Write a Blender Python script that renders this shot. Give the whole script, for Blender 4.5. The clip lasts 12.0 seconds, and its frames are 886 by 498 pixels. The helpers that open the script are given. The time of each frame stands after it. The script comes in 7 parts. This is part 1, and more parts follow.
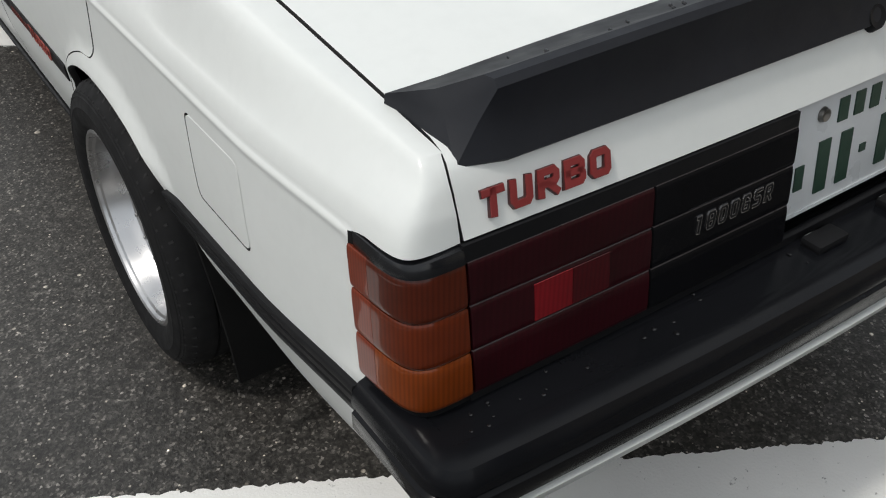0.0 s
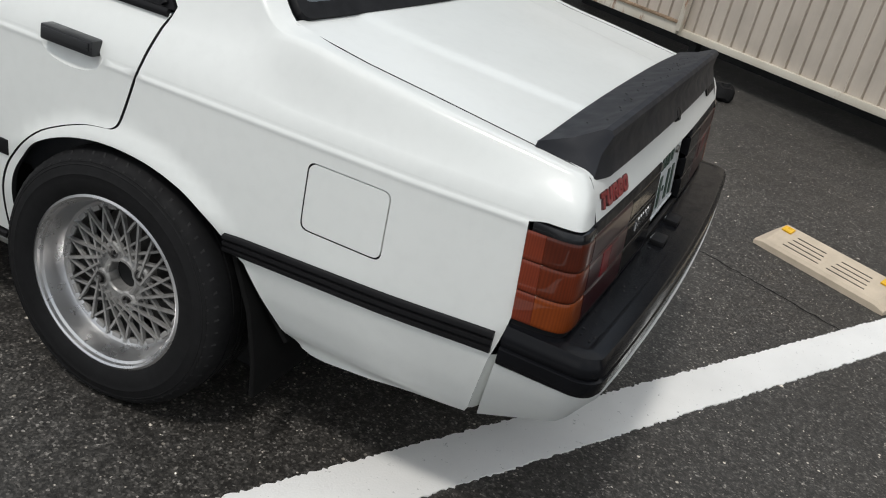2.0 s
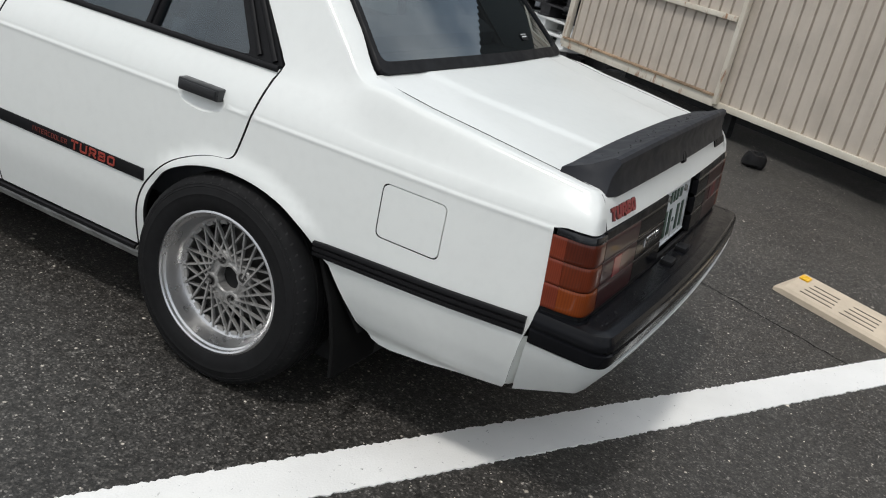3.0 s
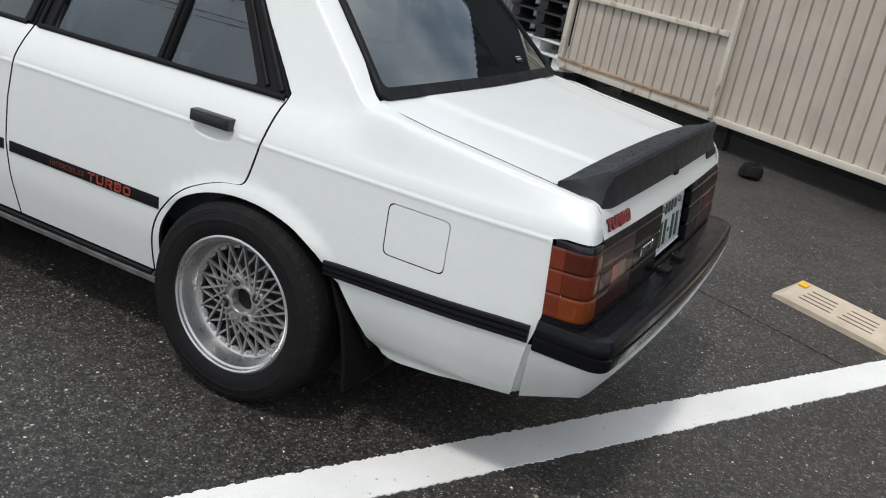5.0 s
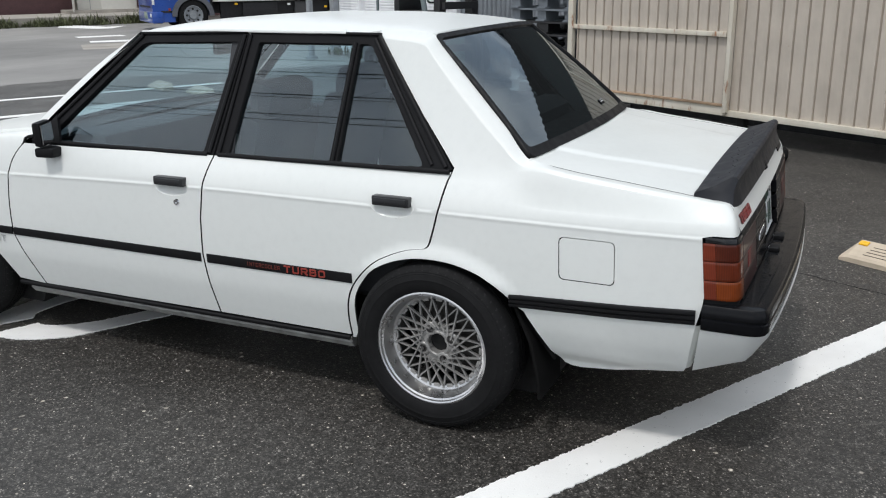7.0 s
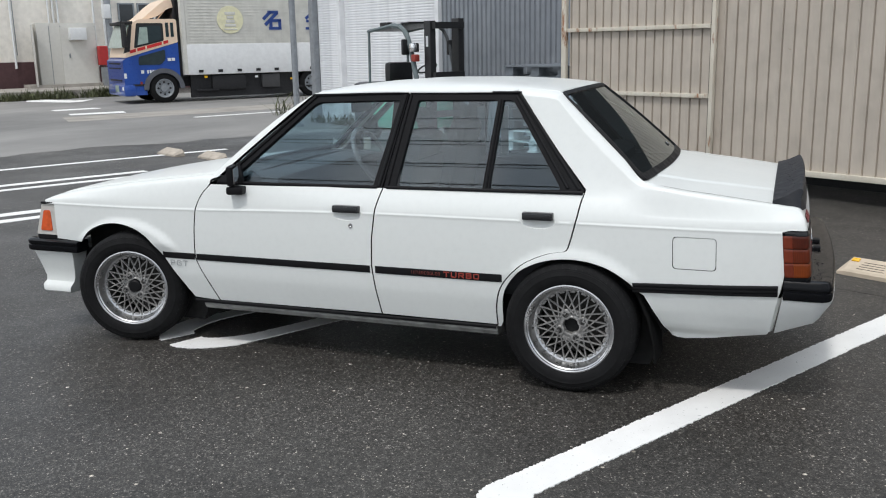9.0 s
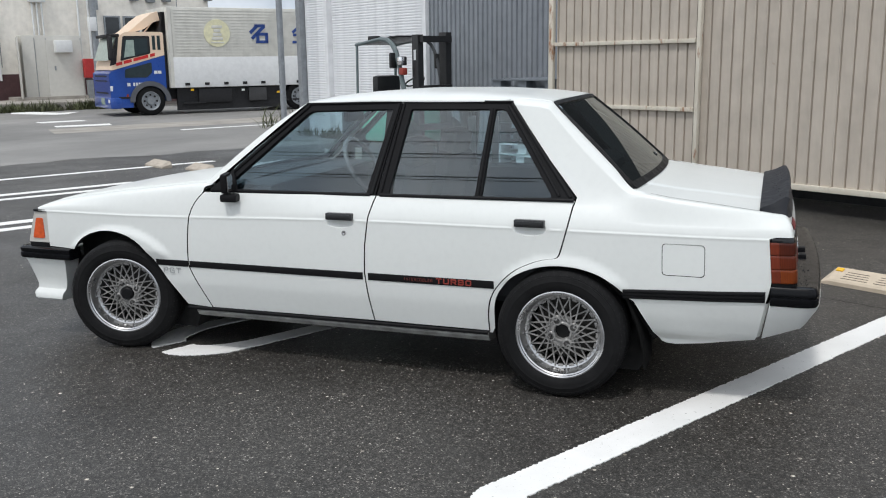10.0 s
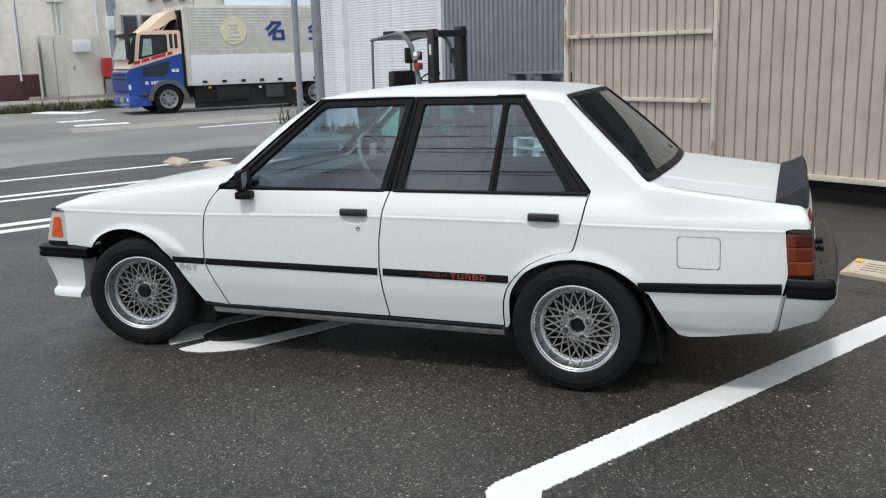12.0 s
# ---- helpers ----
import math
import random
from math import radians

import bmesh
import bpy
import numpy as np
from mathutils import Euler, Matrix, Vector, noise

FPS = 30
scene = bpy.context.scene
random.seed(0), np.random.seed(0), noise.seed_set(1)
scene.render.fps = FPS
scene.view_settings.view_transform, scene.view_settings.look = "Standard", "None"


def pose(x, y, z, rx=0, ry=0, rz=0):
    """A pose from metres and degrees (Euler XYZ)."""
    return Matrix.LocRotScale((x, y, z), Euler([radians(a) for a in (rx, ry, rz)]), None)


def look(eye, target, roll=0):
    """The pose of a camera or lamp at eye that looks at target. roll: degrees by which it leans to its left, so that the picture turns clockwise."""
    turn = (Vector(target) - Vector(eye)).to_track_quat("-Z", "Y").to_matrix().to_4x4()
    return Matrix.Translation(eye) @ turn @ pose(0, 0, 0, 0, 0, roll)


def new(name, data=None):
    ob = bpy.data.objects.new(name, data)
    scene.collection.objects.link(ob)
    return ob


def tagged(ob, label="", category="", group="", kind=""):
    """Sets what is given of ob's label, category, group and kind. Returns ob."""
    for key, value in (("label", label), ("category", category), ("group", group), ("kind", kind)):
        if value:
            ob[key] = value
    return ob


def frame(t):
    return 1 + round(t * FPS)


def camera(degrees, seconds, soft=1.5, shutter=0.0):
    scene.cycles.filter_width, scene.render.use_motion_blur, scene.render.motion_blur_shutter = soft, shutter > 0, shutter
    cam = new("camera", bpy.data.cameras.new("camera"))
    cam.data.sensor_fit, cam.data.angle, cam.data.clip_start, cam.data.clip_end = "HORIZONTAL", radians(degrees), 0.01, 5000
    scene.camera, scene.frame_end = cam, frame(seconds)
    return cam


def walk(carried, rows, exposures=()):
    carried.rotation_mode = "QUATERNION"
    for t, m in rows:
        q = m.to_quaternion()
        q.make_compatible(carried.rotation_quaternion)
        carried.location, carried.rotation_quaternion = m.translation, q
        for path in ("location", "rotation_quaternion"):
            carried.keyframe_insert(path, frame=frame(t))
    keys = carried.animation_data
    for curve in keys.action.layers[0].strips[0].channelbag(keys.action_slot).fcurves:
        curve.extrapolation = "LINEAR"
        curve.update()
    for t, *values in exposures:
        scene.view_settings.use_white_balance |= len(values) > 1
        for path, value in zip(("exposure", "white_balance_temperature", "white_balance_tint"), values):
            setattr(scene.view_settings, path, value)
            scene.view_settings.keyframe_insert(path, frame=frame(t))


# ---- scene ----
cam = camera(52.0, 12.0, 1.1)
PATH = [
    (0, (-1.15, -1.572, 1.329), (-0.245, -0.239, 0.144), -0.6),
    (0.2, (-1.226, -1.499, 1.305), (-0.245, -0.23, 0.11), -0.5),
    (0.5, (-1.365, -1.336, 1.295), (-0.195, -0.266, 0.076), 1.8),
    (0.8, (-1.443, -1.175, 1.315), (-0.158, -0.298, 0.059), 4.8),
    (1, (-1.569, -1.09, 1.305), (-0.143, -0.358, 0.109), 8.0),
    (1.5, (-1.898, -1.063, 1.317), (-0.265, -0.481, 0.319), 11.1),
    (2, (-2.217, -1.226, 1.363), (-0.501, -0.628, 0.527), 13.8),
    (2.5, (-2.46, -1.361, 1.386), (-0.744, -0.665, 0.629), 14.6),
    (3, (-2.654, -1.432, 1.405), (-0.941, -0.684, 0.693), 13.3),
    (5, (-2.746, -1.475, 1.423), (-1.026, -0.703, 0.755), 11.2),
    (5.5, (-2.765, -1.478, 1.43), (-1.04, -0.71, 0.773), 10.0),
    (6, (-2.886, -1.439, 1.464), (-1.153, -0.672, 0.825), 5.5),
    (6.5, (-3.111, -1.378, 1.511), (-1.382, -0.583, 0.895), 0.8),
    (7, (-3.438, -1.258, 1.532), (-1.702, -0.452, 0.953), -0.6),
    (7.5, (-3.764, -1.083, 1.555), (-2.003, -0.279, 1.053), -1.1),
    (7.7, (-3.915, -1.054, 1.557), (-2.144, -0.257, 1.079), -0.9),
    (9.3, (-4.729, -0.862, 1.545), (-2.897, -0.181, 1.119), -1.0),
    (9.5, (-4.739, -0.867, 1.528), (-2.903, -0.19, 1.116), -0.8),
    (10, (-4.732, -0.86, 1.527), (-2.892, -0.191, 1.121), -0.8),
    (10.5, (-4.73, -0.867, 1.527), (-2.896, -0.187, 1.109), -1.1),
    (11, (-4.722, -0.87, 1.526), (-2.894, -0.177, 1.105), -1.3),
    (11.5, (-4.72, -0.877, 1.528), (-2.895, -0.175, 1.11), -1.5),
    (12, (-4.722, -0.879, 1.528), (-2.898, -0.172, 1.111), -1.6),
]
EXPOSURES = [(0.0, -0.22, 6880, 10), (0.5, -0.28, 6880, 10), (1.0, -0.24, 6880, 10), (1.5, -0.24, 6830, 10), (2.5, -0.19, 6760, 10), (3.2, -0.15, 6720, 10), (5.0, -0.10, 6640, 10.5), (5.5, -0.09, 6600, 10.5), (7.5, -0.04, 6560, 10), (12.0, -0.04, 6560, 10)]
walk(cam, [(t, look(eye, target, roll)) for t, eye, target, roll in PATH], EXPOSURES)

# ---------------- world, sun ----------------
world = bpy.data.worlds.new("overcast_sky")
scene.world = world
world.use_nodes = True
wn, wl = world.node_tree.nodes, world.node_tree.links
wn.clear()
w_out = wn.new("ShaderNodeOutputWorld")
w_bg = wn.new("ShaderNodeBackground")
w_sky = wn.new("ShaderNodeTexSky")
w_sky.sky_type = "NISHITA"
w_sky.sun_disc = False
SUN_EL, SUN_AZ = 62.0, 276.0
w_sky.sun_elevation, w_sky.sun_rotation = radians(SUN_EL), radians(SUN_AZ)
w_sky.dust_density = 4.0
w_coord = wn.new("ShaderNodeTexCoord")
w_noise = wn.new("ShaderNodeTexNoise")
w_noise.inputs["Scale"].default_value = 3.0
w_noise.inputs["Detail"].default_value = 6.0
w_noise.inputs["Roughness"].default_value = 0.55
w_ramp = wn.new("ShaderNodeValToRGB")
w_ramp.color_ramp.elements[0].position, w_ramp.color_ramp.elements[1].position = 0.34, 0.68
w_ramp.color_ramp.elements[0].color = (5.2, 6.4, 8.0, 1)
w_ramp.color_ramp.elements[1].color = (18.6, 19.2, 19.8, 1)
w_mix = wn.new("ShaderNodeMixRGB")
w_mix.inputs[0].default_value = 0.86
wl.new(w_coord.outputs["Generated"], w_noise.inputs["Vector"])
wl.new(w_noise.outputs["Fac"], w_ramp.inputs["Fac"])
wl.new(w_sky.outputs["Color"], w_mix.inputs[1])
wl.new(w_ramp.outputs["Color"], w_mix.inputs[2])
wl.new(w_mix.outputs["Color"], w_bg.inputs["Color"])
w_bg.inputs["Strength"].default_value = 0.085
wl.new(w_bg.outputs["Background"], w_out.inputs["Surface"])

sun_data = bpy.data.lights.new("sun", "SUN")
sun_data.energy, sun_data.angle, sun_data.color = 1.68, radians(7.0), (1.0, 0.992, 0.98)
sun = new("sun", sun_data)
sun.matrix_world = look((0, 0, 20), (20 * math.sin(radians(SUN_AZ)) * -math.cos(radians(SUN_EL)), 20 * math.cos(radians(SUN_AZ)) * -math.cos(radians(SUN_EL)), 20 - 20 * math.sin(radians(SUN_EL))))


# ---------------- materials ----------------
class Nodes:
    """Short names for building a node material."""

    def __init__(self, name):
        self.mat = bpy.data.materials.new(name)
        self.mat.use_nodes = True
        self.n, self.l = self.mat.node_tree.nodes, self.mat.node_tree.links
        self.n.clear()
        self.out = self.n.new("ShaderNodeOutputMaterial")
        self.bsdf = self.n.new("ShaderNodeBsdfPrincipled")
        self.l.new(self.bsdf.outputs[0], self.out.inputs["Surface"])
        self.coord = self.n.new("ShaderNodeTexCoord").outputs["Object"]

    def set(self, **kw):
        for key, v in kw.items():
            self.bsdf.inputs[key.replace("_", " ")].default_value = v
        return self

    def noise(self, scale, detail=4.0, rough=0.55, vec=None):
        t = self.n.new("ShaderNodeTexNoise")
        t.inputs["Scale"].default_value, t.inputs["Detail"].default_value, t.inputs["Roughness"].default_value = scale, detail, rough
        self.l.new(vec or self.coord, t.inputs["Vector"])
        return t.outputs["Fac"]

    def voronoi(self, scale, out="Distance", vec=None):
        t = self.n.new("ShaderNodeTexVoronoi")
        t.inputs["Scale"].default_value = scale
        self.l.new(vec or self.coord, t.inputs["Vector"])
        return t.outputs[out]

    def stretch(self, sx, sy, sz):
        t = self.n.new("ShaderNodeMapping")
        t.inputs["Scale"].default_value = (sx, sy, sz)
        self.l.new(self.coord, t.inputs["Vector"])
        return t.outputs["Vector"]

    def ramp(self, fac, *stops):
        t = self.n.new("ShaderNodeValToRGB")
        e = t.color_ramp.elements
        while len(e) < len(stops):
            e.new(0.5)
        for el, (pos, c) in zip(e, stops):
            el.position = pos
            el.color = (c, c, c, 1) if isinstance(c, (int, float)) else (*c, 1)
        self.l.new(fac, t.inputs["Fac"])
        return t.outputs["Color"]

    def mix(self, fac, a, b, mode="MIX"):
        t = self.n.new("ShaderNodeMixRGB")
        t.blend_type = mode
        for sock, v in zip(t.inputs, (fac, a, b)):
            if isinstance(v, (int, float)):
                sock.default_value = v if sock.name == "Fac" else (v, v, v, 1)
            elif isinstance(v, tuple):
                sock.default_value = (*v, 1)
            else:
                self.l.new(v, sock)
        return t.outputs["Color"]

    def random(self):
        return self.n.new("ShaderNodeObjectInfo").outputs["Random"]

    def link(self, value, name):
        self.l.new(value, self.bsdf.inputs[name])
        return self

    def bump(self, height, strength=0.3, dist=0.002):
        t = self.n.new("ShaderNodeBump")
        t.inputs["Strength"].default_value, t.inputs["Distance"].default_value = strength, dist
        self.l.new(height, t.inputs["Height"])
        self.l.new(t.outputs["Normal"], self.bsdf.inputs["Normal"])
        return self


def simple(name, colour, rough, metal=0.0, vary=0.12, scale=8.0, bump=0.0, bscale=200.0, rvary=0.12, **kw):
    """A surface with soft blotches, fine grain and uneven gloss."""
    m = Nodes(name)
    m.set(Roughness=rough, Metallic=metal, **kw)
    c = tuple(colour)
    lo, hi = tuple(v * (1 - vary) for v in c), tuple(min(1, v * (1 + vary)) for v in c)
    base = m.ramp(m.noise(scale, 6), (0.3, lo), (0.7, hi))
    grain = m.ramp(m.noise(scale * 22, 3), (0.3, 1 - vary * 0.5), (0.7, 1.0))
    m.link(m.mix(1.0, base, grain, "MULTIPLY"), "Base Color")
    m.link(m.ramp(m.noise(scale * 3, 5), (0.3, max(0.02, rough - rvary)), (0.7, min(1, rough + rvary))), "Roughness")
    if bump:
        m.bump(m.noise(bscale, 3), bump, 0.001)
    return m.mat


def paint_material():
    m = Nodes("white_paint")
    m.set(Roughness=0.34, Coat_Weight=0.34, Coat_Roughness=0.09)
    m.bsdf.inputs["Specular IOR Level"].default_value = 0.22
    base = m.ramp(m.noise(1.3, 5), (0.3, (0.735, 0.757, 0.735)), (0.7, (0.76, 0.777, 0.757)))
    dust = m.ramp(m.noise(34, 6), (0.45, 1.0), (0.85, 0.965))
    m.link(m.mix(1.0, base, dust, "MULTIPLY"), "Base Color")
    m.link(m.ramp(m.noise(5, 6), (0.3, 0.28), (0.7, 0.40)), "Roughness")
    return m.mat


def asphalt_material(name="asphalt", tone=1.19):
    m = Nodes(name)
    cells = m.voronoi(185, "Color")
    grey = m.ramp(cells, (0.0, 0.016 * tone), (0.45, 0.030 * tone), (0.72, 0.052 * tone), (0.86, 0.115 * tone), (1.0, 0.33 * tone))
    drift = m.ramp(m.noise(7, 5, 0.65), (0.36, 0.5), (0.58, 1.0))
    chip_layers = grey
    for scale, most, lo, hi in ((34, 0.915, 0.45, 0.9), (62, 0.885, 0.3, 0.85), (120, 0.855, 0.26, 0.85)):
        pick = m.ramp(m.voronoi(scale, "Color"), (most, 0.0), (most + 0.03, 1.0))
        core = m.ramp(m.voronoi(scale, "Distance"), (0.20, 1.0), (0.34, 0.0))
        tint = m.ramp(m.noise(scale * 0.8, 2), (0.35, (lo * tone, lo * 0.96 * tone, lo * 0.88 * tone)), (0.65, (hi * tone, hi * 0.98 * tone, hi * 0.94 * tone)))
        chip_layers = m.mix(m.mix(1.0, m.mix(1.0, pick, core, "MULTIPLY"), drift, "MULTIPLY"), chip_layers, tint)
    patch = m.ramp(m.noise(0.55, 6, 0.6), (0.3, 0.66), (0.7, 1.30))
    fine = m.ramp(m.noise(18, 6), (0.3, (0.75, 0.69, 0.615)), (0.7, (1.26, 1.19, 1.085)))
    speck = m.ramp(m.noise(48, 4, 0.7), (0.32, 0.45), (0.52, 0.92), (0.70, 1.9))
    m.link(m.mix(1.0, m.mix(1.0, m.mix(1.0, chip_layers, patch, "MULTIPLY"), fine, "MULTIPLY"), speck, "MULTIPLY"), "Base Color")
    m.link(m.ramp(m.noise(0.7, 6, 0.6), (0.3, 0.36), (0.7, 0.62)), "Roughness")
    m.bsdf.inputs["Specular IOR Level"].default_value = 0.45
    h = m.mix(0.5, m.ramp(m.voronoi(120, "Distance"), (0.0, 1.0), (0.55, 0.0)), m.noise(320, 3))
    m.bump(h, 0.45, 0.003)
    return m.mat


def old_asphalt_material():
    """Worn pale road surface: broad patches, tyre-darkened bands and a fine grain."""
    m = Nodes("old_asphalt")
    patch = m.ramp(m.noise(0.22, 7, 0.6), (0.32, (0.175, 0.170, 0.162)), (0.5, (0.235, 0.228, 0.217)), (0.68, (0.295, 0.285, 0.270)))
    bands = m.ramp(m.noise(1.0, 5, 0.6, m.stretch(0.05, 0.6, 1.0)), (0.35, 0.84), (0.65, 1.06))
    grain = m.ramp(m.noise(60, 4, 0.7), (0.3, 0.86), (0.7, 1.12))
    m.link(m.mix(1.0, m.mix(1.0, patch, bands, "MULTIPLY"), grain, "MULTIPLY"), "Base Color")
    m.set(Roughness=0.75)
    m.bump(m.noise(120, 3), 0.3, 0.002)
    return m.mat


def line_material():
    m = Nodes("road_paint")
    worn = m.ramp(m.noise(55, 6, 0.7), (0.30, (0.30, 0.30, 0.29)), (0.36, (0.86, 0.855, 0.83)))
    pits = m.ramp(m.voronoi(60, "Distance"), (0.02, (0.25, 0.25, 0.24)), (0.06, (1, 1, 1)))
    dirt = m.ramp(m.noise(3, 6), (0.3, 0.88), (0.7, 1.0))
    m.link(m.mix(1.0, m.mix(1.0, worn, pits, "MULTIPLY"), dirt, "MULTIPLY"), "Base Color")
    m.set(Roughness=0.72)
    m.bump(m.noise(170, 4), 0.5, 0.002)
    return m.mat


def sheet_material(name, a, b, rust=True):
    """Painted corrugated sheet with streaks and rust spots."""
    m = Nodes(name)
    streak = m.ramp(m.noise(1.0, 6, 0.6, m.stretch(9, 9, 0.8)), (0.3, a), (0.7, b))
    grime = m.ramp(m.noise(4, 7), (0.3, 0.86), (0.6, 1.0))
    c = m.mix(1.0, streak, grime, "MULTIPLY")
    if rust:
        spots = m.ramp(m.noise(7, 8, 0.7), (0.68, 0.0), (0.74, 1.0))
        c = m.mix(spots, c, (0.24, 0.13, 0.07))
    m.link(c, "Base Color")
    m.set(Roughness=0.55)
    m.bump(m.noise(30, 3), 0.1, 0.003)
    return m.mat


def rusty_material(name="rusty_frame_paint", start=0.57):
    m = Nodes(name)
    spots = m.ramp(m.noise(1.0, 9, 0.7, m.stretch(9, 9, 2.2)), (start, 0.0), (start + 0.09, 1.0))
    rust = m.ramp(m.noise(26, 5), (0.3, (0.20, 0.085, 0.04)), (0.7, (0.38, 0.19, 0.09)))
    m.link(m.mix(spots, m.ramp(m.noise(3, 6), (0.3, (0.56, 0.51, 0.42)), (0.7, (0.66, 0.62, 0.53))), rust), "Base Color")
    m.set(Roughness=0.62)
    m.bump(m.noise(60, 4), 0.3, 0.002)
    return m.mat


def lens_material(name, colour, ribs, coat=0.45):
    """Moulded lamp plastic: deep colour under a clear skin, with fine ribs inside."""
    m = Nodes(name)
    t = m.n.new("ShaderNodeTexWave")
    t.wave_type, t.bands_direction = "BANDS", "X"
    t.inputs["Scale"].default_value = ribs
    turn = m.n.new("ShaderNodeMapping")
    turn.inputs["Rotation"].default_value = (0, 0, radians(40))
    m.l.new(m.coord, turn.inputs["Vector"])
    m.l.new(turn.outputs["Vector"], t.inputs["Vector"])
    dark = tuple(v * 0.78 for v in colour)
    depth = m.ramp(m.noise(9, 3), (0.3, 0.6), (0.7, 1.0))
    m.link(m.mix(1.0, m.ramp(t.outputs["Fac"], (0.1, dark), (0.8, colour)), depth, "MULTIPLY"), "Base Color")
    m.set(Roughness=0.3, Coat_Weight=coat, Coat_Roughness=0.02)
    m.bsdf.inputs["Specular IOR Level"].default_value = 0.15 if coat > 0.1 else 0.06
    return m.mat


def glass_material(name, tint, straight=0.05, power=5.0, rough=0.0):
    """Clear tinted pane whose gloss grows from its straight-on share towards grazing views."""
    m = Nodes(name)
    m.n.remove(m.bsdf)
    clear = m.n.new("ShaderNodeBsdfTransparent")
    clear.inputs["Color"].default_value = (*tint, 1)
    gloss = m.n.new("ShaderNodeBsdfGlossy")
    gloss.inputs["Roughness"].default_value = rough
    gloss.inputs["Color"].default_value = (0.90, 0.97, 1.0, 1)
    facing = m.n.new("ShaderNodeLayerWeight")
    facing.inputs["Blend"].default_value = 0.5
    rise = m.n.new("ShaderNodeMath")
    rise.operation = "POWER"
    rise.inputs[1].default_value = power
    m.l.new(facing.outputs["Facing"], rise.inputs[0])
    share = m.n.new("ShaderNodeMath")
    share.operation = "MULTIPLY_ADD"
    share.inputs[1].default_value, share.inputs[2].default_value = 1 - straight, straight
    m.l.new(rise.outputs[0], share.inputs[0])
    mixer = m.n.new("ShaderNodeMixShader")
    m.l.new(share.outputs[0], mixer.inputs[0])
    m.l.new(clear.outputs[0], mixer.inputs[1])
    m.l.new(gloss.outputs[0], mixer.inputs[2])
    m.l.new(mixer.outputs[0], m.out.inputs["Surface"])
    return m.mat



def dull(mat, level):
    """Less mirror-like sheen, for grained plastic."""
    mat.node_tree.nodes["Principled BSDF"].inputs["Specular IOR Level"].default_value = level
    return mat


PAINT = paint_material()
ASPHALT = asphalt_material()
ROADPAINT = line_material()
BLACKTRIM = dull(simple("black_satin_plastic", (0.010, 0.010, 0.011), 0.48), 0.14)
BUMPERBLACK = dull(simple("black_bumper_plastic", (0.0062, 0.0066, 0.0080), 0.20, rvary=0.06), 0.15)
MOULDINGBLACK = simple("glossy_black_moulding", (0.007, 0.0075, 0.009), 0.17)
SPOILERGREY = dull(simple("weathered_black_rubber", (0.0080, 0.0092, 0.0135), 0.55, vary=0.18, rvary=0.08), 0.40)
RUBBER = dull(simple("tyre_rubber", (0.008, 0.008, 0.0085), 0.72, vary=0.2), 0.2)
DARK = simple("underbody_black", (0.012, 0.012, 0.012), 0.9)
SILVER = simple("cast_alloy", (0.56, 0.56, 0.55), 0.42, metal=0.85, vary=0.25, scale=30)
DECALGREY = simple("grey_decal", (0.40, 0.41, 0.41), 0.5)
POLISHED = simple("polished_alloy", (0.60, 0.60, 0.605), 0.28, metal=1.0, vary=0.02, scale=6, rvary=0.015)
CHROME = simple("chrome", (0.75, 0.75, 0.76), 0.1, metal=1.0, vary=0.03)
REDPAINT = simple("red_letter_paint", (0.21, 0.022, 0.022), 0.42)
ORANGERED = simple("orange_red_decal", (0.31, 0.044, 0.030), 0.5)
DIMRED = simple("faded_red_decal", (0.17, 0.030, 0.022), 0.55)
HANDLEBLACK = dull(simple("worn_handle_plastic", (0.026, 0.027, 0.029), 0.36), 0.45)
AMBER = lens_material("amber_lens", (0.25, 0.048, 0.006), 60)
# darker ambers for the upper tiers: the lamp's dark inside is put into the colour
SHADEDAMBER = lens_material("shaded_amber_lens", (0.15, 0.024, 0.006), 60)
DEEPSHADEAMBER = lens_material("deep_shaded_amber_lens", (0.105, 0.017, 0.006), 60)
SIDERED = lens_material("side_reflector_red", (0.20, 0.034, 0.014), 90)
REDLENS = lens_material("dark_red_lens", (0.034, 0.003, 0.006), 45, 0.26)
DEEPRED = lens_material("deep_red_reflector", (0.085, 0.004, 0.008), 60)
LENSEDGE = simple("polished_lens_edge", (0.10, 0.028, 0.018), 0.12)
BOLTSTEEL = simple("dull_bolt_steel", (0.30, 0.29, 0.27), 0.42, metal=1.0)
REFLEX = lens_material("red_reflector", (0.24, 0.008, 0.014), 60)
GLASS = glass_material("window_glass", (0.70, 0.86, 0.91), 0.120, 4.0)
REARGLASS = glass_material("tinted_rear_glass", (0.20, 0.24, 0.25), 0.17, 4.4)
SEAT = simple("grey_seat_cloth", (0.060, 0.066, 0.074), 0.9, bump=0.5, bscale=400)
CABIN = simple("dark_cabin_vinyl", (0.032, 0.034, 0.038), 0.6, bump=0.3, bscale=300)
PLATEWHITE = simple("number_plate_enamel", (0.62, 0.64, 0.65), 0.35, vary=0.04)
PLATEGREEN = simple("number_plate_green", (0.015, 0.05, 0.032), 0.4)
BEIGESHEET = sheet_material("beige_corrugated_sheet", (0.465, 0.408, 0.345), (0.54, 0.480, 0.410))
RUSTY = rusty_material()
RUSTIER = rusty_material("peeling_rail_paint", 0.535)
CLEANRAIL = rusty_material("faintly_spotted_rail_paint", 0.64)


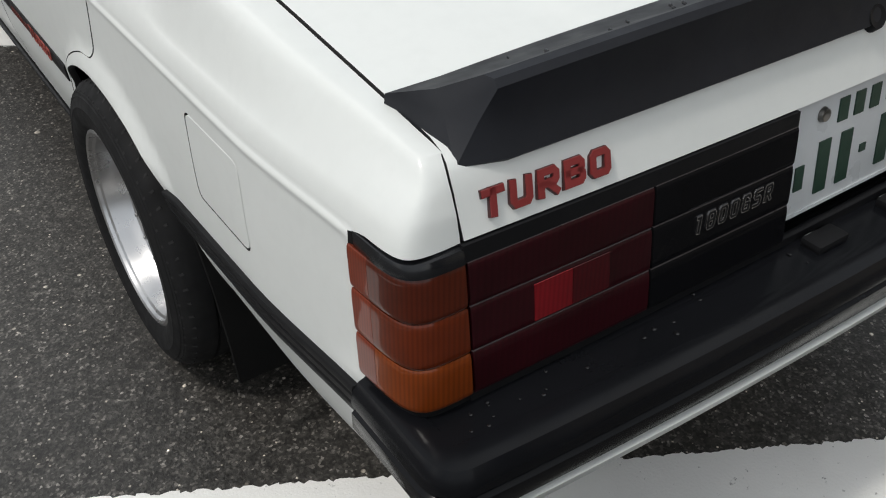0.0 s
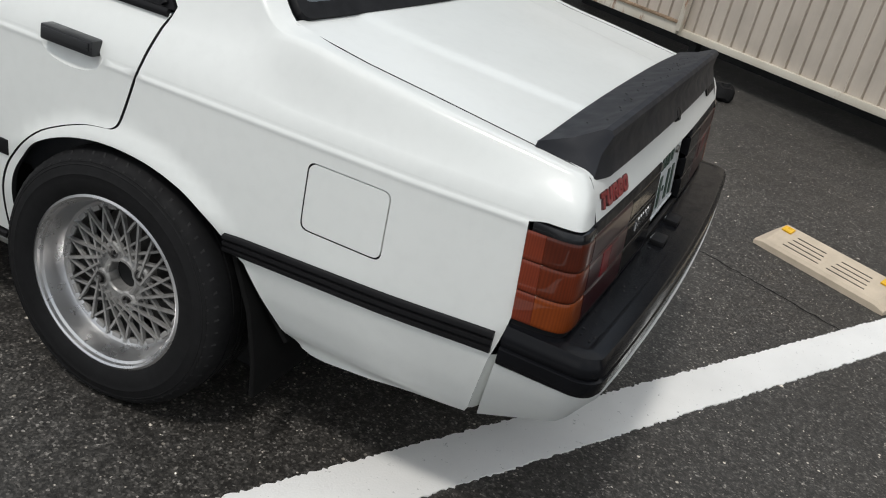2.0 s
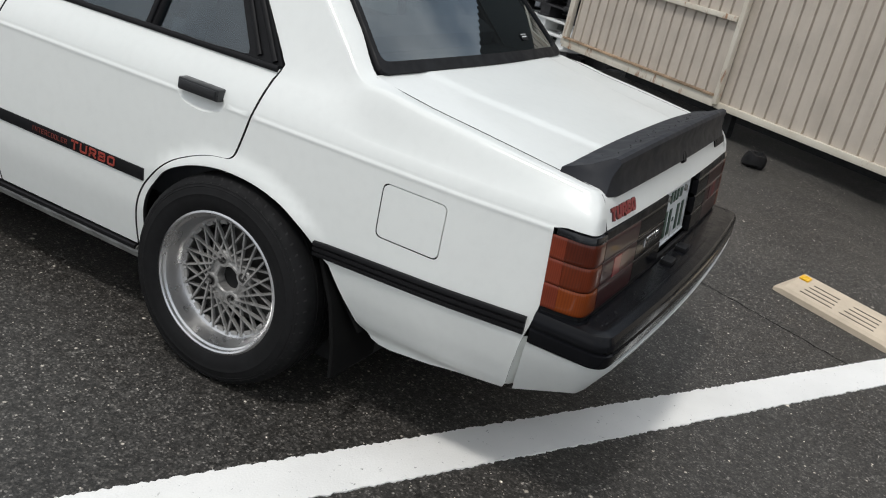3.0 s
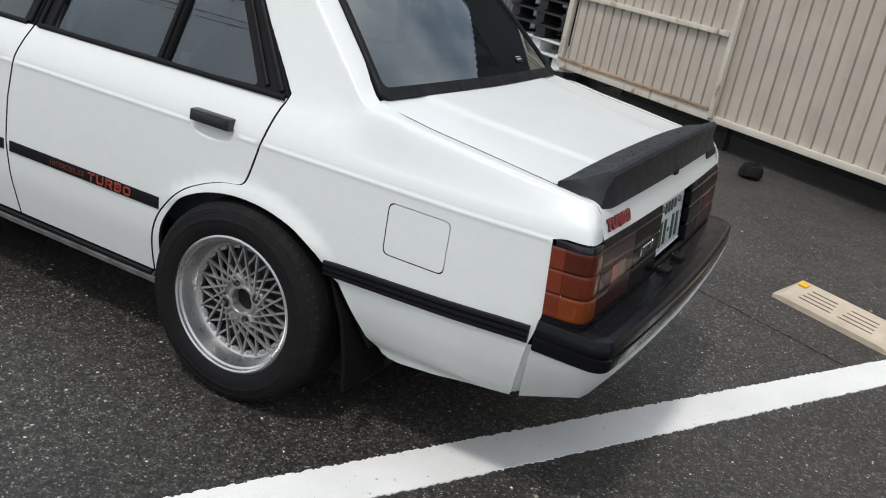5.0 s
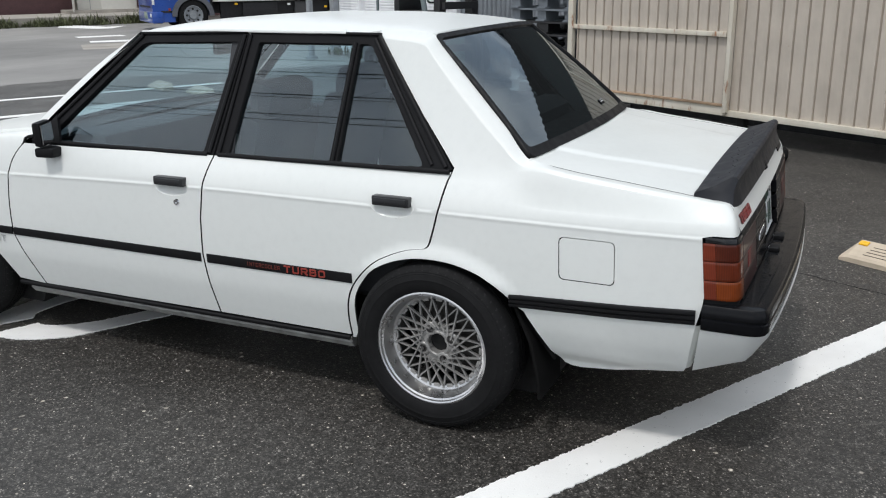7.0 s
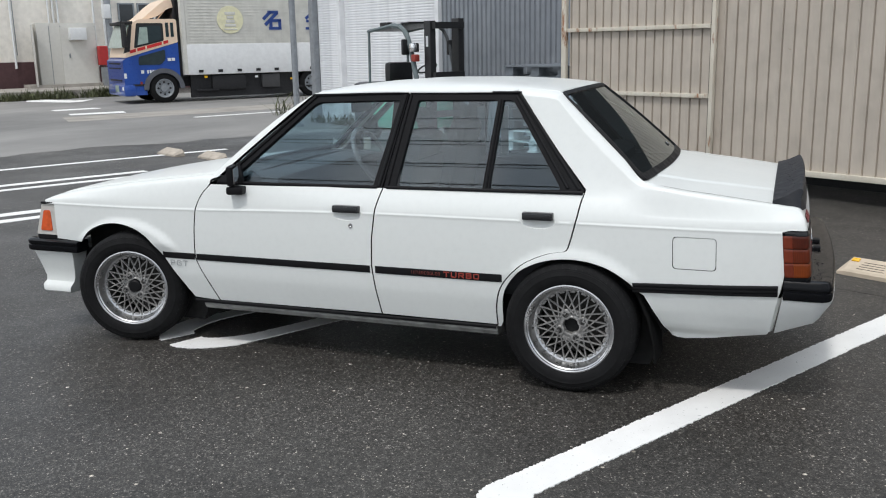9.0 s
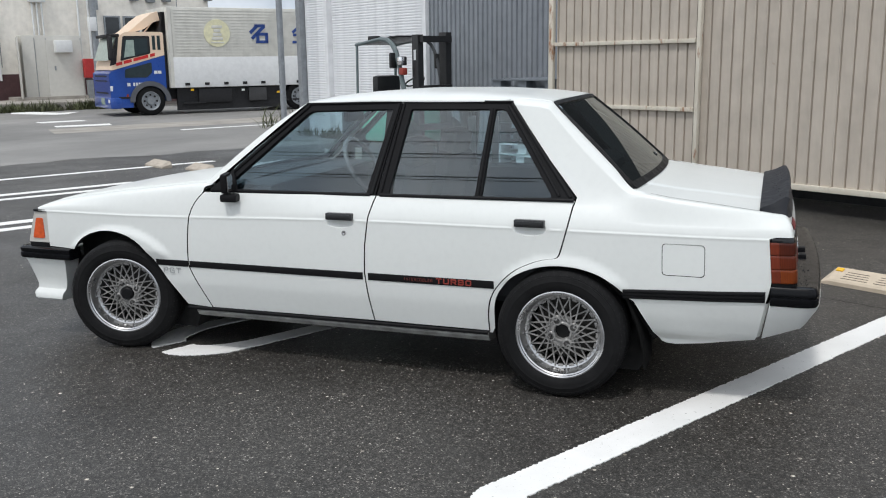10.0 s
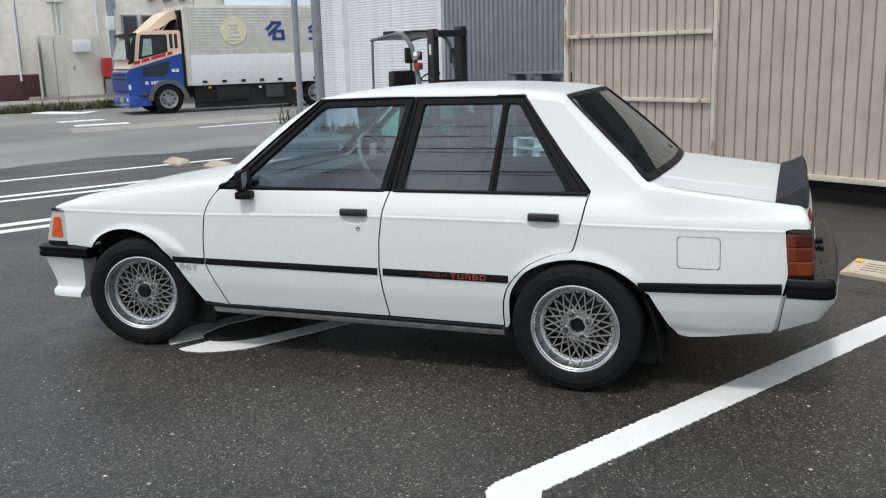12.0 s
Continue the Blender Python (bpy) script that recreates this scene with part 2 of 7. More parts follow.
# ---------------- building helpers ----------------
def mesh_from(name, verts, faces, smooth=False, normals=None):
    me = bpy.data.meshes.new(name)
    me.from_pydata([tuple(v) for v in verts], [], [tuple(f) for f in faces])
    me.update()
    if smooth:
        me.polygons.foreach_set("use_smooth", [True] * len(me.polygons))
    if normals is not None:
        me.normals_split_custom_set_from_vertices([tuple(n) for n in normals])
    return me


def bm_mesh(name, bm, smooth=0.0):
    """A bmesh as mesh data; edges under that many degrees are smoothed."""
    bmesh.ops.recalc_face_normals(bm, faces=bm.faces[:])
    me = bpy.data.meshes.new(name)
    bm.to_mesh(me)
    bm.free()
    if smooth:
        me.polygons.foreach_set("use_smooth", [True] * len(me.polygons))
        me.set_sharp_from_angle(angle=radians(smooth))
    return me


def part(name, data, material, parent, label="", smooth=35.0, matrix=None):
    """Links a bmesh or mesh as one mesh object under a thing or a part."""
    if isinstance(data, bmesh.types.BMesh):
        data = bm_mesh(name, data, smooth)
    if not data.materials:
        data.materials.append(material)
    ob = new(name, data)
    ob.parent = parent
    if matrix is not None:
        ob.matrix_basis = matrix
    if label:
        ob["label"] = label
    return ob


def thing(name, m, label, category, group="", kind=""):
    ob = new(name)
    ob.matrix_basis = m
    return tagged(ob, label, category, group, kind)


def box(bm, cx, cy, cz, sx, sy, sz, m=None, bevel=0.0):
    """Adds a box, with bevelled edges if asked."""
    made = bmesh.ops.create_cube(bm, size=1.0)["verts"]
    for v in made:
        v.co = Vector((v.co.x * sx, v.co.y * sy, v.co.z * sz))
    if bevel:
        edges = list({e for v in made for e in v.link_edges})
        res = bmesh.ops.bevel(bm, geom=edges, offset=bevel, segments=2, profile=0.6, affect="EDGES")
        made = list({v for f in res["faces"] for v in f.verts} | {v for v in made if v.is_valid})
    for v in made:
        p = v.co + Vector((cx, cy, cz))
        v.co = m @ p if m else p
    return bm


def boxed(cx, cy, cz, sx, sy, sz, m=None, bevel=0.0):
    return box(bmesh.new(), cx, cy, cz, sx, sy, sz, m, bevel)


def tube(bm, a, b, r, n=10, r2=None):
    """Adds a capped round bar from a to b."""
    a, b = Vector(a), Vector(b)
    q = (b - a).to_track_quat("Z", "Y")
    made = bmesh.ops.create_cone(bm, cap_ends=True, segments=n, radius1=r, radius2=r if r2 is None else r2, depth=(b - a).length)["verts"]
    for v in made:
        v.co = (a + b) / 2 + q @ v.co
    return bm


def lathe(profile, n=64, axis="x"):
    """Turns (along, radius) points round an axis; a closed ring of profile points when first equals last."""
    bm = bmesh.new()
    rings = []
    for k in range(n):
        a = 2 * math.pi * k / n
        rings.append([bm.verts.new((p, r * math.cos(a), r * math.sin(a)) if axis == "x" else (r * math.cos(a), r * math.sin(a), p)) for p, r in profile])
    for k in range(n):
        r0, r1 = rings[k], rings[(k + 1) % n]
        for j in range(len(profile) - 1):
            bm.faces.new((r0[j], r1[j], r1[j + 1], r0[j + 1]))
    bmesh.ops.remove_doubles(bm, verts=bm.verts[:], dist=1e-5)
    return bm


def sweep(path, profile, closed_profile=True, cap=True):
    """Sweeps (out, up) points along a plan path of (x, y); out is to the right of the way."""
    bm = bmesh.new()
    rows = []
    for k, (x, y) in enumerate(path):
        a, b = path[max(0, k - 1)], path[min(len(path) - 1, k + 1)]
        d = Vector((b[0] - a[0], b[1] - a[1])).normalized()
        rows.append([bm.verts.new((x + d.y * o, y - d.x * o, z)) for o, z in profile])
    m = len(profile)
    for r0, r1 in zip(rows, rows[1:]):
        for j in range(m if closed_profile else m - 1):
            bm.faces.new((r0[j], r0[(j + 1) % m], r1[(j + 1) % m], r1[j]))
    if cap and closed_profile:
        bm.faces.new(rows[0])
        bm.faces.new(rows[-1][::-1])
    return bm


def prism(outline, depth, m=None):
    """Extrudes an outline in x, y by depth along z."""
    bm = bmesh.new()
    lo, hi = [bm.verts.new((x, y, 0)) for x, y in outline], [bm.verts.new((x, y, depth)) for x, y in outline]
    bm.faces.new(lo[::-1])
    bm.faces.new(hi)
    for k in range(len(outline)):
        j = (k + 1) % len(outline)
        bm.faces.new((lo[k], lo[j], hi[j], hi[k]))
    if m:
        bm.transform(m)
    return bm


def rounded(points, r, n=5):
    """A polygon with its corners rounded by r (a number, or one for each corner)."""
    out = []
    for k, p in enumerate(points):
        p = Vector(p)
        a, b = Vector(points[k - 1]) - p, Vector(points[(k + 1) % len(points)]) - p
        rk = r[k] if isinstance(r, (list, tuple)) else r
        rk = min(rk, a.length * 0.45, b.length * 0.45)
        if rk < 1e-4:
            out.append(tuple(p))
            continue
        s, e = p + a.normalized() * rk, p + b.normalized() * rk
        for i in range(n + 1):
            t = i / n
            out.append(tuple(s * (1 - t) ** 2 + p * 2 * t * (1 - t) + e * t * t))
    return out


def dense(poly, step):
    """A closed outline with points at most step apart."""
    out = []
    for a, b in zip(poly, poly[1:] + poly[:1]):
        n = max(1, math.ceil(math.dist(a, b) / step))
        out += [(a[0] + (b[0] - a[0]) * i / n, a[1] + (b[1] - a[1]) * i / n) for i in range(n)]
    return out


def inside(p, poly):
    x, y = p
    hit = False
    for (x0, y0), (x1, y1) in zip(poly, poly[1:] + poly[:1]):
        if (y0 > y) != (y1 > y) and x < (x1 - x0) * (y - y0) / (y1 - y0) + x0:
            hit = not hit
    return hit


def smoothstep(a, b, v):
    t = min(1.0, max(0.0, (v - a) / (b - a)))
    return t * t * (3 - 2 * t)


def lerp(table, v):
    """Linear reading of a table of (key, value), keys rising."""
    if v <= table[0][0]:
        return table[0][1]
    for (a, p), (b, q) in zip(table, table[1:]):
        if v <= b:
            return p + (q - p) * (v - a) / (b - a)
    return table[-1][1]


def skin(name, outline, surf, step=0.03, holes=(), rows=(), lip=0.014, outward=None, eps=0.0015, seam=False):
    """A sheet-metal panel: the part of surf(u, v) inside the outline and outside the holes, with its edges folded in by lip.
    rows: values of v at which more points lie. seam: the folded edges take the second material, the dark of a panel gap. outward: a point inside the body, from which normals point away."""
    from mathutils.geometry import delaunay_2d_cdt
    loops = [dense(list(p), step) for p in (outline, *holes)]
    pts, edges = [], []
    for lp in loops:
        s = len(pts)
        pts += [Vector(p) for p in lp]
        edges += [(s + i, s + (i + 1) % len(lp)) for i in range(len(lp))]
    us, vs = [p[0] for p in loops[0]], [p[1] for p in loops[0]]
    plain = {round(min(vs) + step * (j + 0.5), 5) for j in range(int((max(vs) - min(vs)) / step) + 1)}
    vlist = sorted({v for v in plain if all(abs(v - r) > step * 0.45 for r in rows)} | set(rows))
    nu = int((max(us) - min(us)) / step) + 1
    keep = []
    for j, v in enumerate(vlist):
        for i in range(nu):
            p = (min(us) + step * (i + 0.25 + (0.0 if v in rows else 0.5 * (j % 2))), v)
            if inside(p, loops[0]) and not any(inside(p, h) for h in loops[1:]):
                keep.append(Vector(p))
    rim = np.array(pts)
    keep = [p for p in keep if np.min(np.hypot(rim[:, 0] - p[0], rim[:, 1] - p[1])) > step * 0.22]
    verts, _, faces = delaunay_2d_cdt(pts + keep, edges, [], 0, 1e-7)[:3]
    co = [Vector(surf(v[0], v[1])) for v in verts]
    centre = Vector(outward) if outward is not None else Vector((0, 0.9, 0.6))
    norm = []
    for v, c in zip(verts, co):
        du = Vector(surf(v[0] + eps, v[1])) - Vector(surf(v[0] - eps, v[1]))
        dv = Vector(surf(v[0], v[1] + eps)) - Vector(surf(v[0], v[1] - eps))
        n = du.cross(dv)
        n = n.normalized() if n.length > 1e-12 else (c - centre).normalized()
        norm.append(n if n.dot(c - centre) > 0 else -n)
    tris = []
    for f in faces:
        c = (sum(verts[i][0] for i in f) / len(f), sum(verts[i][1] for i in f) / len(f))
        if inside(c, loops[0]) and not any(inside(c, h) for h in loops[1:]):
            a, b, d = (co[i] for i in f[:3])
            n = (b - a).cross(d - a)
            tris.append(tuple(f) if n.dot(norm[f[0]]) > 0 else tuple(f)[::-1])
    count = {}
    for f in tris:
        for a, b in zip(f, f[1:] + f[:1]):
            count[(a, b)] = 1
    border = [e for e in count if (e[1], e[0]) not in count]
    out_v, out_n, out_f = list(co), list(norm), list(tris)
    if lip:
        for a, b in border:
            na, nb = norm[a], norm[b]
            side = (co[b] - co[a]).cross(na)
            side = side.normalized() if side.length > 1e-9 else na
            k = len(out_v)
            r = min(0.0025, lip * 0.3)
            out_v += [co[a], co[b], co[b] - nb * lip, co[a] - na * lip]
            bev = [(na + side).normalized(), (nb + side).normalized(), side, side]
            out_n += bev
            out_f.append((k + 1, k, k + 3, k + 2))
    me = mesh_from(name, out_v, out_f, True, out_n)
    if seam:
        me.polygons.foreach_set("material_index", [0] * len(tris) + [1] * (len(out_f) - len(tris)))
    return me


def mirrored(me):
    """The same mesh on the other side of x = 0."""
    vs = [(-v.co.x, v.co.y, v.co.z) for v in me.vertices]
    fs = [tuple(p.vertices)[::-1] for p in me.polygons]
    nv = [None] * len(vs)
    for lp, cn in zip(me.loops, me.corner_normals):
        if nv[lp.vertex_index] is None:
            n = cn.vector
            nv[lp.vertex_index] = (-n.x, n.y, n.z)
    smooth = me.polygons[0].use_smooth
    out = mesh_from(me.name, vs, fs, smooth, [n or (0, 0, 1) for n in nv] if smooth else None)
    out.polygons.foreach_set("material_index", [p.material_index for p in me.polygons])
    for m in me.materials:
        out.materials.append(m)
    return out


# capitals and figures of a squared, wide face as strokes in a unit box
RING = [(0.14, 0), (0.86, 0), (1, 0.14), (1, 0.86), (0.86, 1), (0.14, 1), (0, 0.86), (0, 0.14), (0.14, 0)]
GLYPHS = {
    "T": [[(0, 1), (1, 1)], [(0.5, 1), (0.5, 0)]],
    "U": [[(0, 1), (0, 0.16), (0.14, 0), (0.86, 0), (1, 0.16), (1, 1)]],
    "R": [[(0, 0), (0, 1), (0.86, 1), (1, 0.86), (1, 0.58), (0.86, 0.44), (0, 0.44)], [(0.45, 0.44), (1, 0)]],
    "B": [[(0.84, 0.52), (0.96, 0.64), (0.96, 0.88), (0.84, 1), (0, 1), (0, 0), (0.86, 0), (1, 0.14), (1, 0.38), (0.84, 0.52), (0, 0.52)]],
    "O": [RING], "0": [RING], "8": [RING, [(0, 0.5), (1, 0.5)]],
    "1": [[(0.15, 1), (0.55, 1), (0.55, 0)]],
    "G": [[(1, 0.84), (0.86, 1), (0.14, 1), (0, 0.86), (0, 0.14), (0.14, 0), (1, 0), (1, 0.48), (0.5, 0.48)]],
    "S": [[(1, 1), (0.14, 1), (0, 0.88), (0, 0.62), (0.14, 0.5), (0.86, 0.5), (1, 0.38), (1, 0.12), (0.86, 0), (0, 0)]],
    "P": [[(0, 0), (0, 1), (0.86, 1), (1, 0.86), (1, 0.56), (0.86, 0.42), (0, 0.42)]],
    "I": [[(0.5, 0), (0.5, 1)]], "L": [[(0, 1), (0, 0), (1, 0)]],
    "N": [[(0, 0), (0, 1), (1, 0), (1, 1)]], "C": [[(1, 1), (0.14, 1), (0, 0.86), (0, 0.14), (0.14, 0), (1, 0)]],
    "E": [[(1, 1), (0, 1), (0, 0), (1, 0)], [(0, 0.5), (0.85, 0.5)]],
}


def stroke_letters(name, text, cap, wide, gap, stroke, depth, m, material, parent, label="", slant=0.0, lift=0.0, inset=None):
    """Letters of flat, mitred strokes raised by depth; they lie in x, y with z outwards. inset keeps the lines where a broader stroke would have them."""
    bm = bmesh.new()
    edge = (inset or stroke) / 2
    for k, ch in enumerate(text):
        for line in GLYPHS[ch]:
            pts = []
            for u, v in line:
                y = edge + v * (cap - 2 * edge)
                pts.append(Vector((k * (wide + gap) + edge + u * (wide - 2 * edge) + slant * y, y)))
            ring = (pts[0] - pts[-1]).length < 1e-6
            n = len(pts) - 1 if ring else len(pts)
            rows = []
            for i in range(n):
                before = (pts[i] - pts[(i - 1) % n]).normalized() if ring or i else None
                after = (pts[(i + 1) % n] - pts[i]).normalized() if ring or i < n - 1 else None
                a, b = before or after, after or before
                na, nb = Vector((-a.y, a.x)), Vector((-b.y, b.x))
                mid = (na + nb).normalized()
                off = mid * (stroke / 2 / max(0.45, mid.dot(na)))
                p = pts[i]
                if not ring and i in (0, n - 1):
                    p = p + (-b if i == 0 else a) * stroke / 2 * 0.9
                rows.append([bm.verts.new((q.x, q.y, z)) for q, z in ((p + off, lift), (p + off * 0.9, lift + depth), (p - off * 0.9, lift + depth), (p - off, lift))])
            for i in range(n if ring else n - 1):
                r0, r1 = rows[i], rows[(i + 1) % n]
                for j in range(4):
                    bm.faces.new((r0[j], r0[(j + 1) % 4], r1[(j + 1) % 4], r1[j]))
            if not ring:
                bm.faces.new(rows[0])
                bm.faces.new(rows[-1][::-1])
    bm.transform(m)
    return part(name, bm, material, parent, label, smooth=25)


def face_pose(origin, right, up):
    """A pose whose x, y, z are right, up and the outward normal."""
    r, u = Vector(right).normalized(), Vector(up).normalized()
    n = r.cross(u).normalized()
    u = n.cross(r)
    m = Matrix((r, u, n)).transposed().to_4x4()
    m.translation = Vector(origin)
    return m


# ---------------- ground and markings ----------------
# The lot's grid lies turned against the car: local x runs towards the fence, local y along it.
LOT = pose(0, 0, 0, 0, 0, -29.4)

ground_mesh = mesh_from("ground", [(-2500, -2500, 0), (2500, -2500, 0), (2500, 2500, 0), (-2500, 2500, 0)], [(0, 1, 2, 3)])
ground_mesh.materials.append(ASPHALT)
ground = tagged(new("ground", ground_mesh), "dark worn asphalt of a parking lot with pale stone chips", "asphalt ground", kind="structure")


# the older, paler asphalt of the road beyond the lot
edge_rng = random.Random(31)
near_edge = [(x, 12.0 + 0.35 * math.sin(x * 0.9) + edge_rng.uniform(-0.28, 0.28)) for x in np.arange(-60, 60.1, 0.5)]
road_me = mesh_from("road", [LOT @ Vector((x, y, 0.002)) for x, y in near_edge + [(60, 29.8), (-60, 29.8)]], [tuple(range(len(near_edge) + 2))])
road_me.materials.append(old_asphalt_material())
tagged(new("road", road_me), "pale grey old asphalt road beyond the lot", "road", kind="structure")


def ragged(outline, rng, step=0.008, amp=0.0045):
    """An outline with the frayed edge that paint takes on rough asphalt."""
    pts = dense(outline, step)
    return [(x + rng.uniform(-amp, amp), y + rng.uniform(-amp, amp)) for x, y in pts]


def marking(name, outlines, label, step=0.008, amp=0.0045, seed=3):
    """A flat painted mark on the ground, each outline one strip of paint 4 mm thick."""
    rng = random.Random(seed)
    verts, faces = [], []
    for o in outlines:
        o = ragged(o, rng, step, amp)
        k, n = len(verts), len(o)
        verts += [LOT @ Vector((x, y, 0.004 if y < 11 else 0.009)) for x, y in o] + [LOT @ Vector((x, y, 0.0)) for x, y in o]
        faces.append(tuple(range(k, k + n)))
        faces += [(k + i, k + n + i, k + n + (i + 1) % n, k + (i + 1) % n) for i in range(n)]
    me = mesh_from(name, verts, faces)
    me.materials.append(ROADPAINT)
    return tagged(new(name, me), label, "road marking", kind="structure")


def strip(x0, x1, y0, y1):
    return [(x0, y0), (x1, y0), (x1, y1), (x0, y1)]


# the bay line with its rounded corner, the leg that turns off it, and the oval numeral under the car
corner = [(-1.60 + 0.14 * math.cos(a), -0.97 + 0.14 * math.sin(a)) for a in np.linspace(math.pi / 2, math.pi, 9)]
marking("bay_line", [[(7.0, -0.99), (7.0, -0.83)] + corner + [(-1.74, -3.6), (-1.58, -3.6), (-1.58, -1.03), (-1.54, -0.99)]], "thick white painted bay line with frayed edges on asphalt")


def half_ring(sign):
    """One half of the oval, as a band."""
    cy = 1.555
    ts = np.linspace(0.06, math.pi - 0.06, 40)
    far = [(-0.6 - 1.20 * math.cos(t), cy + sign * 0.315 * min(1.0, 1.55 * math.sin(t)) ** 0.75) for t in ts]
    near = [(-0.6 - 1.01 * math.cos(t), cy + sign * (0.012 + 0.178 * min(1.0, 1.55 * math.sin(t)) ** 0.75)) for t in ts]
    return far + near[::-1]


marking("painted_numeral", [half_ring(1), half_ring(-1)], "elongated white numeral painted on the asphalt under the car")
marking("far_bay_lines", [strip(-9, 3.0, 10.28, 10.42), strip(-9, 1.0, 8.62, 8.78), strip(-9, 1.0, 8.22, 8.36), strip(-9, 1.0, 6.42, 6.60), strip(-9, 1.0, 6.06, 6.22)],
        "white double bay lines across the parking lot", 0.2, 0.006)
marking("road_arrows", [strip(5.75, 9.0, 17.3, 17.5), [(5.2, 29.0), (6.0, 27.2), (6.4, 27.2), (7.2, 28.4), (6.5, 28.2), (6.0, 30.0), (5.5, 30.0)], strip(4.3, 5.5, 23.0, 23.5), [(4.0, 20.9), (5.3, 20.6), (5.5, 21.2), (4.1, 21.4)]],
        "white arrows and stop line on the road", 0.5, 0.02)

paleroad = simple("pale_road_concrete", (0.34, 0.315, 0.28), 0.85, vary=0.2, scale=1.5)
pale = mesh_from("road_strip", [LOT @ Vector(p) for p in ((3.2, 18.6, 0.005), (30, 17.6, 0.005), (30, 20.3, 0.005), (3.6, 20.3, 0.005))], [(0, 1, 2, 3)])
pale.materials.append(paleroad)
tagged(new("road_strip", pale), "pale worn concrete strip across the road", "concrete strip", kind="structure")

crack_rng = random.Random(8)
crack_pts = [(1.78 + 0.07 * k / 40 + crack_rng.uniform(-0.006, 0.006), 0.25 - 1.08 * k / 40) for k in range(41)]
crack_v, crack_f = [], []
for k, (x, y) in enumerate(crack_pts):
    w = 0.0035 + crack_rng.uniform(-0.001, 0.002)
    crack_v += [LOT @ Vector((x - w, y, 0.0025)), LOT @ Vector((x + w, y, 0.0025))]
    if k:
        crack_f.append((2 * k - 2, 2 * k - 1, 2 * k + 1, 2 * k))
crack_me = mesh_from("asphalt_joint", crack_v, crack_f)
crack_me.materials.append(DARK)
tagged(new("asphalt_joint", crack_me), "thin dark joint between two asphalt lanes", "asphalt joint", kind="structure")

# ---------------- wheel stops ----------------
CONCRETE = simple("cream_concrete", (0.56, 0.47, 0.36), 0.8, vary=0.12, bump=0.4, bscale=160)
OLDCONCRETE = simple("weathered_concrete", (0.44, 0.385, 0.32), 0.85, vary=0.2, bump=0.4, bscale=160)
YELLOW = simple("yellow_reflector", (0.85, 0.48, 0.02), 0.3)
GROOVESHADE = simple("groove_shade", (0.10, 0.085, 0.07), 0.9)


def wheel_stop(m, label, detail=True):
    """A low bevelled block with grooved top and a reflector at each end; its long side is local y."""
    ob = thing("wheel_stop", m, label, "wheel stop", "wheel stops of the lot")
    prof = [(0.0, 0.0), (0.0, 0.026), (0.012, 0.040), (0.150, 0.098), (0.163, 0.094), (0.17, 0.0)]
    bm = bmesh.new()
    ends = []
    for y, cut, h in ((0.0, 0.03, 0.55), (0.045, 0.0, 1.0), (0.595, 0.0, 1.0), (0.64, 0.03, 0.55)):
        ends.append([bm.verts.new((0.085 + (x - 0.085) * (1 - cut), y, z * h)) for x, z in prof])
    for a, b in zip(ends, ends[1:]):
        for j in range(len(prof) - 1):
            bm.faces.new((a[j], a[j + 1], b[j + 1], b[j]))
    bm.faces.new(ends[0])
    bm.faces.new(ends[-1][::-1])
    part("block", bm, CONCRETE if detail else OLDCONCRETE, ob, smooth=20)
    for y in (0.075, 0.565) if detail else ():
        part("reflector", boxed(0.118, y, 0.088, 0.034, 0.050, 0.012, Matrix.Translation((0.118, 0, 0.088)) @ Matrix.Rotation(radians(-22.8), 4, 'Y') @ Matrix.Translation((-0.118, 0, -0.088)), 0.003), YELLOW, ob, "yellow reflector")
    if detail:
        # the grooves are thin dark bars; their shade is put into the colour
        for row in range(4):
            for y0, y1 in ((0.12, 0.30), (0.34, 0.52)):
                part("groove", boxed(0.035 + row * 0.024, (y0 + y1) / 2, 0.0495 + 0.0101 * row, 0.006, y1 - y0 - 0.012 * row, 0.003), GROOVESHADE, ob)
    return ob


wheel_stop(LOT @ pose(2.19, -0.81, 0), "cream concrete wheel stop with grooved top and yellow reflectors")
wheel_stop(LOT @ pose(1.95, 9.95, 0), "weathered cream concrete wheel stop on the far bays", False)
wheel_stop(LOT @ pose(2.15, 8.95, 0), "weathered cream concrete wheel stop on the far bays", False)

# a scrap of black rubber near the fence
scrap = lathe([(0.0, 0.0), (0.0, 0.075), (0.02, 0.095), (0.055, 0.09), (0.085, 0.07), (0.09, 0.045), (0.05, 0.03), (0.02, 0.0)], 20, "z")
for v in scrap.verts:
    v.co += Vector(noise.noise_vector(v.co * 18)) * 0.016
    v.co.z = max(0.0, v.co.z)
scrap_ob = tagged(new("rubber_block", bm_mesh("rubber_block", scrap, 40)), "crumpled black rubber block lying by the fence", "rubber block")
scrap_ob.data.materials.append(RUBBER)
scrap_ob.matrix_basis = LOT @ pose(4.32, 1.70, 0, 0, 0, 20) @ Matrix.Diagonal((1, 1, 1.25, 1))

# ---------------- fence and gate ----------------
FX = 4.78


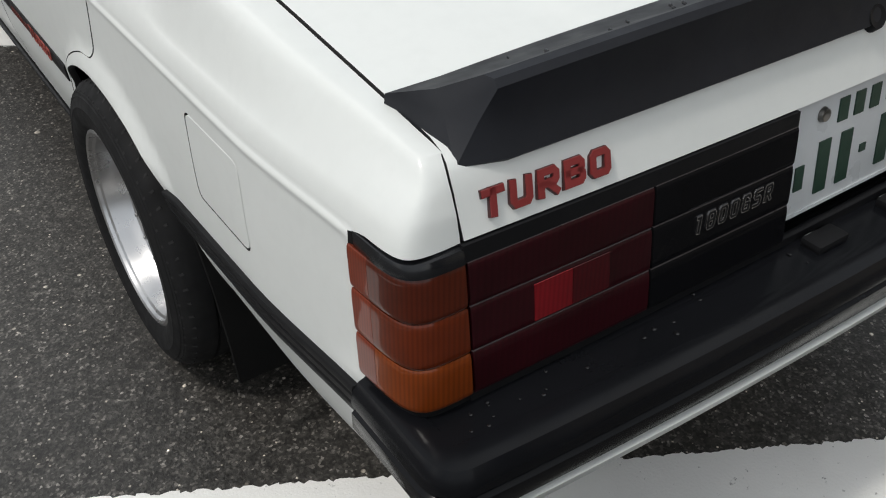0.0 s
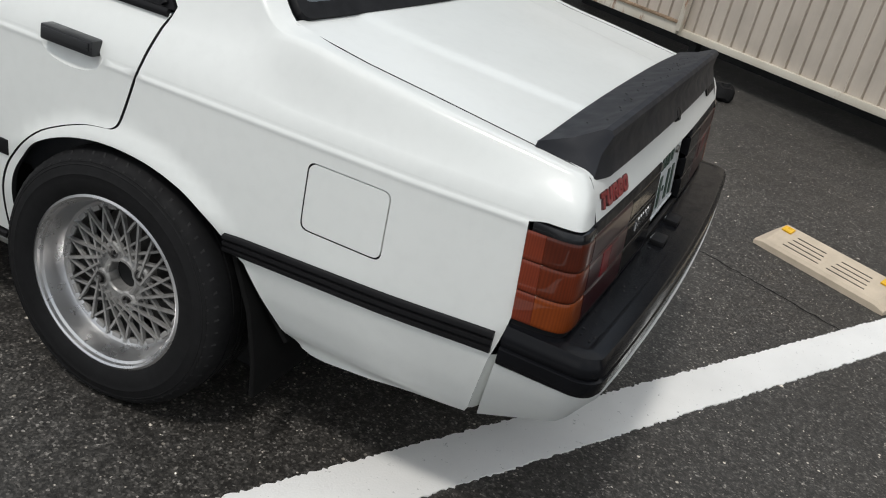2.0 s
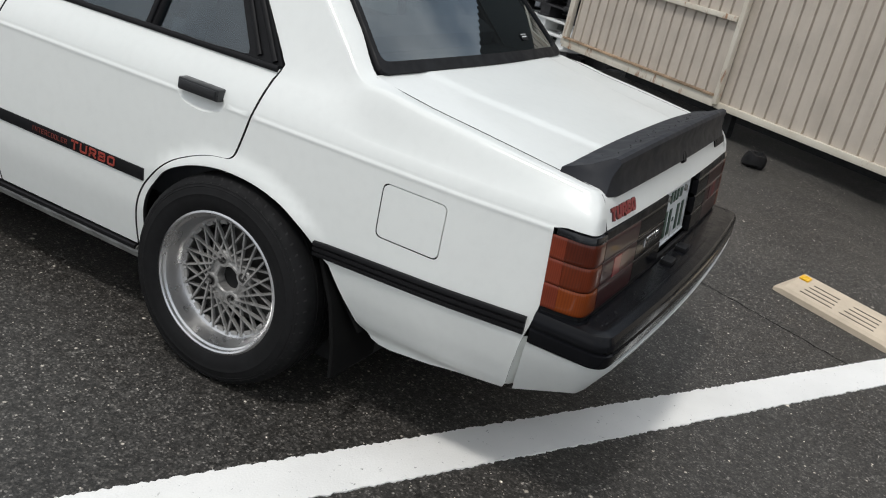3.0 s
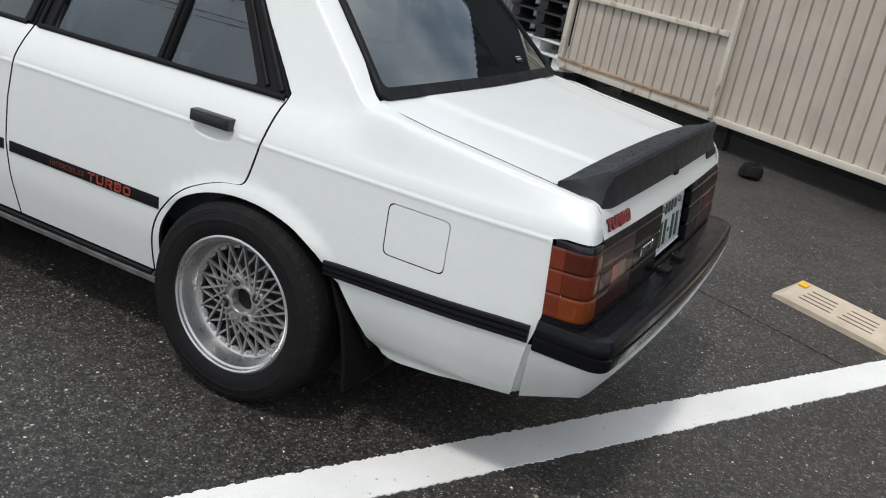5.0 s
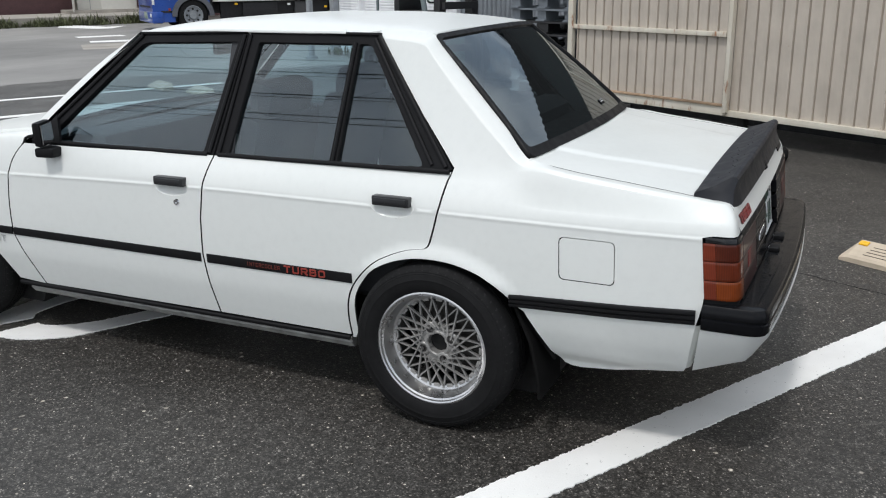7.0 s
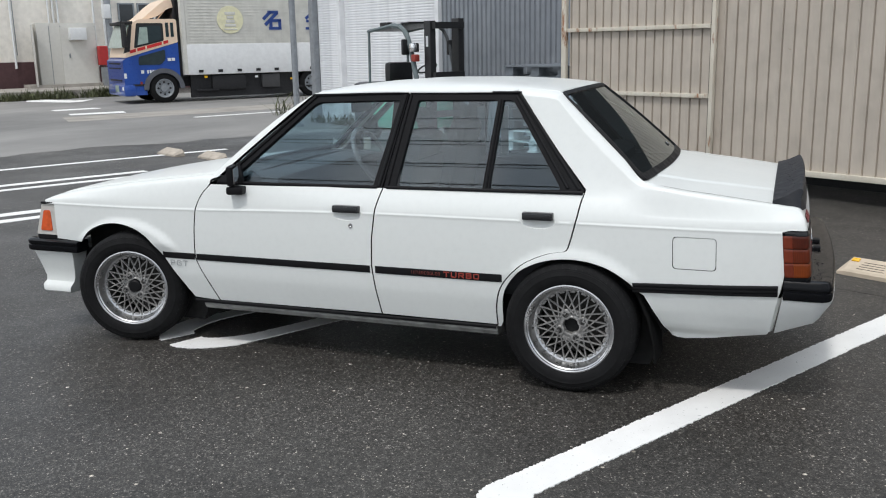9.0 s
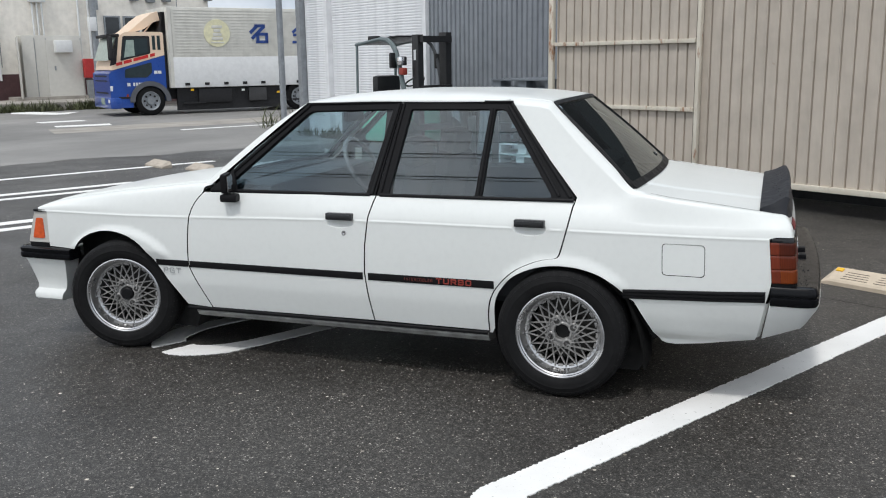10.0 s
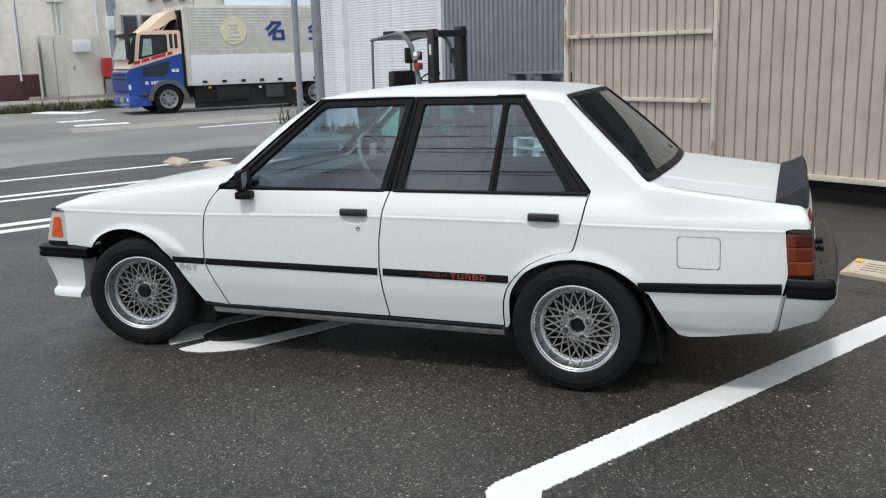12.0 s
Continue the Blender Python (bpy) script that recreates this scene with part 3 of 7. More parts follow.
def corrugated(y0, y1, z0, z1, pitch, depth, rib, bead=0.0):
    """An upright ribbed sheet in the plane x = 0 from y0 to y1: flats towards -x, parted by a groove of the given depth and, if asked, a raised bead beside it."""
    prof = []
    n = max(1, round((y1 - y0) / pitch))
    p = (y1 - y0) / n
    for k in range(n):
        a = y0 + k * p
        if bead:
            prof += [(0.0, a), (0.0, a + p - rib), (depth, a + p - rib * 0.88), (depth, a + p - rib * 0.60), (-bead, a + p - rib * 0.46), (-bead, a + p - rib * 0.14)]
        else:
            prof += [(0.0, a), (0.0, a + p - rib), (depth, a + p - rib * 0.74), (depth, a + p - rib * 0.26)]
    prof.append((0.0, y1))
    vs = [(x, y, z) for z in (z0, z1) for x, y in prof] + [(x + 0.002, y, z) for z in (z0, z1) for x, y in prof]
    m = len(prof)
    fs = [(k, k + 1, m + k + 1, m + k) for k in range(m - 1)] + [(2 * m + k + 1, 2 * m + k, 3 * m + k, 3 * m + k + 1) for k in range(m - 1)]
    fs += [(k + 1, k, 2 * m + k, 2 * m + k + 1) for k in range(m - 1)] + [(m + k, m + k + 1, 3 * m + k + 1, 3 * m + k) for k in range(m - 1)]
    return mesh_from("sheet", vs, fs)


RUSTLEDGE = simple("brown_rusted_ledge", (0.36, 0.25, 0.16), 0.75, vary=0.45, scale=5, bump=0.4, bscale=90)
gate = thing("sliding_gate", LOT @ pose(FX, 0, 0), "beige corrugated steel gate in a rusty cream frame", "gate")
GATE0, GATEP = 2.649, 0.1232
for k in range(2):
    part("sheet", corrugated(GATE0 + 8 * GATEP * k, GATE0 + 8 * GATEP * (k + 1) - 0.001, 0.27, 2.34, GATEP, 0.020, 0.032, 0.008), BEIGESHEET, gate)
for name, b in (("bottom_rail", (-0.018, 3.65, 0.276, 0.05, 2.10, 0.085)), ("middle_rail", (-0.02, 3.65, 0.975, 0.04, 2.04, 0.045)), ("upper_rail", (-0.02, 3.65, 1.70, 0.04, 2.04, 0.045)), ("top_rail", (-0.018, 3.65, 2.33, 0.05, 2.10, 0.06)),
                ("post", (-0.018, 2.592, 1.30, 0.052, 0.045, 2.08)), ("post", (-0.018, 4.690, 1.30, 0.052, 0.07, 2.08))):
    part(name, boxed(*b, None, 0.004), RUSTIER if name == "bottom_rail" else RUSTY, gate, "rust-spotted cream steel")
part("rail_ledge", boxed(-0.036, 3.65, 0.328, 0.045, 2.08, 0.022, None, 0.005), RUSTLEDGE, gate, "rusted ledge on the bottom rail")

fence = thing("fence", LOT @ pose(FX + 0.035, 0, 0), "tall beige corrugated steel fence with dents and rust", "fence")
for k in range(10):
    y1 = 2.637 - 0.768 * k
    part("sheet", corrugated(y1 - 0.7665, y1, 0.27, 2.38, 0.128, 0.020, 0.032, 0.008), BEIGESHEET, fence)
part("bottom_rail", boxed(-0.012, -1.08, 0.252, 0.06, 7.38, 0.055, None, 0.004), CLEANRAIL, fence, "cream steel rail with faint rust spots")
part("top_rail", boxed(0.06, -1.08, 2.25, 0.04, 7.38, 0.05, None, 0.004), RUSTY, fence)
for k in range(4):
    part("post", boxed(0.10, 2.5 - 2.3 * k, 1.15, 0.07, 0.07, 2.30), DARK, fence)

plainwall = simple("dark_mirrored_wall", (0.030, 0.031, 0.032), 0.9)
back = LOT @ pose(FX + 0.9, 0, 0)
# a dark wall with a wavy eave, added to shape the rear window's reflection
eave = [(-9.0, 0.0), (4.62, 0.0)] + [(4.62 - 0.034 * k, 3.93 + 0.020 * math.cos(k * 1.5)) for k in range(401)]
wall_me = bm_mesh("wall_behind_fence", prism(eave, 0.15, Matrix(((0, 0, 1, 0), (1, 0, 0, 0), (0, 1, 0, 0), (0, 0, 0, 1)))))
wall_me.materials.append(plainwall)
wall_ob = tagged(new("wall_behind_fence", wall_me), "added dark wall with a wavy eave behind the fence, for the rear window's reflection", "wall", kind="structure")
wall_ob.matrix_basis = back


# ---------------- the car ----------------
# Local frame: origin on the ground under the rear axle, y to the front, left side at -x.
car = thing("car", pose(-0.055, 0, 0), "white four-door saloon car with black trim and mesh alloy wheels", "car")
WB = 2.44
HUB = 0.300

SIDE = [(0.18, 0.712), (0.24, 0.706), (0.30, 0.722), (0.40, 0.746), (0.49, 0.755), (0.56, 0.758), (0.66, 0.759), (0.74, 0.7572), (0.769, 0.7568), (0.7755, 0.7583), (0.7785, 0.7581), (0.784, 0.7543), (0.80, 0.7520)]


def soft_lerp(table, v, w=0.012):
    return (lerp(table, v - w) + 2 * lerp(table, v) + lerp(table, v + w)) / 4


def plan(y):
    """How far the flank draws in towards the nose and the tail."""
    return -0.018 * smoothstep(-0.60, -0.95, y) - 0.05 * smoothstep(1.9, 3.15, y) ** 1.5


def flare(y, z):
    """The lips round the wheel openings."""
    out = 0.0
    for cy, cz, r in ((0.0, 0.245, 0.355), (WB, 0.285, 0.365)):
        d = math.hypot(y - cy, z - cz)
        if z > 0.40:
            out = max(out, 0.017 * (1 - smoothstep(r + 0.016, r + 0.078, d)) * smoothstep(0.49, 0.57, z))
    return out


DROP = [(0.9, 0.0), (1.5, -0.013), (1.9, -0.026), (2.4, -0.038), (2.95, -0.044)]


def crease_drop(y, q):
    """The crease line falls a little towards the nose."""
    return soft_lerp(DROP, y, 0.1) * smoothstep(0.50, 0.76, q)


def flank(y, z):
    fall = min(1.0, max(0.0, (0.485 - z) / 0.185))
    tuck = (0.036 * fall + 0.022 * smoothstep(0.335, 0.285, z)) * smoothstep(-0.22, -0.40, y)
    return soft_lerp(SIDE, z, 0.0025 if z > 0.75 else 0.02) + plan(y) + flare(y, z) - tuck


SEAM = [(-0.96, 0.868), (-0.926, 0.873), (-0.825, 0.886), (-0.62, 0.911), (-0.47, 0.928), (-0.30, 0.955)]
Z0 = 0.79


def nose_line(y):
    """Height of the wing's top edge along the bonnet."""
    return soft_lerp([(1.1, 0.918), (1.95, 0.918), (2.45, 0.858), (2.80, 0.806), (2.93, 0.783), (2.99, 0.766), (3.02, 0.750)], y, 0.015)


ROOF_LINE = [(0.05, 1.338), (0.25, 1.366), (0.55, 1.382), (0.95, 1.382), (1.25, 1.364), (1.45, 1.330)]


def roof_edge(y):
    """Height of the roof's side edge; it falls a little towards the windscreen."""
    return 1.340 - 0.010 * smoothstep(0.42, 0.18, y) - 0.012 * smoothstep(0.95, 1.38, y)


def roof(y, v):
    a = abs(v)
    zc = (lerp(ROOF_LINE, y) + lerp(ROOF_LINE, y + 0.06) + lerp(ROOF_LINE, y - 0.06)) / 3
    over = max(0.0, a - 1)
    x = 0.552 * min(a, 1.0) + 0.13 * over
    return (math.copysign(x, v), y, zc - 0.008 * min(a, 1) ** 2 - (zc - roof_edge(y)) * min(a, 1) ** 7 - 0.6 * over)


def section(y):
    """Control points (x, z) of the upper flank at y, from the crease to the top edge."""
    zc = Z0 + crease_drop(y, Z0)
    k0 = (flank(y, Z0), zc)
    k0b = (flank(y, Z0) - 0.0045, zc + 0.02)
    # tail: shoulder rolling over to the boot seam
    zs, xs = lerp(SEAM, y), 0.655
    tail = [(0.736 + plan(y), 0.832), (0.713 + plan(y), zs - 0.018), (0.702 + plan(y), zs - 0.002), (0.690 + 0.8 * plan(y), zs + 0.001), (xs, zs)]
    # pillar: up to the rear window's edge, or to the roof
    t = min(1.0, max(0.0, (y + 0.30) / 0.41))
    ex, ez = 0.632 - 0.147 * t, 0.958 + 0.372 * t
    if y > 0.08:
        # past the rear window the pillar runs in under the roof skin
        g = smoothstep(0.08, 0.15, y)
        ex -= 0.034 * g
        ez += (roof(y, ex / 0.552)[2] - 0.001 - ez) * g
    zt = ez - 0.03 + 0.018 * t
    zm = 0.912 + (zt - 0.912) * (0.45 + 0.45 * t)
    pil = [(0.728, 0.855), (0.690, 0.912), (0.691 - (zm - 0.905) * 0.338, zm), (0.693 - (zt - 0.905) * 0.338, zt), (ex, ez)]
    w = smoothstep(-0.40, -0.20, y)
    mid = [(a[0] * (1 - w) + b[0] * w, a[1] * (1 - w) + b[1] * w) for a, b in zip(tail, pil)]
    # nose: wing top
    if y > 1.1:
        q = smoothstep(1.1, 1.7, y)
        zf = nose_line(y)
        k0b = (flank(y, Z0) - 0.002, zc + min(0.02, (zf - zc) * 0.3))
        nose = [(0.740 + plan(y), zc + (zf - zc) * 0.55), (0.722 + plan(y), zf - 0.010 * min(1, (zf - zc) / 0.06)), (0.700 + plan(y), zf - 0.002), (0.660 + plan(y), zf + 0.003), (0.545 + plan(y), zf - 0.010)]
        mid = [(a[0] * (1 - q) + b[0] * q, a[1] * (1 - q) + b[1] * q) for a, b in zip(mid, nose)]
    return [k0, k0b] + mid


def spline(ctrl, t):
    """A clamped quadratic B-spline through its ends."""
    n = len(ctrl) - 2
    s = min(max(t, 0.0), 1.0) * n
    k = min(int(s), n - 1)
    f = s - k
    a, b, c = ctrl[k], ctrl[k + 1], ctrl[k + 2]
    p = ((a[0] + b[0]) / 2, (a[1] + b[1]) / 2) if k else a
    q = ((b[0] + c[0]) / 2, (b[1] + c[1]) / 2) if k < n - 1 else c
    return tuple(p[i] * (1 - f) ** 2 + 2 * b[i] * f * (1 - f) + q[i] * f * f for i in (0, 1))


def body(y, q):
    """A point of the left flank: q is the height up to the crease and, past it, how far up the shoulder."""
    if q <= Z0:
        return (-flank(y, q), y, q + crease_drop(y, q))
    x, z = spline(section(y), q - Z0)
    return (-x, y, z)


def up_to(y, z):
    """The q at which the flank reaches the height z."""
    if y < 0.8 and z <= Z0:
        return z
    if z <= Z0 + crease_drop(y, Z0):
        lo, hi = z - 0.001, z + 0.045
        for _ in range(24):
            mid = (lo + hi) / 2
            lo, hi = (mid, hi) if mid + crease_drop(y, mid) < z else (lo, mid)
        return min(lo, Z0)
    lo, hi = 0.0, 1.0
    for _ in range(24):
        mid = (lo + hi) / 2
        lo, hi = (mid, hi) if spline(section(y), mid)[1] < z else (lo, mid)
    return Z0 + lo


def qpoly(points, step=0.03):
    return [(y, up_to(y, z)) for y, z in dense(points, step)]


def qopen(points, step=0.03):
    """As qpoly, for a line that is not closed."""
    out = []
    for a, b in zip(points, points[1:]):
        n = max(1, math.ceil(math.dist(a, b) / step))
        out += [(a[0] + (b[0] - a[0]) * i / n, a[1] + (b[1] - a[1]) * i / n) for i in range(n)]
    return [(y, up_to(y, z)) for y, z in out + [points[-1]]]


def both(name, me, material, parent=car, label=""):
    """A left-hand panel and its mirror image."""
    me.materials.append(material)
    me.materials.append(DARK)
    right = mirrored(me)
    a = part(name, me, material, parent, label)
    b = part(name, right, material, parent, label)
    return a, b


CREASE = (0.752, 0.763, 0.768, 0.7715, 0.775, 0.777, 0.779, 0.7825, 0.786, Z0, 0.805, 0.82)
GAP = 0.0034

def eased(line, times=4):
    """A smooth open line through the given points."""
    out = []
    for k in range(len(line) - 1):
        p0, p1, p2, p3 = (Vector(line[min(max(k + d, 0), len(line) - 1)]) for d in (-1, 0, 1, 2))
        for i in range(times):
            t = i / times
            out.append(tuple(0.5 * (2 * p1 + (p2 - p0) * t + (2 * p0 - 5 * p1 + 4 * p2 - p3) * t * t + (3 * p1 - p0 - 3 * p2 + p3) * t ** 3)))
    return out + [line[-1]]


# wheel openings, as outlines of (y, z)
arch_r = [(0.322, 0.290), (0.318, 0.40), (0.299, 0.465), (0.251, 0.530), (0.206, 0.566), (0.141, 0.596), (0.068, 0.614), (-0.004, 0.619), (-0.084, 0.612), (-0.162, 0.590), (-0.220, 0.559), (-0.258, 0.530), (-0.300, 0.490), (-0.324, 0.476), (-0.404, 0.332), (-0.441, 0.280)]
arch_f = [(2.775, 0.46), (2.752, 0.530), (2.700, 0.588), (2.640, 0.621), (2.570, 0.643), (2.496, 0.652), (2.420, 0.647), (2.348, 0.627), (2.278, 0.586), (2.212, 0.518), (2.174, 0.467), (2.038, 0.270)]
arch_r = eased(arch_r[:13]) + arch_r[13:]
arch_f = arch_f[:1] + eased(arch_f[1:11]) + arch_f[11:]
door_r_edge = [(-0.048, 0.905), (-0.038, 0.880), (-0.024, 0.800), (-0.004, 0.720), (0.010, 0.672), (0.017, 0.658), (0.030, 0.650), (0.055, 0.646), (0.098, 0.637), (0.162, 0.612), (0.228, 0.574), (0.297, 0.505), (0.334, 0.440), (0.350, 0.356), (0.350, 0.272)]
door_r_edge = door_r_edge[:2] + eased(door_r_edge[2:])
door_f_edge = [(1.880, 0.882), (1.925, 0.836), (1.962, 0.766), (1.980, 0.660), (1.988, 0.538), (1.983, 0.477), (1.935, 0.373), (1.885, 0.264)]
door_f_edge = eased(door_f_edge, 3)
b_edge = [(0.925, 0.893), (0.948, 0.80), (0.968, 0.66), (0.974, 0.520), (0.966, 0.44), (0.945, 0.272)]


def shifted(edge, d):
    return [(y + d, z) for y, z in edge]


def side_panel(name, outline, **kw):
    return skin(name, qpoly(outline, 0.02), body, 0.026, rows=CREASE, outward=(0, 0.9, 0.55), seam=True, **kw)


def recess(y, z):
    return [(y + 0.080 * math.cos(a), z - 0.024 + 0.034 * math.sin(a)) for a in np.linspace(0, 2 * math.pi, 33)[:-1]]


def bowl(y0, z0):
    """The scoop under a handle."""
    def f(y, z):
        r2 = ((y - y0) / 0.080) ** 2 + ((z - z0 + 0.024) / 0.034) ** 2
        x, yy, zz = body(y, up_to(y, z))
        return (x + 0.016 * max(0.0, 1 - r2) ** 0.7, yy, zz)
    return f


GRIPS = ((0.150, 0.803), (1.098, 0.793))
rear_door = side_panel("rear_door", shifted(b_edge, -GAP) + [(0.35 + GAP, 0.272)] + shifted(door_r_edge[::-1], GAP) + [(0.30, 0.905)], holes=[qpoly(recess(*GRIPS[0]))])
front_door = side_panel("front_door", shifted(door_f_edge, -GAP) + [(0.945 + GAP, 0.272)] + shifted(b_edge[::-1], GAP) + [(1.40, 0.886)], holes=[qpoly(recess(*GRIPS[1]))])
rdoor_l, rdoor_r = both("rear_door", rear_door, PAINT)
fdoor_l, fdoor_r = both("front_door", front_door, PAINT)
wing_poly = qopen(shifted(door_f_edge, GAP)[::-1][:-1] + [(1.886, 0.885)]) + [(1.885, up_to(1.885, 0.90)), (1.84, Z0 + 0.80), (1.80, Z0 + 0.995)]
wing_poly += [(y, Z0 + 0.995) for y in np.linspace(1.86, 2.99, 22)] + [(3.0, Z0 + 0.9), (3.006, Z0 + 0.5), (3.004, Z0 + 0.02), (2.998, 0.777), (2.937, 0.775)] + qopen([(2.937, 0.736), (2.937, 0.536)] + arch_f[1:] + [(1.895, 0.262)])
wing = skin("front_wing", wing_poly, body, 0.019, rows=CREASE + tuple(Z0 + 0.06 * k for k in range(1, 17)), outward=(0, 2.2, 0.5), seam=True)
both("front_wing", wing, PAINT)

# rear quarter with the pillar: the outline is given in (y, q), so that it can run up the shoulder
quarter_low = [(0.350, 0.262), (0.336, 0.262)] + arch_r + [(-0.464, 0.271), (-0.50, 0.269), (-0.62, 0.283), (-0.836, 0.326), (-0.843, 0.345), (-0.869, 0.50), (-0.878, 0.535), (-0.886, 0.575), (-0.889, 0.60), (-0.871, 0.782)]
quarter = qopen(quarter_low) + [(-0.905, Z0 + 0.002)] + [(-0.905, Z0 + 0.995 * k / 12) for k in range(1, 13)]
quarter += [(y, Z0 + 0.995) for y in np.linspace(-0.875, 0.11, 30)] + [(0.20, Z0 + 0.995), (0.31, Z0 + 0.995)]
frame_line = [(-0.052 + 0.345 * k / 14, 0.920 + 0.398 * k / 14) for k in range(15)]
quarter += [(y, up_to(y, z)) for y, z in frame_line[::-1]] + qopen(shifted(door_r_edge[1:], -GAP))
fuel_hole = rounded([(-0.440, 0.741), (-0.614, 0.741), (-0.618, 0.607), (-0.444, 0.607)], 0.018, 5)
grow = [((y + 0.529) * 1.035 - 0.529, (z - 0.674) * 1.045 + 0.674) for y, z in fuel_hole]
quarter_me = skin("rear_quarter", quarter, body, 0.021, holes=[qpoly(grow)], rows=(0.285, 0.30, 0.315, 0.33) + CREASE + tuple(Z0 + 0.05 * k for k in range(1, 20)), outward=(0, 0.5, 0.55), seam=True)
both("rear_quarter", quarter_me, PAINT)
flange = bmesh.new()
edge_rows = []
for k in range(9):
    z = 0.338 + 0.165 * k / 8
    yq = lerp([(0.326, -0.836), (0.345, -0.843), (0.50, -0.869), (0.535, -0.878)], z)
    x = flank(yq, z)
    edge_rows.append([flange.verts.new(p) for p in ((-x + 0.003, yq + 0.001, z), (-x + 0.012, yq - 0.008, z), (-x + 0.030, yq - 0.016, z))])
for ra, rb in zip(edge_rows, edge_rows[1:]):
    for j in range(2):
        flange.faces.new((ra[j], ra[j + 1], rb[j + 1], rb[j]))
flange_me = bm_mesh("quarter_flange", flange, 40)
both("quarter_flange", flange_me, PAINT)
fuel_me = skin("fuel_lid", fuel_hole, body, 0.03, rows=CREASE[:1], outward=(0, 0.5, 0.55), seam=True)
fuel_me.materials.append(PAINT)
fuel_me.materials.append(PAINT)
part("fuel_lid", fuel_me, PAINT, car, "square fuel filler lid")

# tail corner: the quarter turns round above the light unit to the boot seam
def tail_corner(u, v):
    """u runs round the corner from the flank to the boot seam, v up from the lamp to the shoulder."""
    u, v = min(1.0, max(0.0, u)), min(1.0, max(0.0, v))
    fx, fy, fz = body(-0.8970, Z0 + 0.995 * v)
    fx, fz = fx - 0.0003 * (1 - 0.7 * v), fz + 0.0003 * v
    ez = fz - 0.005 * v
    ey = soft_lerp([(0.70, -0.977), (0.786, -0.9685), (0.820, -0.961), (0.845, -0.9508), (0.860, -0.9415), (0.868, -0.9335), (0.874, -0.9235), (0.90, -0.90)], ez, 0.003)
    ex = -0.6635 + 0.0070 * smoothstep(0.40, 0.95, v)
    # the corner leaves the flank in the flank's own direction
    gx, gy, gz = body(-0.8750, Z0 + 0.995 * v)
    gx, gz = gx - 0.0003 * (1 - 0.7 * v), gz + 0.0003 * v
    cy = min(ey - 0.003 * (1 - v), fy - 0.002)
    run = (cy - fy) / (fy - gy)
    cx, cz = fx + (fx - gx) * run, fz + (fz - gz) * run
    w = 2.6 - 1.4 * v ** 2
    a, b, c = (1 - u) ** 2, 2 * w * u * (1 - u), u * u
    d = a + b + c
    return ((fx * a + cx * b + ex * c) / d, (fy * a + cy * b + ey * c) / d, (fz * a + cz * b + ez * c) / d)


corner_me = skin("tail_corner", [(0.0, 0.0), (1.0, 0.0), (1.0, 0.996), (0.985, 1.0), (0.0, 1.0)], tail_corner, 0.055, lip=0.0, outward=(0, -0.5, 0.6))
both("tail_corner", corner_me, PAINT)


# ---- roof, boot, bonnet ----
roof_outline = [(0.115, -0.835), (0.27, -0.85), (0.33, -0.93), (0.37, -1.0), (1.345, -1.0), (1.365, -0.85), (1.395, 0.0), (1.365, 0.85), (1.345, 1.0), (0.37, 1.0), (0.33, 0.93), (0.27, 0.85), (0.115, 0.835), (0.085, 0.0)]
part("roof", skin("roof", rounded(roof_outline, 0.02, 3), roof, 0.05, lip=0.012, rows=(-1.03, -1.0, -0.985, -0.97, -0.94, -0.9, -0.85, 0.85, 0.9, 0.94, 0.97, 0.985, 1.0, 1.03), outward=(0, 0.8, 0.8)), PAINT, car)


def deck(x, y):
    """The boot lid's top."""
    a = abs(x) / 0.655
    z = lerp(SEAM, y) + 0.016 * (1 - a ** 2.4) + 0.0045 * (1 - smoothstep(0.410, 0.462, abs(x) - 0.16 * (y + 0.40)))
    return (x, y, z)


def boot(u, v):
    """u across; v backwards over the top and down the tail."""
    if v < 0.52:
        return deck(u, -0.345 - v)
    s = (v - 0.52) / 0.125
    zd = deck(u, -0.865)[2]
    lift = zd - lerp(SEAM, -0.865)
    y, z = spline([(-0.865, zd), (-0.905, 0.876 + lift), (-0.935, 0.869 + lift * 0.7), (-0.948, 0.850 + lift * 0.3), (-0.959, 0.818), (-0.9705, 0.788)], s)
    return (u * (1 + 0.014 * smoothstep(0, 0.6, s)), y - 0.012 * smoothstep(0, 0.5, s) * (1 - (u / 0.655) ** 2), z)


boot_poly = [(x, -0.055 + 0.048 * (1 - (x / 0.65) ** 2)) for x in np.linspace(-0.651, 0.651, 25)] + [(0.651, 0.643), (-0.651, 0.643)]
boot_me = skin("boot_lid", boot_poly, boot, 0.018, lip=0.012, rows=tuple(0.50 + 0.012 * k for k in range(12)), outward=(0, -0.3, 0.4), seam=True)
boot_me.materials.append(PAINT)
boot_me.materials.append(DARK)
part("boot_lid", boot_me, PAINT, car)


def bonnet(x, y):
    a = abs(x) / 0.6
    return (x, y, nose_line(y) + 0.006 + 0.022 * (1 - a ** 2.2) * (1 - 0.5 * smoothstep(2.6, 3.0, y)))


part("bonnet", skin("bonnet", rounded([(-0.594, 1.93), (0.594, 1.93), (0.562, 3.012), (-0.562, 3.012)], 0.03, 4), bonnet, 0.045, outward=(0, 2.4, 0.4)), PAINT, car)
part("cowl", skin("cowl", [(-0.66, 1.74), (0.66, 1.74), (0.66, 1.925), (-0.66, 1.925)], lambda x, y: (x, y, bonnet(x * 0.9, 1.95)[2] - 0.012), 0.06, outward=(0, 2.0, 0.4)), BLACKTRIM, car)


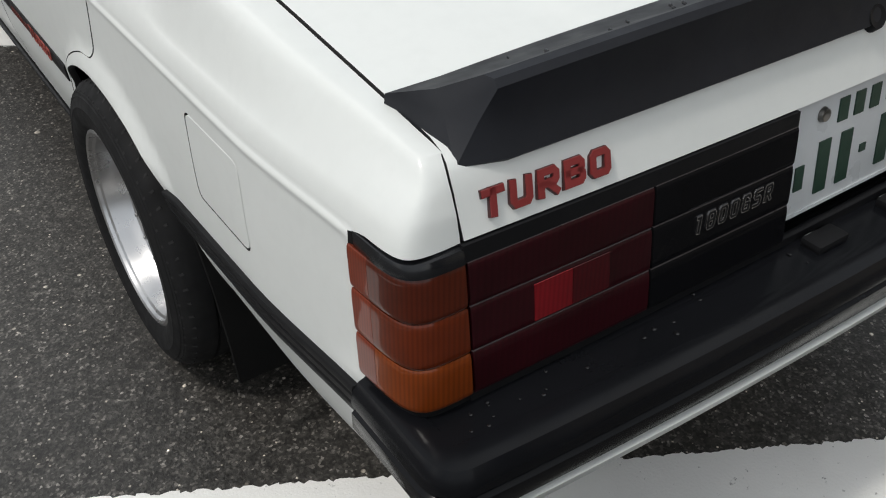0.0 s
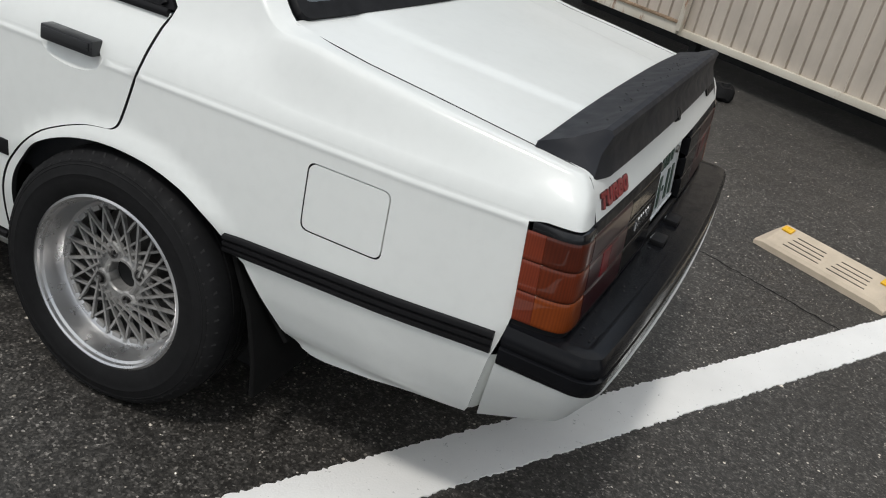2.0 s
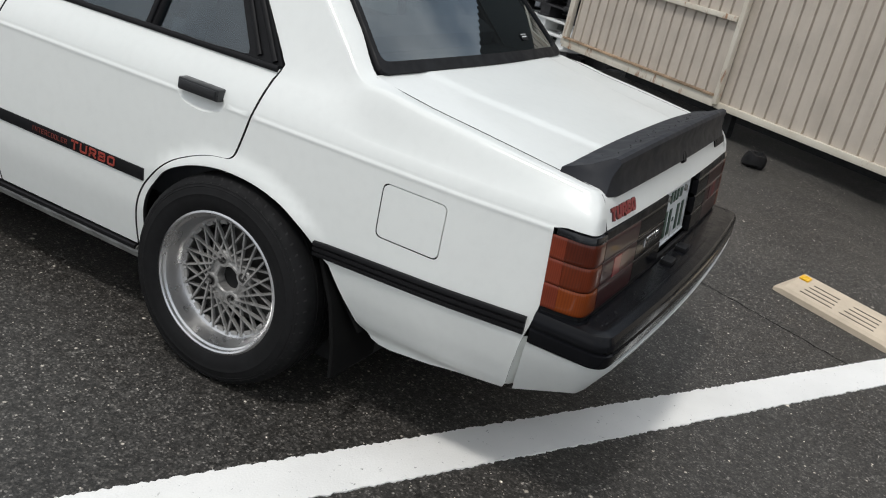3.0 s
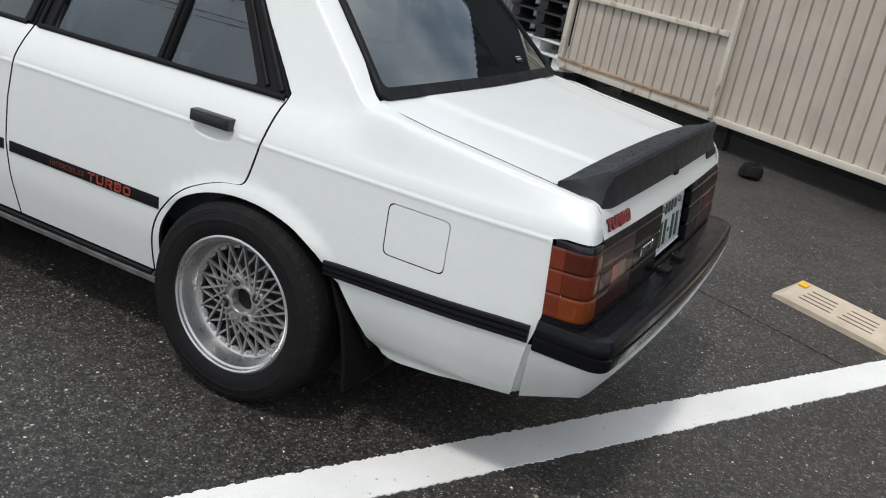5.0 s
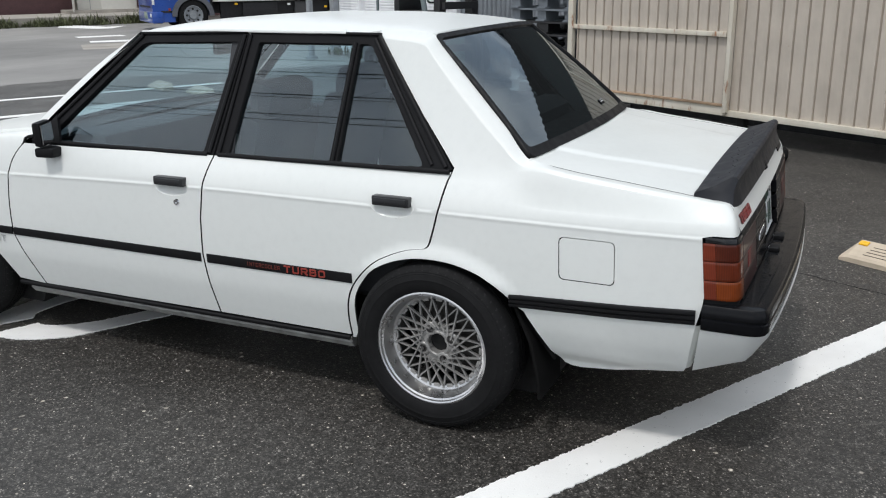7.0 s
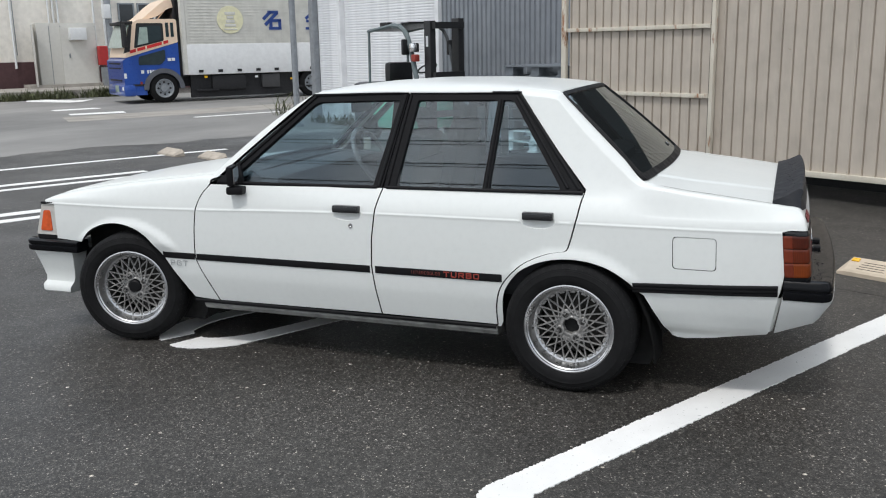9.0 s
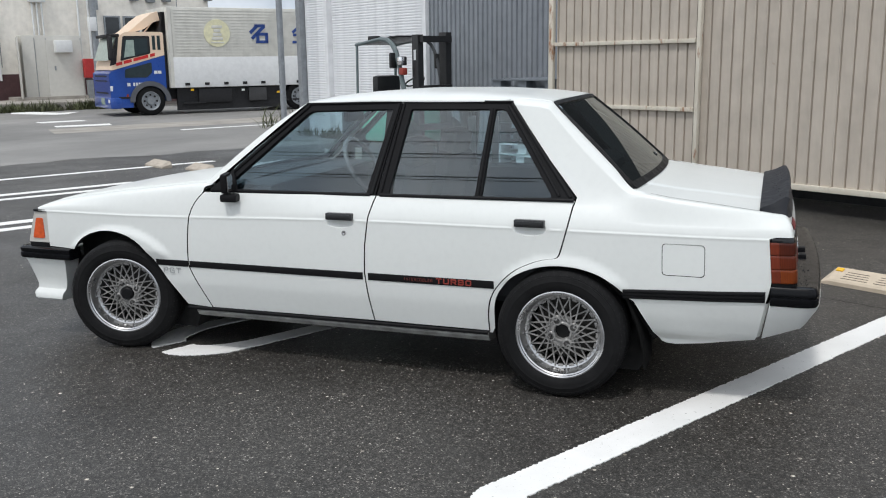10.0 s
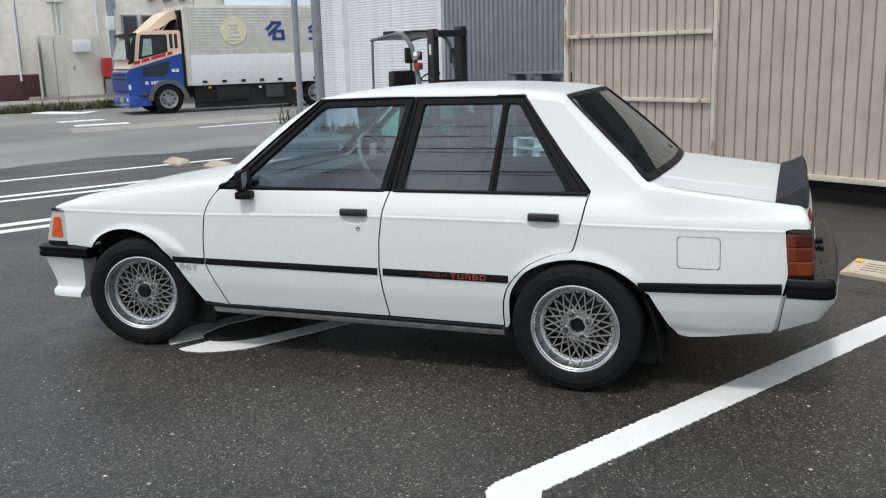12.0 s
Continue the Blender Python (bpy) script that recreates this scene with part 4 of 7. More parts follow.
# ---- greenhouse ----
def glasshouse(y, z, inset=0.0):
    """The plane of the side windows, leaning in towards the roof."""
    return (-(0.690 - (z - 0.905) * 0.338 - inset), y, z)


frame_out_r = [(0.925, 0.886), (0.830, 1.336), (0.288, 1.336), (-0.046, 0.912)]
frame_hole_r1 = rounded([(0.864, 0.902), (0.790, 1.300), (0.392, 1.302), (0.429, 0.904)], 0.012, 3)
frame_hole_r2 = rounded([(0.399, 0.904), (0.366, 1.302), (0.318, 1.302), (0.060, 0.914)], [0.008, 0.008, 0.02, 0.02], 3)
frame_out_f = [(1.868, 0.880), (1.346, 1.322), (0.838, 1.336), (0.934, 0.888)]
frame_hole_f = rounded([(1.786, 0.898), (1.332, 1.288), (0.882, 1.300), (0.980, 0.900)], [0.03, 0.03, 0.01, 0.01], 3)
fr = skin("window_frame", rounded(frame_out_r, [0.005, 0.005, 0.02, 0.005]), lambda y, z: glasshouse(y, z, -0.004), 0.06, holes=[frame_hole_r1, frame_hole_r2], lip=0.028, outward=(0, 0.7, 1.0))
ff = skin("window_frame", rounded(frame_out_f, [0.005, 0.03, 0.005, 0.005]), lambda y, z: glasshouse(y, z, -0.004), 0.06, holes=[frame_hole_f], lip=0.028, outward=(0, 1.2, 1.0))
for door, me in ((rdoor_l, fr), (fdoor_l, ff)):
    part("window_frame", me, BLACKTRIM, door, "black window frame")
for door, me in ((rdoor_r, fr), (fdoor_r, ff)):
    mm = mirrored(me)
    part("window_frame", mm, BLACKTRIM, door, "black window frame")


def bar(points, w, h, cap=True):
    """A thin raised moulding along a line of points on the left side."""
    bm = bmesh.new()
    rows = []
    for k, p in enumerate(points):
        p = Vector(p)
        d = (Vector(points[min(k + 1, len(points) - 1)]) - Vector(points[max(k - 1, 0)])).normalized()
        out = Vector((-0.96, 0, 0.28))
        s = d.cross(out).normalized()
        rows.append([bm.verts.new(p + s * w / 2 * a + out * h * b) for a, b in ((-1, -0.3), (-0.9, 0.7), (-0.4, 1.0), (0.4, 1.0), (0.9, 0.7), (1, -0.3))])
    for a, b in zip(rows, rows[1:]):
        for j in range(5):
            bm.faces.new((a[j], a[j + 1], b[j + 1], b[j]))
    bm.faces.new(rows[0])
    bm.faces.new(rows[-1][::-1])
    return bm


def twin(name, bm, material, parent_l, parent_r, label=""):
    me = bm_mesh(name, bm, 40)
    me.materials.append(material)
    part(name, me, material, parent_l, label)
    vs = [(-v.co.x, v.co.y, v.co.z) for v in me.vertices]
    m2 = mesh_from(name, vs, [tuple(p.vertices)[::-1] for p in me.polygons], True)
    m2.set_sharp_from_angle(angle=radians(40))
    part(name, m2, material, parent_r, label)


for pts, w in (([(-0.022, 0.918), (0.288, 1.328)], 0.016), ([(0.030, 0.922), (0.302, 1.318)], 0.014), ([(0.282, 1.334), (0.830, 1.336)], 0.012), ([(0.905, 0.90), (0.826, 1.325)], 0.014), ([(0.412, 0.91), (0.378, 1.305)], 0.012)):
    line = [glasshouse(*(Vector(pts[0]).lerp(Vector(pts[1]), k / 6)), -0.004) for k in range(7)]
    twin("frame_moulding", bar(line, w, 0.009), BLACKTRIM, rdoor_l, rdoor_r)
for pts, w in (([(1.842, 0.893), (1.338, 1.316)], 0.016), ([(1.355, 1.321), (0.84, 1.334)], 0.012), ([(0.948, 0.90), (0.852, 1.325)], 0.014)):
    line = [glasshouse(*(Vector(pts[0]).lerp(Vector(pts[1]), k / 6)), -0.004) for k in range(7)]
    twin("frame_moulding", bar(line, w, 0.009), BLACKTRIM, fdoor_l, fdoor_r)
for door_pair, y0, y1 in (((rdoor_l, rdoor_r), -0.040, 0.905), ((fdoor_l, fdoor_r), 0.955, 1.80)):
    line = [(-0.699, y, 0.899 + 0.018 * (1 - (y + 0.05) / 1.9) - 0.012) for y in np.linspace(y0, y1, 8)]
    twin("belt_seal", bar(line, 0.017, 0.010), BLACKTRIM, *door_pair)

for door_l, door_r, holes in ((rdoor_l, rdoor_r, (frame_hole_r1, frame_hole_r2)), (fdoor_l, fdoor_r, (frame_hole_f,))):
    for h in holes:
        cy, cz = sum(p[0] for p in h) / len(h), sum(p[1] for p in h) / len(h)
        big = [(cy + (y - cy) * 1.06, cz + (z - cz) * 1.06) for y, z in h]
        me = skin("window_glass", big, lambda y, z: glasshouse(y, z, 0.012), 0.2, lip=0, outward=(0, 0.9, 1.0))
        both_me = mirrored(me)
        for door, g in ((door_l, me), (door_r, both_me)):
            ob = part("window_glass", g, GLASS, door)
            ob.visible_shadow = False


# windscreens: v runs up, u across from -1 to 1
def rear_glass(u, v):
    hw = 0.632 + (0.486 - 0.632) * v
    bow = 0.045 * (1 - u * u)
    return (u * hw, -0.300 + 0.415 * v - bow * (1 - 0.35 * v), 0.957 + 0.372 * v + 0.010 * (1 - u * u) + 0.03 * math.sin(math.pi * v) * 0.35)


def front_glass(u, v):
    hw = 0.655 + (0.500 - 0.655) * v
    bow = 0.07 * (1 - u * u)
    return (u * hw, 1.885 - 0.525 * v + bow, 0.905 + 0.418 * v + 0.012 * (1 - u * u) + 0.02 * math.sin(math.pi * v))


def windscreen(name, fn, label, sign):
    rim = rounded([(-1, 0), (1, 0), (1, 1), (-1, 1)], 0.05, 4)
    hole = rounded([(-0.974, 0.060), (0.974, 0.060), (0.968, 0.962), (-0.968, 0.962)], 0.05, 4)
    c = (0, 0.8, 0.95)
    seal = part(name, skin(name, rim, lambda u, v: tuple(a + b for a, b in zip(fn(u, v), (0, 0.005 * sign, 0.005))), 0.1, holes=[hole], lip=0.02, outward=c), BLACKTRIM, car, label)
    g = part("glass", skin("glass", hole, fn, 0.1, lip=0, outward=c), REARGLASS if sign < 0 else GLASS, seal)
    g.visible_shadow = False
    return seal


rear_ws = windscreen("rear_window", rear_glass, "rear window in a black rubber seal", -1)
windscreen("windscreen", front_glass, "windscreen in a black rubber seal", 1)
st = face_pose(rear_glass(0.50, 0.145), Vector(rear_glass(0.52, 0.145)) - Vector(rear_glass(0.50, 0.145)), Vector(rear_glass(0.5, 0.2)) - Vector(rear_glass(0.5, 0.14)))
part("sticker", boxed(0, 0, 0.003, 0.056, 0.024, 0.001, st), BLACKTRIM, rear_ws)
part("sticker_print", boxed(0, 0.0, 0.0042, 0.046, 0.004, 0.001, st), PLATEWHITE, rear_ws)
part("sticker_edge", boxed(0, 0.009, 0.0042, 0.050, 0.002, 0.001, st), PLATEWHITE, rear_ws)

# A-pillars
pillar = bmesh.new()
for k in range(9):
    t = k / 8
    gx, gy, gz = front_glass(-1.0, t)
    sx, sy, sz = glasshouse(1.872 - 0.526 * t, 0.885 + 0.438 * t, -0.007)
    f = 1 - 0.8 * t ** 5
    pillar.verts.new((gx + 0.012, gy + 0.012 * f, gz + 0.013 * f))
    pillar.verts.new(((gx + sx) / 2 - 0.010, (gy + sy) / 2 + 0.026 * f, (gz + sz) / 2 + 0.018 * f))
    pillar.verts.new((sx - 0.006, sy + 0.012 * f, sz + 0.006))
pillar.verts.ensure_lookup_table()
for k in range(8):
    for j in range(2):
        i = 3 * k + j
        pillar.faces.new([pillar.verts[n] for n in (i, i + 1, i + 4, i + 3)])
twin("front_pillar", pillar, PAINT, car, car)
# drip rail under the roof edge
twin("drip_rail", bar([(-0.552, y, roof_edge(y) - 0.002) for y in np.linspace(0.42, 1.345, 14)], 0.012, 0.006), PAINT, car, car)

# ---- inner shell that closes the body ----
part("underbody", boxed(0, 1.15, 0.345, 1.02, 3.7, 0.21, None, 0.03), DARK, car, "dark underbody")
# unseen tank box, sized to keep light from passing under the tail
part("fuel_tank", boxed(0.02, -0.66, 0.385, 1.16, 0.36, 0.23, None, 0.04), DARK, car, "unseen black fuel tank, added to block light under the boot")
part("rear_axle", boxed(0, 0.0, 0.30, 1.10, 0.11, 0.11, None, 0.03), DARK, car)
part("silencer", boxed(0.30, -0.90, 0.375, 0.50, 0.14, 0.13, None, 0.05), DARK, car, "sooty silencer")
for s in (-1, 1):
    part("floor_edge", boxed(s * 0.58, 1.16, 0.235, 0.16, 1.56, 0.08, None, 0.01), DARK, car)
part("boot_floor", boxed(0, -0.50, 0.62, 1.34, 0.78, 0.30, None, 0.03), DARK, car)
part("engine_bay", boxed(0, 2.40, 0.48, 1.02, 1.0, 0.42, None, 0.03), DARK, car)
for s in (-1, 1):
    part("sill_core", boxed(s * 0.60, 1.16, 0.40, 0.17, 1.54, 0.30), DARK, car)
for y in (0.0, WB):
    part("wheel_well", prism([(0.375 * math.cos(a), 0.375 * math.sin(a)) for a in np.linspace(-0.5, math.pi + 0.5, 30)], 1.10, Matrix.Translation((-0.55, y, 0.27)) @ Matrix(((0, 0, 1, 0), (1, 0, 0, 0), (0, 1, 0, 0), (0, 0, 0, 1)))), DARK, car)
for s in (-1, 1):
    part("tail_core", boxed(s * 0.62, -0.62, 0.60, 0.06, 0.50, 0.36), DARK, car)

# ---- sills, stripes ----
def flank_strip(y0, y1, z0, z1, proud, n=24, grooves=0):
    """A rubbing strip on the left flank with lengthwise grooves."""
    bm = bmesh.new()
    rows = []
    for k in range(n + 1):
        y = y0 + (y1 - y0) * k / n
        a, b = z0(y) if callable(z0) else z0, z1(y) if callable(z1) else z1
        pts = [(-0.004, a), (proud * 0.8, a + 0.0015), (proud, a + 0.004)]
        for g in range(grooves):
            c = a + (b - a) * (g + 1) / (grooves + 1)
            pts += [(proud, c - 0.0035), (proud * 0.3, c - 0.002), (proud * 0.3, c + 0.002), (proud, c + 0.0035)]
        pts += [(proud, b - 0.004), (proud * 0.8, b - 0.0015), (-0.004, b)]
        rows.append([bm.verts.new((-(flank(y, z) + o), y, z)) for o, z in pts])
    for a, b in zip(rows, rows[1:]):
        for j in range(len(a) - 1):
            bm.faces.new((a[j], a[j + 1], b[j + 1], b[j]))
    bm.faces.new(rows[0])
    bm.faces.new(rows[-1][::-1])
    return bm


def stripe_lo(y):
    return 0.4865 - 0.002 * y if y > 0 else 0.4875 + 0.036 * (-y - 0.28)


def stripe_hi(y):
    return 0.526 - 0.004 * y if y > 0 else 0.531 + 0.044 * (-y - 0.28)


twin("side_stripe", flank_strip(-0.276, -0.868, stripe_lo, stripe_hi, 0.009, grooves=2), BLACKTRIM, car, car, "ribbed black side stripe")
twin("side_stripe", flank_strip(0.955, 0.318, stripe_lo, stripe_hi, 0.004), BLACKTRIM, rdoor_l, rdoor_r, "flat black side stripe")
twin("side_stripe", flank_strip(1.980, 0.984, stripe_lo, stripe_hi, 0.004), BLACKTRIM, fdoor_l, fdoor_r, "flat black side stripe")
twin("side_stripe", flank_strip(2.190, 1.992, stripe_lo, stripe_hi, 0.004), BLACKTRIM, car, car, "flat black side stripe")
SIDE_M = lambda y, z, o=0.006: face_pose((-(flank(y, z) + o), y, z), (0, -1, 0), (0, 0, 1))
stroke_letters("side_letters", "TURBO", 0.027, 0.0290, 0.0078, 0.0060, 0.0016, SIDE_M(0.602, 0.4930), ORANGERED, rdoor_l, "orange-red letters")
stroke_letters("small_letters", "INTERCOOLER", 0.0150, 0.0104, 0.0034, 0.0020, 0.0010, SIDE_M(0.768, 0.4985), DIMRED, rdoor_l, "thin faded orange-red letters")
stroke_letters("wing_letters", "PGT", 0.030, 0.0290, 0.0100, 0.0052, 0.0010, SIDE_M(2.148, 0.4450, 0.0065), DECALGREY, car, "pale grey wing letters")

# the grey holds road film and the shade of the downturned lip
SILLGREY = simple("road_film_and_shade_on_white_paint", (0.30, 0.30, 0.285), 0.6, vary=0.35, scale=14)
sill_prof = [(0.708, 0.262), (0.716, 0.256), (0.716, 0.248), (0.704, 0.244), (0.708, 0.236), (0.692, 0.214), (0.60, 0.20), (0.60, 0.262)]
for s in (-1, 1):
    bm = bmesh.new()
    rows = [[bm.verts.new((s * (x - ins), y, z - 0.0035 * (y - 0.356))) for x, z in sill_prof] for y, ins in ((0.356, 0.0), (1.2, 0.0), (1.94, 0.0), (1.99, 0.004), (2.01, 0.03))]
    for ra, rb in zip(rows, rows[1:]):
        for j in range(len(sill_prof)):
            k = (j + 1) % len(sill_prof)
            bm.faces.new((ra[j], ra[k], rb[k], rb[j]))
    bm.faces.new(rows[0])
    bm.faces.new(rows[-1][::-1])
    part("sill", bm, SILLGREY, car, "white sill greyed by grime and painted-in underside shade")
    trim = bmesh.new()
    for a, b in (((0.358, 0.2585), (2.035, 0.2525)),):
        va = [trim.verts.new((s * x, y, z + dz)) for y, z in (a, b) for x, dz in ((0.68, -0.008), (0.720, -0.008), (0.722, -0.004), (0.722, 0.004), (0.718, 0.008), (0.68, 0.008))]
        for j in range(6):
            trim.faces.new((va[j], va[(j + 1) % 6], va[6 + (j + 1) % 6], va[6 + j]))
        trim.faces.new(va[:6])
        trim.faces.new(va[6:][::-1])
    part("sill_trim", trim, BLACKTRIM, car, "black sill trim")

# ---- door furniture ----
for door_l, door_r, y, z in ((rdoor_l, rdoor_r, 0.150, 0.803), (fdoor_l, fdoor_r, 1.098, 0.793)):
    bm = bmesh.new()
    x0 = flank(y, z) - 0.012
    box(bm, -(x0 + 0.016), y, z, 0.034, 0.140, 0.034, None, 0.006)
    box(bm, -(x0 + 0.034), y, z + 0.002, 0.006, 0.122, 0.018, None, 0.002)
    twin("door_handle", bm, HANDLEBLACK, door_l, door_r, "black pull handle")
    cup = skin("handle_recess", recess(y, z), bowl(y, z), 0.012, lip=0, outward=(0, y, z))
    part("handle_recess", cup, PAINT, door_l)
    part("handle_recess", mirrored(cup), PAINT, door_r)
for door, s in ((fdoor_l, -1), (fdoor_r, 1)):
    part("key_lock", lathe([(0.0, 0.0), (0.0035, 0.004), (0.004, 0.011), (0.0, 0.013)], 20), CHROME, door, "chrome key lock", matrix=pose(s * 0.7585, 1.077, 0.712) @ pose(0, 0, 0, 0, 0, 180 if s < 0 else 0))
    sail = prism([(1.858, 0.892), (1.700, 0.892), (1.700, 0.905), (1.735, 1.000), (1.745, 0.985)], 0.012, Matrix(((0, 0, s, s * 0.694), (1, 0, 0, 0), (0, 1, 0, 0), (0, 0, 0, 1))))
    for v in sail.verts:
        v.co.x -= s * (v.co.z - 0.905) * 0.338
    part("mirror_sail", sail, BLACKTRIM, door, "black mirror mounting panel")
    part("mirror_stalk", boxed(0, 0, 0, 0.090, 0.088, 0.040, pose(s * 0.752, 1.708, 0.862, 0, 0, s * -12), 0.012), BLACKTRIM, door)
    turn = pose(s * 0.768, 1.722, 0.938, 0, s * 4, s * -14)
    head = part("door_mirror", boxed(0, 0, 0, 0.086, 0.036, 0.100, turn, 0.014), BLACKTRIM, door, "black door mirror")
    part("mirror_glass", boxed(0, -0.0205, 0, 0.072, 0.003, 0.078, turn), CHROME, head)


# ---- tail ----
def tail_face(x, z, out=0.0):
    """The plane of the lamps: leaning, lower edge further back, slightly bowed."""
    return (x, -0.968 - (0.786 - z) * 0.10 - 0.012 * (1 - (x / 0.72) ** 2) - out, z)


def lamp_round(u, z, out=0.0):
    """Round the left corner: u = 0 on the flank's end, 1 at the joint with the red lens."""
    ax, ay = 0.7385 + 0.03 * max(0.0, 0.778 - z), -0.8728 - (0.778 - z) * 0.098
    bx, by = 0.664, tail_face(0.664, z)[1]
    cx, cy = ax - 0.0055, by - 0.002
    w = 2.6

    def at(u):
        a, b, c = (1 - u) ** 2, 2 * w * u * (1 - u), u * u
        return Vector((ax * a + cx * b + bx * c, ay * a + cy * b + by * c)) / (a + b + c)

    p, d = at(u), (at(u + 0.002) - at(u - 0.002)).normalized()
    return (-(p.x - out * d.y), p.y + out * d.x, z)


def tier_surface(fn, z0, z1):
    """A lens tier that swells a little between its grooves."""
    def f(u, v):
        z = z0 + (z1 - z0) * v
        return fn(u, z, 0.004 + 0.002 * (1 - (2 * v - 1) ** 8))
    return f


TIERS = ((0.597, 0.6541), (0.6559, 0.7131), (0.7149, 0.768))
lamps = {}
for s in (-1, 1):
    lamp = part("tail_lamp", boxed(s * 0.545, -0.955, 0.69, 0.27, 0.03, 0.17), DARK, car, "tail lamp with amber corner and dark red lenses")
    lamps[s] = lamp
    # the amber darkens tier by tier upwards to paint in the lens's shaded depth
    for (z0, z1), amber in zip(TIERS, (AMBER, SHADEDAMBER, DEEPSHADEAMBER)):
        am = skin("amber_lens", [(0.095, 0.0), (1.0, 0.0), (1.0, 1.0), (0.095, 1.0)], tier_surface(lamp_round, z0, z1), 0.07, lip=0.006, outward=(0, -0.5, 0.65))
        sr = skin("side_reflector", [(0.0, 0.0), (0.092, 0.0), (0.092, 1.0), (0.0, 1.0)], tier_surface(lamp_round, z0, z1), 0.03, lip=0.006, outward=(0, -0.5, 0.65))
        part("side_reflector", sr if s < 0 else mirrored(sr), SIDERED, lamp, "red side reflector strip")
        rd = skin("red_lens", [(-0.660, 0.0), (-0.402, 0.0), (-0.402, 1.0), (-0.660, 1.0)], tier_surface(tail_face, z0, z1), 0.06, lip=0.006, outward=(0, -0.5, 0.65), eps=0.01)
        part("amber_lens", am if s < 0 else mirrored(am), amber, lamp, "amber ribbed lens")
        part("red_lens", rd if s < 0 else mirrored(rd), REDLENS, lamp, "dark red lens")
    for x0, x1, mat, text in ((-0.577, -0.5235, REFLEX, "bright red reflector"), (-0.5225, -0.468, DEEPRED, "deep red reflector")):
        rx = skin("reflector", [(x0, 0.06), (x1, 0.06), (x1, 0.94), (x0, 0.94)], lambda u, v: tail_face(u, 0.657 + 0.055 * v, 0.0068), 0.06, lip=0.003, outward=(0, -0.5, 0.65), eps=0.01)
        part("reflector", rx if s < 0 else mirrored(rx), mat, lamp, text)
    for z in (0.655, 0.714):
        me = skin("groove", [(0.0, z - 0.003), (1.0, z - 0.003), (1.0, z + 0.003), (0.0, z + 0.003)], lambda u, w: lamp_round(u, w, -0.003), 0.09, lip=0, outward=(0, -0.5, 0.65))
        part("lens_groove", me if s < 0 else mirrored(me), BLACKTRIM, lamp)
        # polished upper edge of the lens below the groove
        me = skin("lens_edge", [(0.0, z - 0.0045), (1.0, z - 0.0045), (1.0, z - 0.0015), (0.0, z - 0.0015)], lambda u, w: lamp_round(u, w, 0.0014 - 0.9 * (w - z + 0.0045)), 0.09, lip=0, outward=(0, -0.5, 0.65))
        part("lens_edge", me if s < 0 else mirrored(me), LENSEDGE, lamp)
    # black moulding above the amber corner
    top = bmesh.new()
    rws = []
    for k in range(13):
        u = 0.015 + 0.985 * k / 12
        g = min(1.0, 0.25 + k / 3)
        rws.append([top.verts.new((p[0] if s < 0 else -p[0], p[1], p[2])) for p in (lamp_round(u, 0.766, 0.001), lamp_round(u, 0.769, 0.006 * g), lamp_round(u, 0.779, 0.006 * g), lamp_round(u, 0.785, 0.003 * g), lamp_round(u, 0.787, -0.004))])
    for a, b in zip(rws, rws[1:]):
        for j in range(4):
            top.faces.new((a[j], a[j + 1], b[j + 1], b[j]))
    top.faces.new(rws[0])
    top.faces.new(rws[-1][::-1])
    part("lamp_moulding", top, MOULDINGBLACK, lamp, "black moulding above the lens")
    bot = skin("lamp_foot", [(0.0, 0.580), (1.0, 0.580), (1.0, 0.597), (0.0, 0.597)], lambda u, w: lamp_round(u, w, -0.002), 0.09, lip=0.01, outward=(0, -0.5, 0.65))
    part("lamp_foot", bot if s < 0 else mirrored(bot), BLACKTRIM, lamp)

part("tail_panel", boxed(0, -0.938, 0.665, 1.36, 0.03, 0.23), DARK, car)
# black moulding along the boot's lower edge, and the garnish between the lamps
for x0, x1 in ((-0.664, -0.150), (0.235, 0.664)):
    part("boot_moulding", skin("boot_moulding", [(x0, 0.769), (x1, 0.769), (x1, 0.789), (x0, 0.789)], lambda x, z: tail_face(x, z, 0.004), 0.05, lip=0.012, outward=(0, -0.5, 0.65)), BLACKTRIM, car, "black moulding under the boot lid")
garnish = part("garnish", boxed(0, -0.950, 0.685, 0.80, 0.02, 0.17), DARK, car, "black garnish between the tail lamps")
# the plate stands in a recess between the two halves
RECESS_SIDES = ((-0.398, -0.150), (0.235, 0.398))
GLOSSBLACK = dull(simple("glossy_black_panel", (0.006, 0.006, 0.007), 0.10, rvary=0.04), 0.08)
for z0, z1 in TIERS:
    for x0, x1 in RECESS_SIDES:
        part("garnish_panel", skin("garnish_panel", [(x0, 0.0), (x1, 0.0), (x1, 1.0), (x0, 1.0)], tier_surface(tail_face, z0, z1), 0.06, lip=0.022, outward=(0, -0.5, 0.65), eps=0.01), GLOSSBLACK, garnish)
part("lower_lip", skin("lower_lip", [(-0.664, 0.570), (0.664, 0.570), (0.664, 0.596), (-0.664, 0.596)], lambda x, z: tail_face(x, z, 0.001), 0.05, lip=0.012, outward=(0, -0.5, 0.65)), BLACKTRIM, car)

# thin grey strips that paint the highlight along each tier's edge
TIERGLINT = simple("tier_edge_highlight", (0.075, 0.062, 0.062), 0.35)
